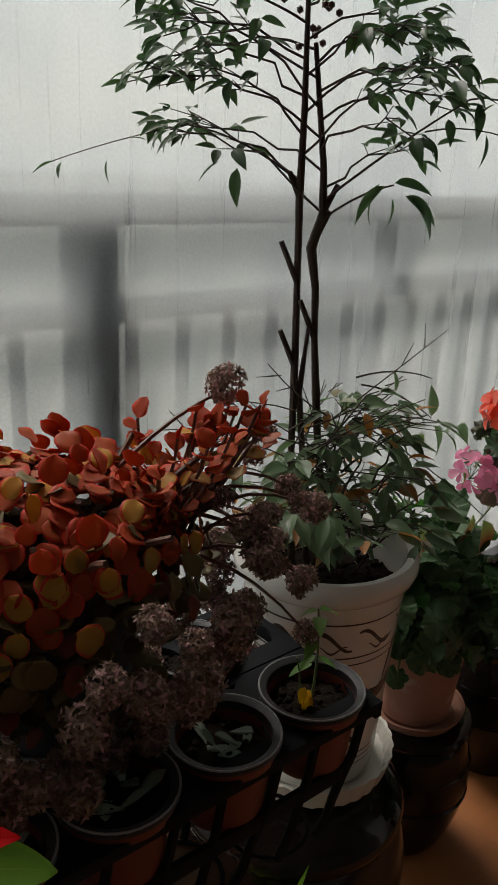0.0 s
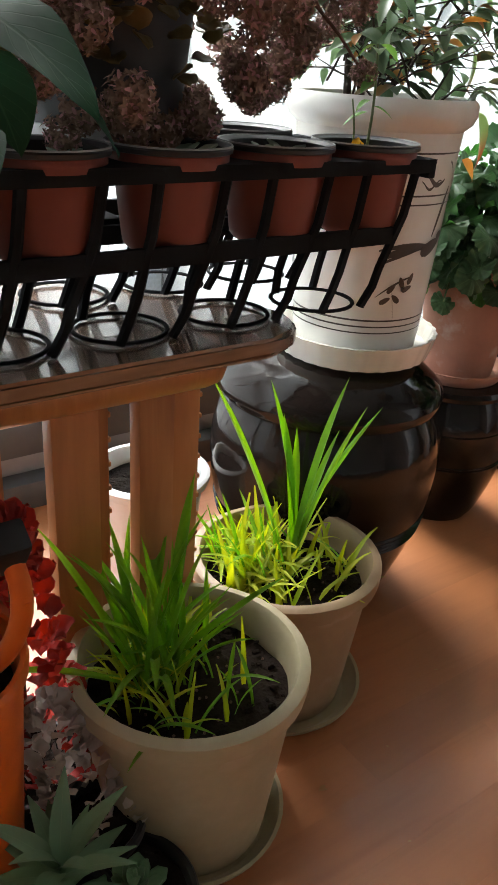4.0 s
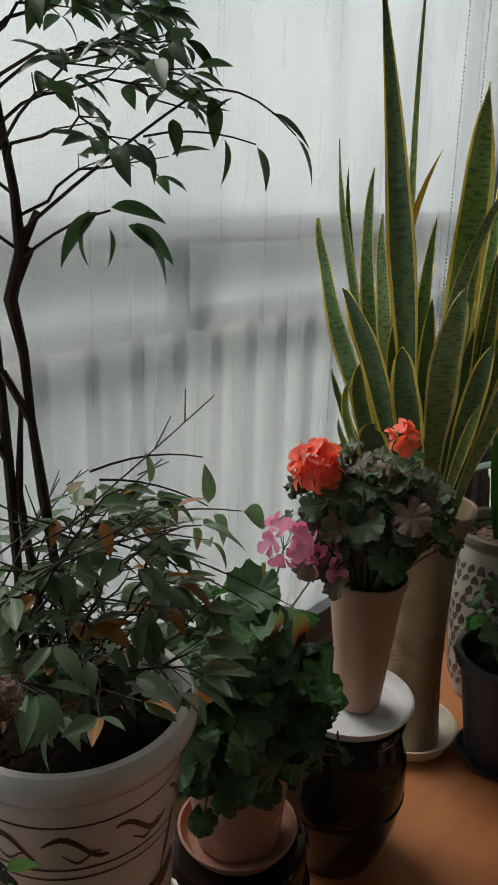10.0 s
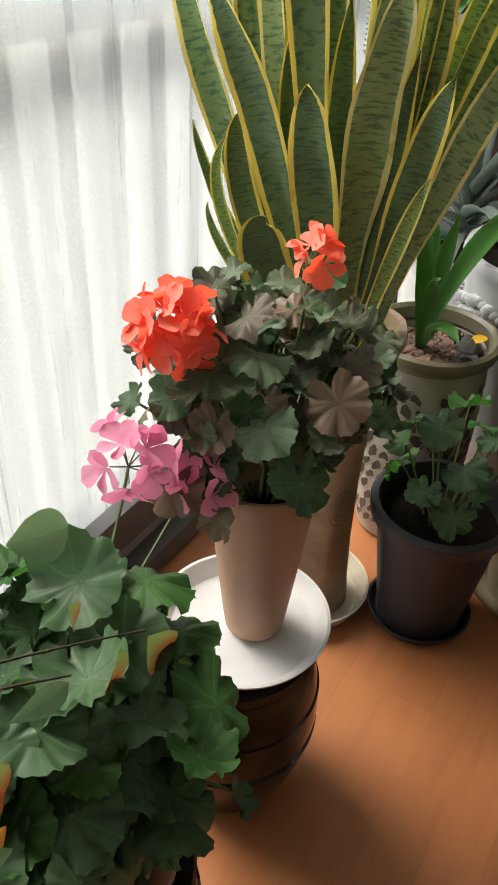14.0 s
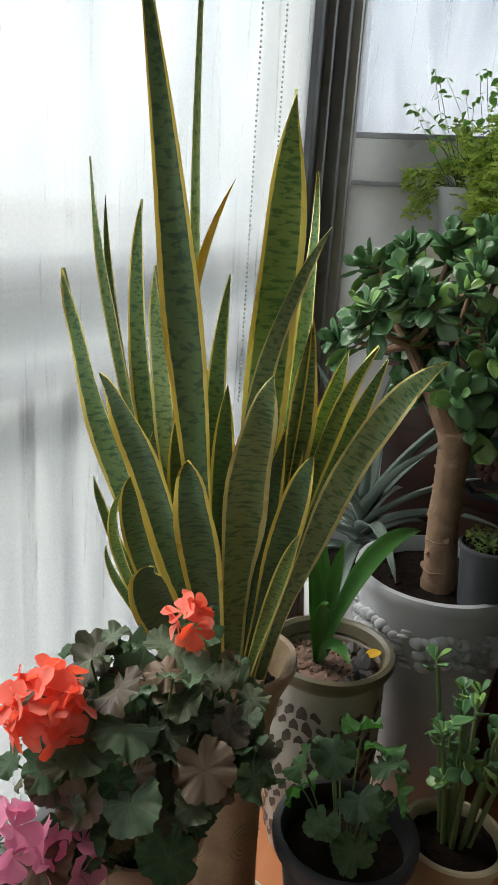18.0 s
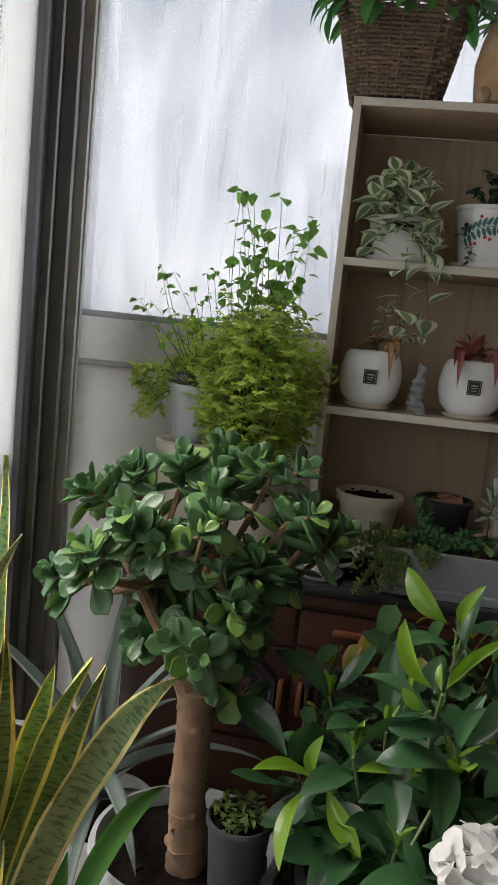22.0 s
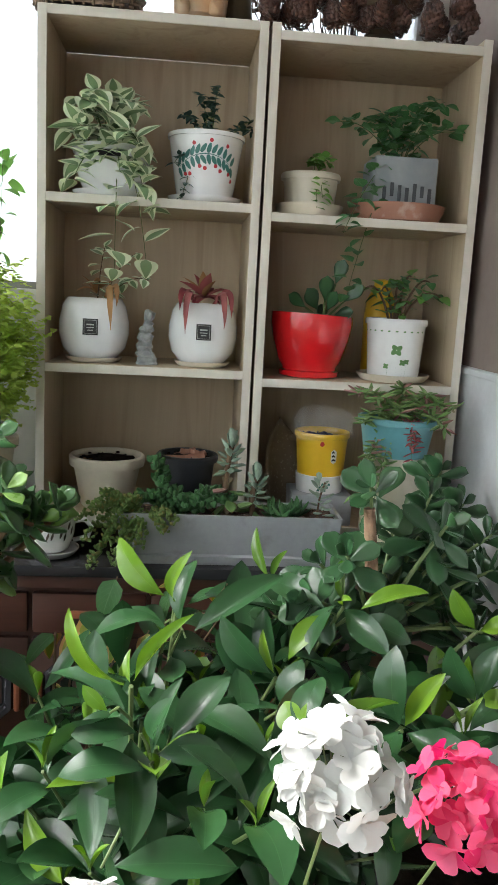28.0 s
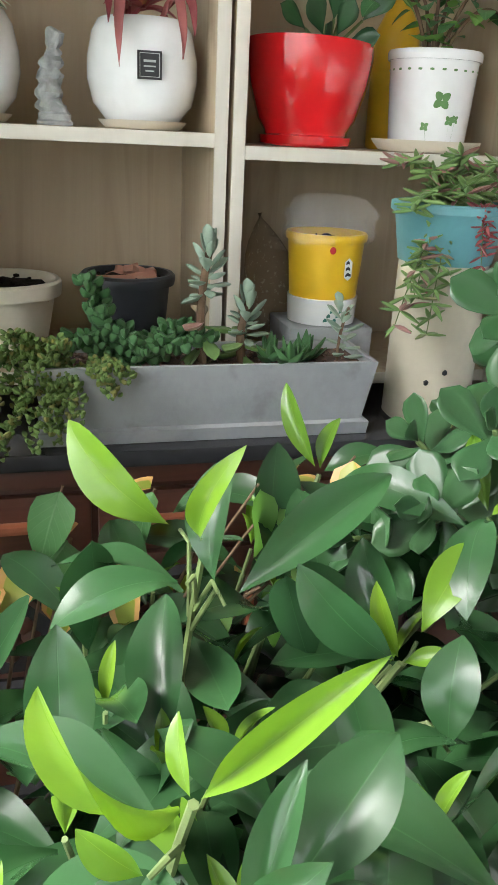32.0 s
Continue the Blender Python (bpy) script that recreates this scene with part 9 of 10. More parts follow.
vines("trailing_succulent", "trailing bean-leaved succulent spilling from a teal pot", "succulent", (2.545, -0.21, 0.8455 + 0.273), [(-0.05, 0.08, 0.0), (-0.06, 0.07, -0.10), (-0.08, 0.10, -0.13), (-0.04, 0.06, 0.04), (-0.05, -0.08, 0.03), (-0.08, -0.06, 0.0), (0.0, 0.0, 0.06), (-0.06, 0.02, 0.02), (-0.085, 0.06, -0.14), (-0.03, -0.05, 0.05), (-0.02, 0.09, 0.05)], [RB], 5, (0.9, 1.5), 49)
wv = [variant(RB, L_WINE)]
vines("purple_sprig", "purple drooping succulent sprig", "succulent", (2.49, -0.21, 0.8455 + 0.273), [(-0.02, -0.005, -0.06), (-0.015, -0.012, -0.04)], wv, 3, (0.7, 1.0), 50)
t = thing("withered_stems", "withered brown stems in an ivory pot", "dried plant", (2.675, 0.345, S0 + 0.086))
for k in range(10):
    leaf(t, WI[k % 2], None, turned((rng.uniform(-0.03, 0.03), rng.uniform(-0.03, 0.03), 0.004), 40 * k, rng.uniform(0, 30), 0, rng.uniform(0.6, 1.0)))

# succulents of the cement trough
PS = Vector((2.535, 0.105, 0.8455 + 0.084))
bead = leaf_mesh("bead_leaf", 0.012, 0.008, "ellipse", 0.0, 0.1, 5, thick=0.0075)


def bead_stem(name, label, at, ends, mat, seed, s=1.0, n=8, w=3):
    rr = random.Random(seed)
    t = thing(name, label, "succulent", at)
    for e in ends:
        many = Many()
        pts = arc((0.3 * e[0], 0.3 * e[1], 0), e, 0.015, n)
        for i in range(n + 1):
            for k in range(w):
                many.add(bead, turned(pts[i] + Vector((rr.uniform(-1, 1), rr.uniform(-1, 1), rr.uniform(-1, 1))) * 0.0065, 360 / w * k + 50 * i + rr.uniform(-15, 15), 35, 0, s * rr.uniform(0.8, 1.2)))
        tagged(part("beaded_strand", many.mesh("beaded_strand"), mat, t), kind="stuff")
    return t


bead_stem("bead_sedum", "plump bead-leaved sedum standing in the trough", PS + Vector((0, 0.10, 0)), [(0.0, 0.04, 0.10), (-0.01, 0.03, 0.07), (-0.02, 0.0, 0.04), (-0.02, 0.06, 0.03), (-0.03, -0.03, 0.02), (-0.03, -0.06, 0.025), (0.0, -0.07, 0.04), (-0.02, -0.10, 0.03)], L_SUCCULENT_GREEN, 51, 1.35, 8, 4)
bead_stem("trailing_sedum", "yellow-green sedum spilling over the trough's end", PS + Vector((-0.02, 0.16, 0)), [(-0.06, 0.03, -0.05), (-0.05, 0.06, -0.03), (-0.06, 0.0, -0.04), (-0.055, 0.08, -0.07), (-0.05, 0.10, -0.04), (-0.03, 0.05, 0.03), (-0.06, -0.04, -0.015), (-0.03, 0.09, 0.02), (-0.035, 0.02, 0.035), (-0.03, 0.07, 0.045), (-0.045, 0.11, 0.0), (-0.062, 0.05, -0.075), (-0.06, 0.02, -0.065), (-0.055, 0.09, -0.09), (-0.05, -0.06, 0.0), (-0.04, 0.04, 0.01)], L_SEDUM, 52, 0.7, 16, 5)
ROS = leaf_mesh("spatula_leaf", 0.034, 0.018, "obovate", 0.3, -0.2, 6, thick=0.004)
ROS.materials.append(L_SUCCULENT)
ROS_Y = variant(ROS, L_BEAN)
for y, h, label in ((0.005, 0.135, "tall dusty-green succulent with a rosette on top"), (-0.045, 0.075, "leaning dusty succulent with a small rosette")):
    t = thing("rosette_succulent", label, "succulent", PS + Vector((-0.01, y, 0)), "trough succulents")
    part("stem", tube(arc((0, 0, 0), (0.0, -0.005, h), 0.006, 5, (0, 1, 0)), taper(0.006, 0.0045, 6), 8), M_TWIG, t)
    for k in range(20):
        leaf(t, ROS, None, turned((0, -0.004, h - 0.0026 * k), 137.5 * k, 80 - 5.6 * k, 0, rng.uniform(0.75, 1.0)))
    for k in range(4):
        leaf(t, ROS, None, turned((0, -0.003, h * 0.72 - 0.004 * k), 137.5 * k + 60, 15 - 8 * k, 0, rng.uniform(0.6, 0.85)))
    for k in range(7):
        leaf(t, ROS_Y, None, turned((0, -0.001, h * 0.42 - 0.005 * k), 137.5 * k, 0 - 9 * k, 0, rng.uniform(1.1, 1.5)))
POINT = leaf_mesh("pointed_leaf", 0.042, 0.014, "lance", 0.4, -0.25, 6, thick=0.004)
POINT.materials.append(L_SUCCULENT_GREEN)
t = thing("pointed_rosette", "dark green pointed rosette succulent", "succulent", PS + Vector((-0.012, -0.10, 0)), "trough succulents")
for c in ((0, 0.02, 0), (0, -0.025, 0), (-0.02, 0, 0)):
    for k in range(14):
        leaf(t, POINT, None, turned(c, 137.5 * k, 12 + 5 * k, 0, rng.uniform(0.7, 1.0)))
t = thing("blue_sprig", "pale blue-grey succulent sprig at the trough's end", "succulent", PS + Vector((-0.02, -0.165, 0)), "trough succulents")
part("stem", tube(arc((0, 0, 0), (0, -0.01, 0.07), 0.004, 4, (0, 1, 0)), 0.002, 6), M_TWIG, t)
for k in range(16):
    leaf(t, ROS, None, turned((0, -0.001 * k * 0.6, 0.068 - 0.004 * k), 137.5 * k, 40 - 3 * k, 0, rng.uniform(0.6, 0.85)))

# ---- on top of the bookcases ----
BSK = thing("wicker_basket", "brown wicker basket with a tall handle and ribbon bow", "basket", (2.66, 0.395, TOPZ))
BSK.scale = (1.08, 1.1, 1.08)


def square_ring(hx, hy, z, n=10):
    pts = []
    for k in range(4 * n):
        s, f = divmod(k, n)
        f = f / n
        c = [(-hx, -hy), (hx, -hy), (hx, hy), (-hx, hy)]
        a, b = c[s], c[(s + 1) % 4]
        x, y = a[0] + (b[0] - a[0]) * f, a[1] + (b[1] - a[1]) * f
        q = math.hypot(x / hx, y / hy)
        k2 = 1.0 if q < 1.18 else 1.18 / q
        pts.append(Vector((x * k2, y * k2, z)))
    return pts


part("lining", box(-0.052, 0.052, -0.070, 0.070, 0.004, 0.155), M_RIBBON, BSK)
for j in range(24):
    f = j / 23
    hx, hy = 0.058 + 0.025 * f, 0.078 + 0.040 * f
    ring = square_ring(hx, hy, 0.006 + 0.166 * f)
    off = [v + Vector((v.x, v.y, 0)).normalized() * 0.0034 * (1 if (k + j) % 2 else -1) + Vector((0, 0, rng.uniform(-0.0008, 0.0008))) for k, v in enumerate(ring)]
    part("weave", tube(off + [off[0]], 0.0037, 6), M_WICKER, BSK)
for k in range(40):
    p0, p1 = square_ring(0.0575, 0.0775, 0.0)[k], square_ring(0.0825, 0.1175, 0.172)[k]
    part("stake", tube([p0, p1], 0.0024, 5), M_WICKER, BSK)
brim = square_ring(0.085, 0.121, 0.174, 16)
part("rim", tube([v + Vector((0.002 * math.sin(2.1 * k), 0.002 * math.cos(2.1 * k), 0.002 * math.sin(2.1 * k + 1))) for k, v in enumerate(brim + [brim[0]])], 0.0058, 7), M_WICKER, BSK)
hd = [Vector((0, 0.118 * math.cos(math.pi * i / 20), 0.165 + 0.235 * math.sin(math.pi * i / 20) ** 0.8)) for i in range(21)]
part("handle", tube(hd, 0.0078, 8), M_WICKER, BSK)
wrap = [hd[min(20, i // 6)].lerp(hd[min(20, i // 6 + 1)], (i % 6) / 6) + Vector((0.008 * math.cos(i * 1.4), 0, 0.008 * math.sin(i * 1.4))) for i in range(121)]
part("handle_wrap", tube(wrap, 0.002, 5), M_WICKER, BSK)
for side in (-1, 1):
    loop = [Vector((-0.014 - 0.016 * math.sin(a), 0.028 + side * (0.029 - 0.029 * math.cos(a)), 0.404 + 0.010 * math.sin(a) + 0.10 * (0.029 - 0.029 * math.cos(a)))) for a in [2 * math.pi * i / 16 for i in range(17)]]
    bm = bmesh.new()
    rows = [[bm.verts.new(v + Vector((dx, 0, dz))) for v in loop] for dx, dz in ((-0.003, -0.013), (0.0, 0.0), (-0.003, 0.013))]
    for a, b in zip(rows, rows[1:]):
        for i in range(16):
            bm.faces.new((a[i], a[i + 1], b[i + 1], b[i]))
    bmesh.ops.solidify(bm, geom=bm.faces[:], thickness=0.0012)
    part("ribbon_loop", bm, M_RIBBON, BSK)
for y, z, w in ((0.060, 0.300, 0.030), (0.012, 0.318, 0.026), (-0.050, 0.335, 0.034)):
    bm = bmesh.new()
    tail = [(0.028, 0.402), (0.028 + 0.5 * (y - 0.028), 0.37), (y, z)]
    rows = [(bm.verts.new((-0.016 - 0.004 * i, a - (0.4 + 0.3 * i) * w / 2, b)), bm.verts.new((-0.014 - 0.004 * i, a + (0.4 + 0.3 * i) * w / 2, b - 0.006 * i))) for i, (a, b) in enumerate(tail)]
    for a, b in zip(rows, rows[1:]):
        bm.faces.new((a[0], a[1], b[1], b[0]))
    bmesh.ops.solidify(bm, geom=bm.faces[:], thickness=0.0012)
    part("ribbon_tail", bm, M_RIBBON, BSK)
part("knot", box(-0.024, 0.008, 0.018, 0.038, 0.390, 0.412, bevel=0.006), M_RIBBON, BSK)
ROSEP = leaf_mesh("rose_petal", 0.024, 0.026, "round", 0.55, -0.5, 5)


def rose_mesh(name, mat):
    many = Many()
    for k in range(17):
        many.add(ROSEP, turned(way(137.5 * k, 0, 0.0006 * k), 137.5 * k, 88 - 2.0 * k, 0, 0.60 + 0.030 * k))
    me = many.mesh(name)
    me.materials.append(mat)
    return me


RO = {"w": rose_mesh("white_rose", L_WHITE), "y": rose_mesh("yellow_rose", L_ROSE_YELLOW), "r": rose_mesh("red_rose", L_ROSE_RED), "c": rose_mesh("coral_rose", L_ROSE_CORAL)}
RLF = leaf_mesh("silk_leaf", 0.06, 0.026, "lance", 0.3, 0.9, 7)
RLF.materials.append(L_SILK_GREEN)
ROS_T = thing("silk_roses", "bunch of silk roses in yellow, white and coral filling the basket", "artificial flowers", (2.66, 0.395, TOPZ + 0.178))
seq = "wywwywyrcywwywryw"
for i, ch in enumerate(seq + "wywrycwywyrwwyrwcwywyw"):
    a = 137.5 * i
    q = 1.0 * math.sqrt((i + 0.5) / 39)
    p = Vector((0.105 * q * math.cos(radians(a)) - 0.012, 0.160 * q * math.sin(radians(a)), 0.105 - 0.085 * q * q))
    part("rose", RO[ch], None, ROS_T, m=turned(p, a, -30 * q - 8, 0, rng.uniform(1.25, 1.5)) @ Matrix.Rotation(radians(-20 * q), 4, "X"))
for i in range(72):
    a = 137.5 * i
    q = rng.uniform(0.8, 1.15)
    leaf(ROS_T, RLF, None, turned((0.09 * q * math.cos(radians(a)), 0.14 * q * math.sin(radians(a)), rng.uniform(-0.01, 0.045)), a, rng.uniform(-70, 10), rng.uniform(-20, 20), rng.uniform(0.8, 1.3)))

RAB = thing("rabbit_figurine", "tan resin rabbit figurine standing upright", "figurine", (2.655, 0.195, TOPZ))
rb = bmesh.new()
add_lathe(rb, [(0.030, 0.0), (0.040, 0.006), (0.043, 0.03), (0.045, 0.055), (0.037, 0.085), (0.026, 0.108), (0.021, 0.125), (0.019, 0.14), (0.004, 0.150)], n=24, wobble=0.04)
add_blob(rb, (-0.006, -0.004, 0.150), 0.024, (0.95, 1.05, 0.8), 2, 0.08, 3)
add_blob(rb, (-0.012, -0.026, 0.146), 0.013, (0.9, 1.2, 0.8), 3, 0.05, 2)
for s in (-1, 1):
    add_blob(rb, (0.004 + 0.006 * s, 0.010 + 0.008 * s, 0.172), 0.016, (0.35, 0.6, 1.1), 4, 0.1, 2)
    add_blob(rb, (-0.032, 0.016 * s, 0.070), 0.013, (0.8, 0.8, 1.7), 5, 0.1, 2)
    add_blob(rb, (-0.028, 0.026 * s, 0.012), 0.02, (1.4, 0.7, 0.6), 6, 0.1, 2)
add_blob(rb, (-0.040, 0.0, 0.055), 0.018, (0.5, 0.9, 1.4), 7, 0.1, 2)
bmesh.ops.scale(rb, vec=(1.15, 1.15, 1.46), verts=rb.verts)
part("body", rb, M_FUR, RAB)

RLD = variant(RLF, L_SILK_DARK)
BOU = thing("red_rose_bouquet", "red silk rose bouquet with green leaves", "artificial flowers", (2.70, 0.125, TOPZ))
part("vase", lathe([(0.03, 0), (0.034, 0.004), (0.026, 0.06), (0.036, 0.13), (0.032, 0.13), (0.02, 0.06)], n=28), M_BRASS, BOU)
for i in range(11):
    d = way(137.5 * i, 20 + 6 * i)
    part("rose", RO["r"], None, BOU, m=turned(Vector((0.07 * d.x, 0.085 * d.y, 0.20 + 0.08 * d.z)), 137.5 * i, -35, 0, 1.5))
for i in range(70):
    d = way(137.5 * i, -20 + 1.4 * i)
    leaf(BOU, RLD, None, turned(Vector((0.065 * d.x, 0.085 * d.y, 0.185 + 0.08 * d.z)), 137.5 * i, rng.uniform(-40, 30), 0, rng.uniform(0.9, 1.4)))
cone_scale = leaf_mesh("cone_scale", 0.012, 0.012, "round", 0.4, -0.5, 4, thick=0.002)


def cone_mesh():
    many = Many()
    for k in range(70):
        f = k / 70
        r = 0.018 * math.sin(math.pi * (0.15 + 0.8 * f))
        many.add(cone_scale, turned(way(137.5 * k, 0, r * 0.6) + Vector((0, 0, 0.045 * f)), 137.5 * k, 10 + 50 * f, 0, 0.8 + 0.5 * math.sin(math.pi * f)))
    me = many.mesh("pine_cone")
    me.materials.append(M_CONE)
    return me


CM = cone_mesh()
for i in range(34):
    c = thing("pine_cone", "dark brown dried pine cone heaped on the bookcase", "pine cone", (2.645 + 0.03 * math.sin(i * 2.2), 0.085 - 0.0118 * i, TOPZ + (0.012 if i % 3 else 0.045)), "heap of cones")
    part("cone_body", CM, None, c, m=turned((0, 0, 0), 70 * i, 20 * math.sin(i), 40, 0.95))
TWG = thing("dried_seed_spray", "spray of dark curled seed pods on wiry twigs", "dried flowers", (2.67, 0.02, TOPZ))
sl = []
for i in range(40):
    a = rng.uniform(0, 360)
    e = Vector((rng.uniform(-0.05, 0.05), rng.uniform(-0.20, 0.08), rng.uniform(0.06, 0.24)))
    sl.append((arc((0.2 * e.x, 0.6 * e.y, 0), e, 0.02, 5, (1, 1, 0)), 0.0013))
    curl = [e + Vector((0.002 * k, 0.020 * (1 - k / 18) * math.cos(k * 0.8), 0.020 * (1 - k / 18) * math.sin(k * 0.8))) for k in range(13)]
    part("pod", tube(curl, taper(0.0058, 0.003, 13), 6), M_CONE, TWG)
stem_batch(TWG, sl, M_CONE, "twig")
URN = thing("brass_urn", "small aged brass urn on the bookcase", "urn", (2.66, -0.14, TOPZ))
part("body", lathe([(0.022, 0), (0.03, 0.004), (0.028, 0.012), (0.012, 0.022), (0.018, 0.035), (0.034, 0.055), (0.034, 0.07), (0.026, 0.082), (0.03, 0.09), (0.026, 0.092), (0.01, 0.085)], n=32), M_BRASS, URN)

# ---- hanging things ----
HP = thing("hanging_pot", "dark plastic hanging pot seen from below", "hanging pot", (1.245, 0.452, 1.570))
HP.scale = (1.2, 1.2, 1.0)
part("body", lathe([(0.040, 0.0), (0.046, 0.002), (0.050, 0.012), (0.064, 0.10), (0.072, 0.105), (0.072, 0.115), (0.066, 0.115), (0.06, 0.09)], n=48), M_NAVY, HP)
for k in range(8):
    part("foot", box(-0.005, 0.003, -0.004, 0.004, -0.005, 0.003, bevel=0.001), M_NAVY, HP, m=Matrix.Rotation(radians(45 * k), 4, "Z") @ Matrix.Translation((0.041, 0, 0)))
for k in range(5):
    hb = bmesh.new()
    add_blob(hb, (0.022 * math.cos(1.26 * k), 0.022 * math.sin(1.26 * k), 0.0), 0.004, (1, 1, 0.3), 0, 0, 1)
    part("drain_hole", hb, M_BLACK, HP)
for k in range(3):
    part("hanger", tube([way(120 * k, 0, 0.068) + Vector((0, 0, 0.11)), (0, 0, 0.45)], 0.0015, 6), M_BLACK, HP)
part("hanger", tube([(0, 0, 0.44), (0, 0, CEIL - 1.57)], 0.0018, 6), M_BLACK, HP)

RP = thing("rope_basket", "coiled straw rope hanging basket flaring at the top", "hanging basket", (1.385, 0.113, 1.530))
prof = [(0.076, 0.0), (0.0765, 0.009), (0.0755, 0.018), (0.0745, 0.027), (0.074, 0.036), (0.0735, 0.045), (0.073, 0.054), (0.0725, 0.063), (0.073, 0.072), (0.075, 0.081), (0.079, 0.090), (0.084, 0.099), (0.089, 0.108), (0.094, 0.117), (0.099, 0.126), (0.1025, 0.135), (0.1045, 0.144), (0.104, 0.153), (0.101, 0.162), (0.097, 0.171)]
part("lining", lathe([(a - 0.004, b) for a, b in prof], n=48, caps=False), M_WICKER, RP)
for j, (r, z) in enumerate(prof):
    st = bmesh.new()
    count = int(2 * math.pi * r / 0.0105)
    lean = -0.0026 - 0.0006 * math.sin(j * 1.7)
    for k in range(count):
        a = 2 * math.pi * (k + 0.37 * j) / count + 0.02 * math.sin(5 * k + j)
        half = 0.0105 / r
        add_tube(st, [Vector(((r + 0.001 - 0.0035 * abs(s) ** 2) * math.cos(a + s * half), (r + 0.001 - 0.0035 * abs(s) ** 2) * math.sin(a + s * half), z - lean * s + 0.0007 * math.sin(3 * k))) for s in (-1, -0.5, 0, 0.5, 1)], [0.0015, 0.0034, 0.0040, 0.0034, 0.0015], 6)
    part("rope_coil", st, M_ROPE, RP)
part("inner_pot", lathe([(0.03, 0.035), (0.062, 0.035), (0.066, 0.045), (0.067, 0.15), (0.063, 0.15), (0.06, 0.05)], n=32), M_BLACK, RP)
wv = bmesh.new()
for k in range(9):
    for s in (0, 1):
        u = -0.064 + 0.016 * k
        w = math.sqrt(max(0.0001, 0.073 ** 2 - u * u))
        p = [(u, -w, 0.004), (u, 0, 0.0055), (u, w, 0.004)] if s else [(-w, u, 0.006), (0, u, 0.0045), (w, u, 0.006)]
        add_tube(wv, [(v[0], v[1], v[2] + 0.014) for v in p], 0.003, 5)
part("base_weave", wv, M_WICKER, RP)
for k in range(3):
    part("hanger", tube([way(120 * k + 30, 0, 0.095) + Vector((0, 0, 0.171)), (0, 0, 0.55)], 0.0016, 6), M_ROPE, RP)
part("hanger", tube([(0, 0, 0.54), (0, 0, CEIL - 1.53)], 0.002, 6), M_ROPE, RP)
ROOT = thing("air_plant_roots", "pale dangling air-plant roots below the hanging basket", "roots", (1.42, 0.06, 1.57))
rng = random.Random(61)
for i in range(13):
    p = Vector((rng.uniform(-0.02, 0.05), rng.uniform(-0.07, 0.03), rng.uniform(0.0, 0.14)))
    pts = [p]
    for k in range(rng.randint(6, 14)):
        pts.append(pts[-1] + Vector((rng.uniform(-0.010, 0.010), rng.uniform(-0.014, 0.012), -rng.uniform(0.010, 0.024))))
    part("root", tube(pts, taper(0.0026, 0.0014, len(pts)), 6), M_ROOT, ROOT)

# ---- floor clutter before the bench ----
ORB = thing("orange_basket_pot", "orange plastic planter with a hoop handle", "planter", (0.0, 0.362, 0.0))
part("body", lathe(pot_profile(0.055, 0.072, 0.30, 0.004, 0.014, 0.004, 0.85), n=40), M_ORANGE_PLASTIC, ORB)
hoop = [Vector((0.078 * math.cos(a) * 0.8, -0.078 * math.cos(a) * 0.6, 0.365 + 0.085 * math.sin(a))) for a in [2 * math.pi * i / 40 for i in range(41)]]
part("hoop", tube(hoop, 0.008, 10), M_ORANGE_PLASTIC, ORB)
part("clip", box(-0.012, 0.012, -0.012, 0.012, -0.02, 0.02, bevel=0.004), M_BLACK, ORB, "black clip on the hoop", m=Matrix.Translation((0.056, -0.042, 0.405)) @ Matrix.Rotation(0.6, 4, "X"))
soil_in(ORB, 0.064, 0.27)
many = Many()
for i in range(140):
    d = way(rng.uniform(0, 360), rng.uniform(0, 90), rng.uniform(0.02, 0.07))
    many.add(tiny, turned(Vector((d.x, d.y, 0.27 + d.z)), rng.uniform(0, 360), rng.uniform(0, 70), 0, rng.uniform(0.7, 1.3)))
tagged(part("foliage", many.mesh("foliage"), L_POINSETTIA_GREEN, ORB), kind="stuff")
CEL = potted("flower_pot", "small black pot of red cockscomb on the floor", (0.085, 0.405, 0), 0.04, 0.052, 0.11, M_BLACK, 0.003, 0.012, 0.9)
CE = thing("red_cockscomb", "dried red cockscomb spike with crumpled florets", "flowers", (0.085, 0.405, 0.10))
frill = leaf_mesh("frill", 0.022, 0.022, "round", 0.6, -0.6, 4, 0.12)
many = Many()
for i in range(240):
    f = rng.random()
    r = 0.045 * (1 - f) ** 0.7 + 0.006
    many.add(frill, turned(way(137.5 * i, 0, r) + Vector((0, 0, 0.27 * f)), 137.5 * i, rng.uniform(-10, 60), rng.uniform(-40, 40), rng.uniform(0.6, 1.1)))
CEM = foliage("cockscomb_petal", (0.50, 0.06, 0.05), (0.36, 0.06, 0.05), rough=0.7, trans=0.2)
tagged(part("floret_mass", many.mesh("floret_mass"), CEM, CE), kind="stuff")
part("stalk", tube([(0, 0, 0), (0, 0, 0.26)], [0.006, 0.003], 8), M_STEM_RED, CE)
many = Many()
WHF = thing("white_cockscomb", "faded white woolly flower spike", "flowers", (0.118, 0.33, 0.085))
for i in range(150):
    f = rng.random()
    r = 0.03 * (1 - f) ** 0.7 + 0.006
    many.add(frill, turned(way(137.5 * i, 0, r) + Vector((-0.03 * f, 0.03 * f, 0.13 * f)), 137.5 * i, rng.uniform(-10, 60), rng.uniform(-40, 40), rng.uniform(0.5, 0.9)))
WHM = foliage("woolly_white", (0.52, 0.47, 0.42), (0.44, 0.40, 0.36), rough=0.9, trans=0.15)
tagged(part("floret_mass", many.mesh("floret_mass"), WHM, WHF), kind="stuff")
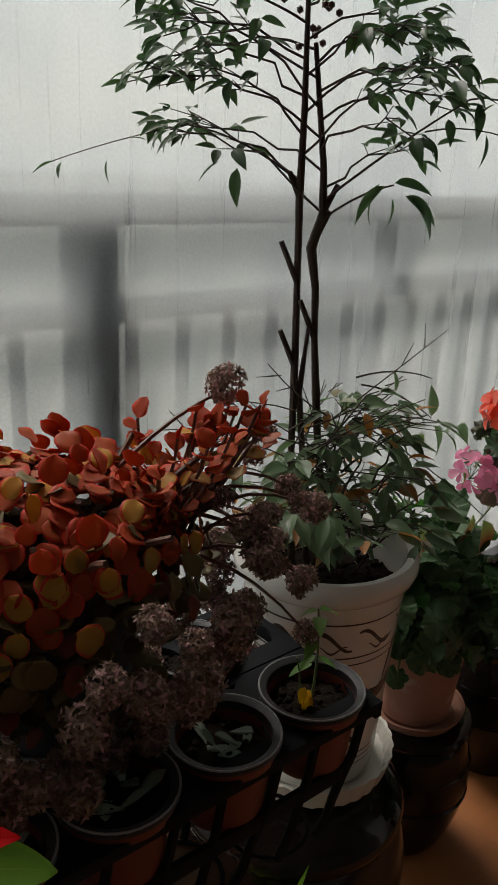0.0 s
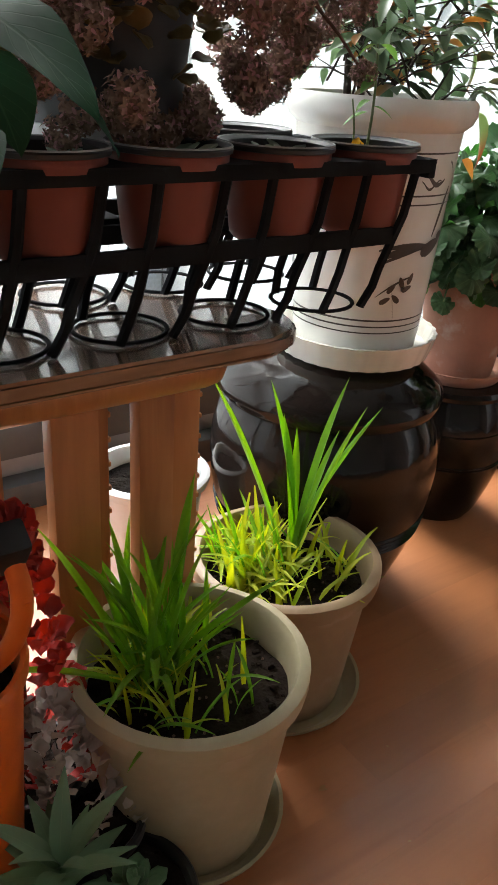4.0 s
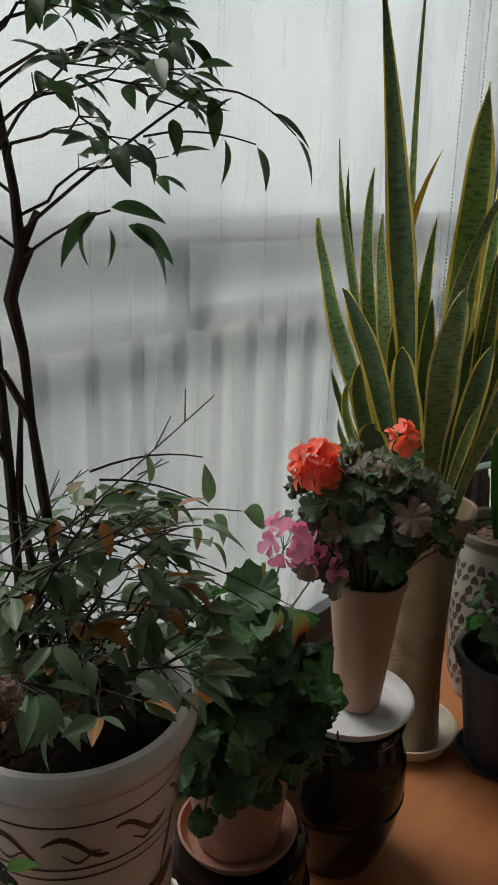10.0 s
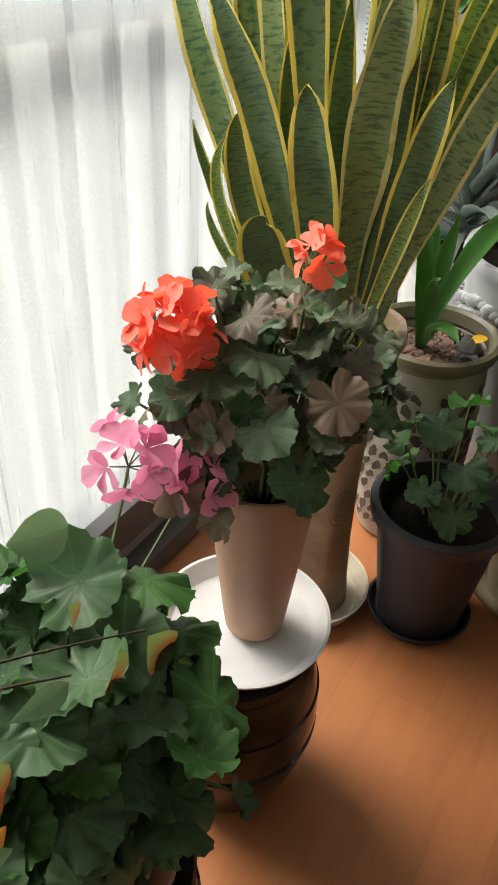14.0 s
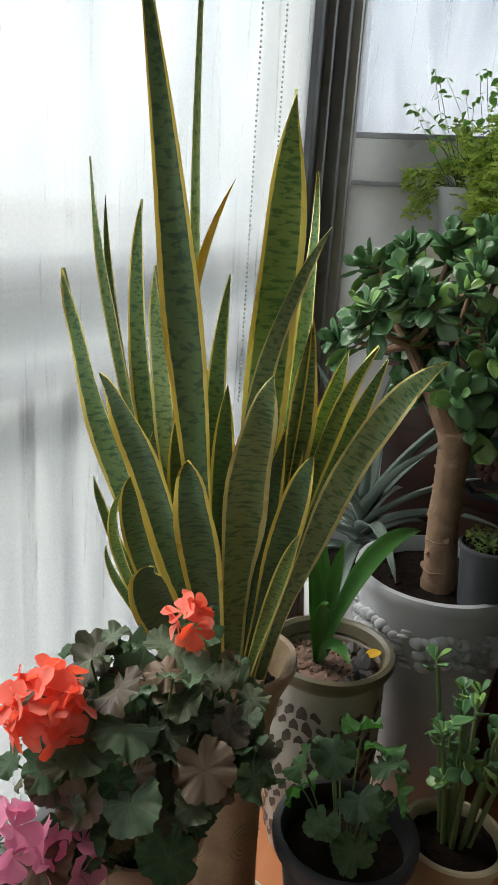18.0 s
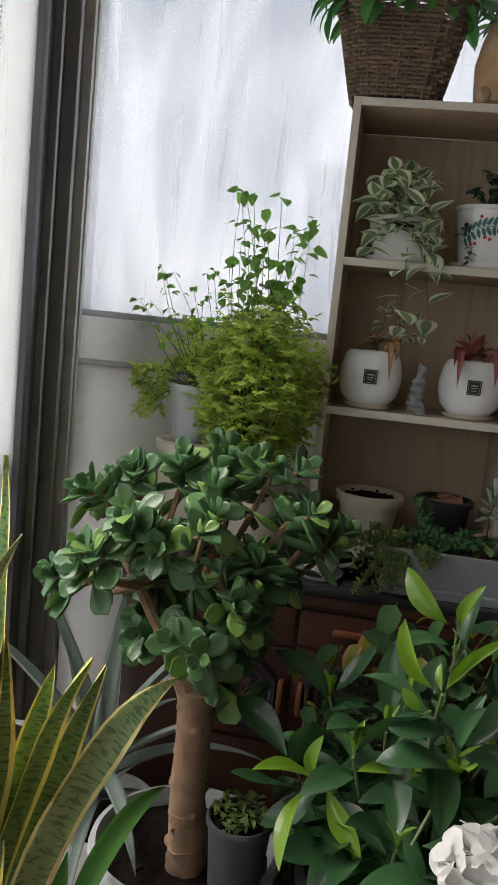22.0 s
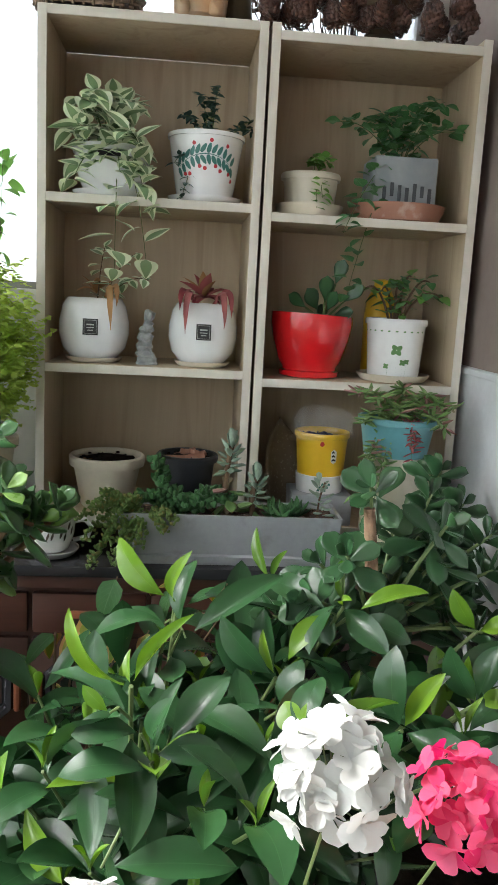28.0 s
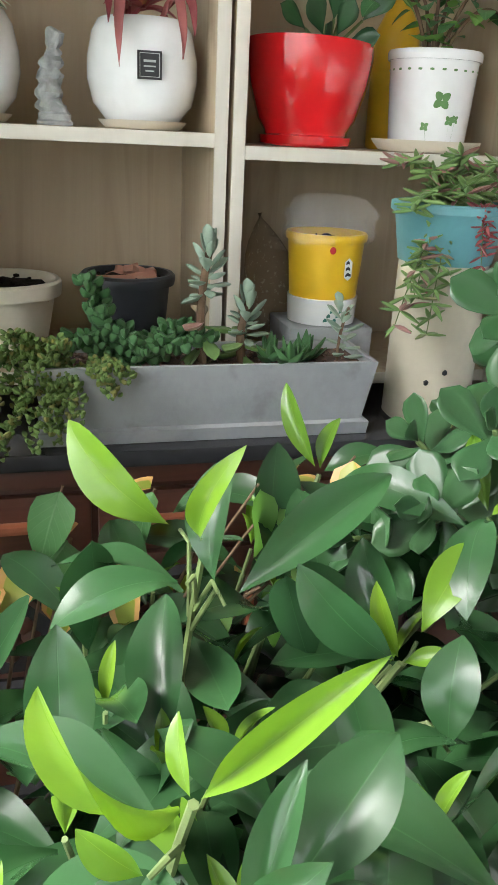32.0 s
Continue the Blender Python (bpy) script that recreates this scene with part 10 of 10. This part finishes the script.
WP = potted("flower_pot", "small black pot of faded white flowers", (0.118, 0.33, 0), 0.032, 0.042, 0.09, M_BLACK, 0.003, 0.01, 0.9)
SP2 = potted("flower_pot", "black bowl pot of a green rosette succulent", (0.108, 0.262, 0), 0.05, 0.062, 0.075, M_BLACK, 0.004, 0.012, 0.9)
t = thing("rosette_succulent", "bright green rosette succulent in a black bowl", "succulent", (0.115, 0.255, 0.072))
GR = leaf_mesh("green_rosette_leaf", 0.036, 0.020, "obovate", 0.3, -0.4, 6, thick=0.004)
GR.materials.append(foliage("mint_succulent_leaf", (0.16, 0.30, 0.16), (0.20, 0.36, 0.19), rough=0.45, trans=0.06))
for k in range(22):
    leaf(t, GR, None, turned((0, 0, 0.002 + 0.001 * k), 137.5 * k, 8 + 3.4 * k, 0, 1.0 - 0.025 * k))
LFP = thing("lance_leaf_plant", "low plant with long pale green leaves beside the pots", "plant", (0.06, 0.27, 0.0))
part("pot", lathe(pot_profile(0.035, 0.045, 0.09, 0.003, 0.01, 0.003, 0.85), n=32), M_BLACK, LFP)
LFM = foliage("grey_green_leaf", (0.12, 0.22, 0.13), (0.15, 0.27, 0.15), vein=(0.22, 0.34, 0.2), rough=0.45, trans=0.15, vein_scale=0.0)
LF = leaf_mesh("long_leaf", 0.085, 0.020, "lance", 0.3, 0.7, 7)
LF.materials.append(LFM)
for k in range(26):
    leaf(LFP, LF, None, turned((0, 0, 0.09 + 0.002 * k), 137.5 * k, 5 + 2.6 * k, 0, rng.uniform(0.7, 1.1)))

# debris on the floor
for i, (x, y) in enumerate(((0.363, 0.297), (0.47, 0.30), (0.62, 0.36), (0.70, 0.25), (0.95, 0.45), (0.40, 0.20), (0.55, 0.18))):
    cr = thing("fallen_leaf", "dry brown leaf crumb on the laminate floor", "debris", (x, y, 0.0015), "crumbs on the floor")
    part("crumb", DEAD[0], None, cr, m=turned((0, 0, 0), 70 * i, 4, 0, 0.55 if i == 0 else 0.16))

# ---- laminate boards ----
board = as_mesh("laminate_board", box(0.0, 0.4199, 0.0, 0.0699, -0.012, 0.0), False)
board.materials.append(M_FLOOR)
lay = random.Random(2)
for r in range(29):
    y0 = -0.92 + 0.07 * r
    off = lay.uniform(0, 0.42)
    for k in range(12):
        x0 = -1.9 + off + 0.42 * k
        if -1.0 < x0 < 2.95 and y0 < 1.05:
            b = new("plank", board)
            b.parent = bpy.data.objects["floor_slab"]
            b.location = (x0, y0, 0)
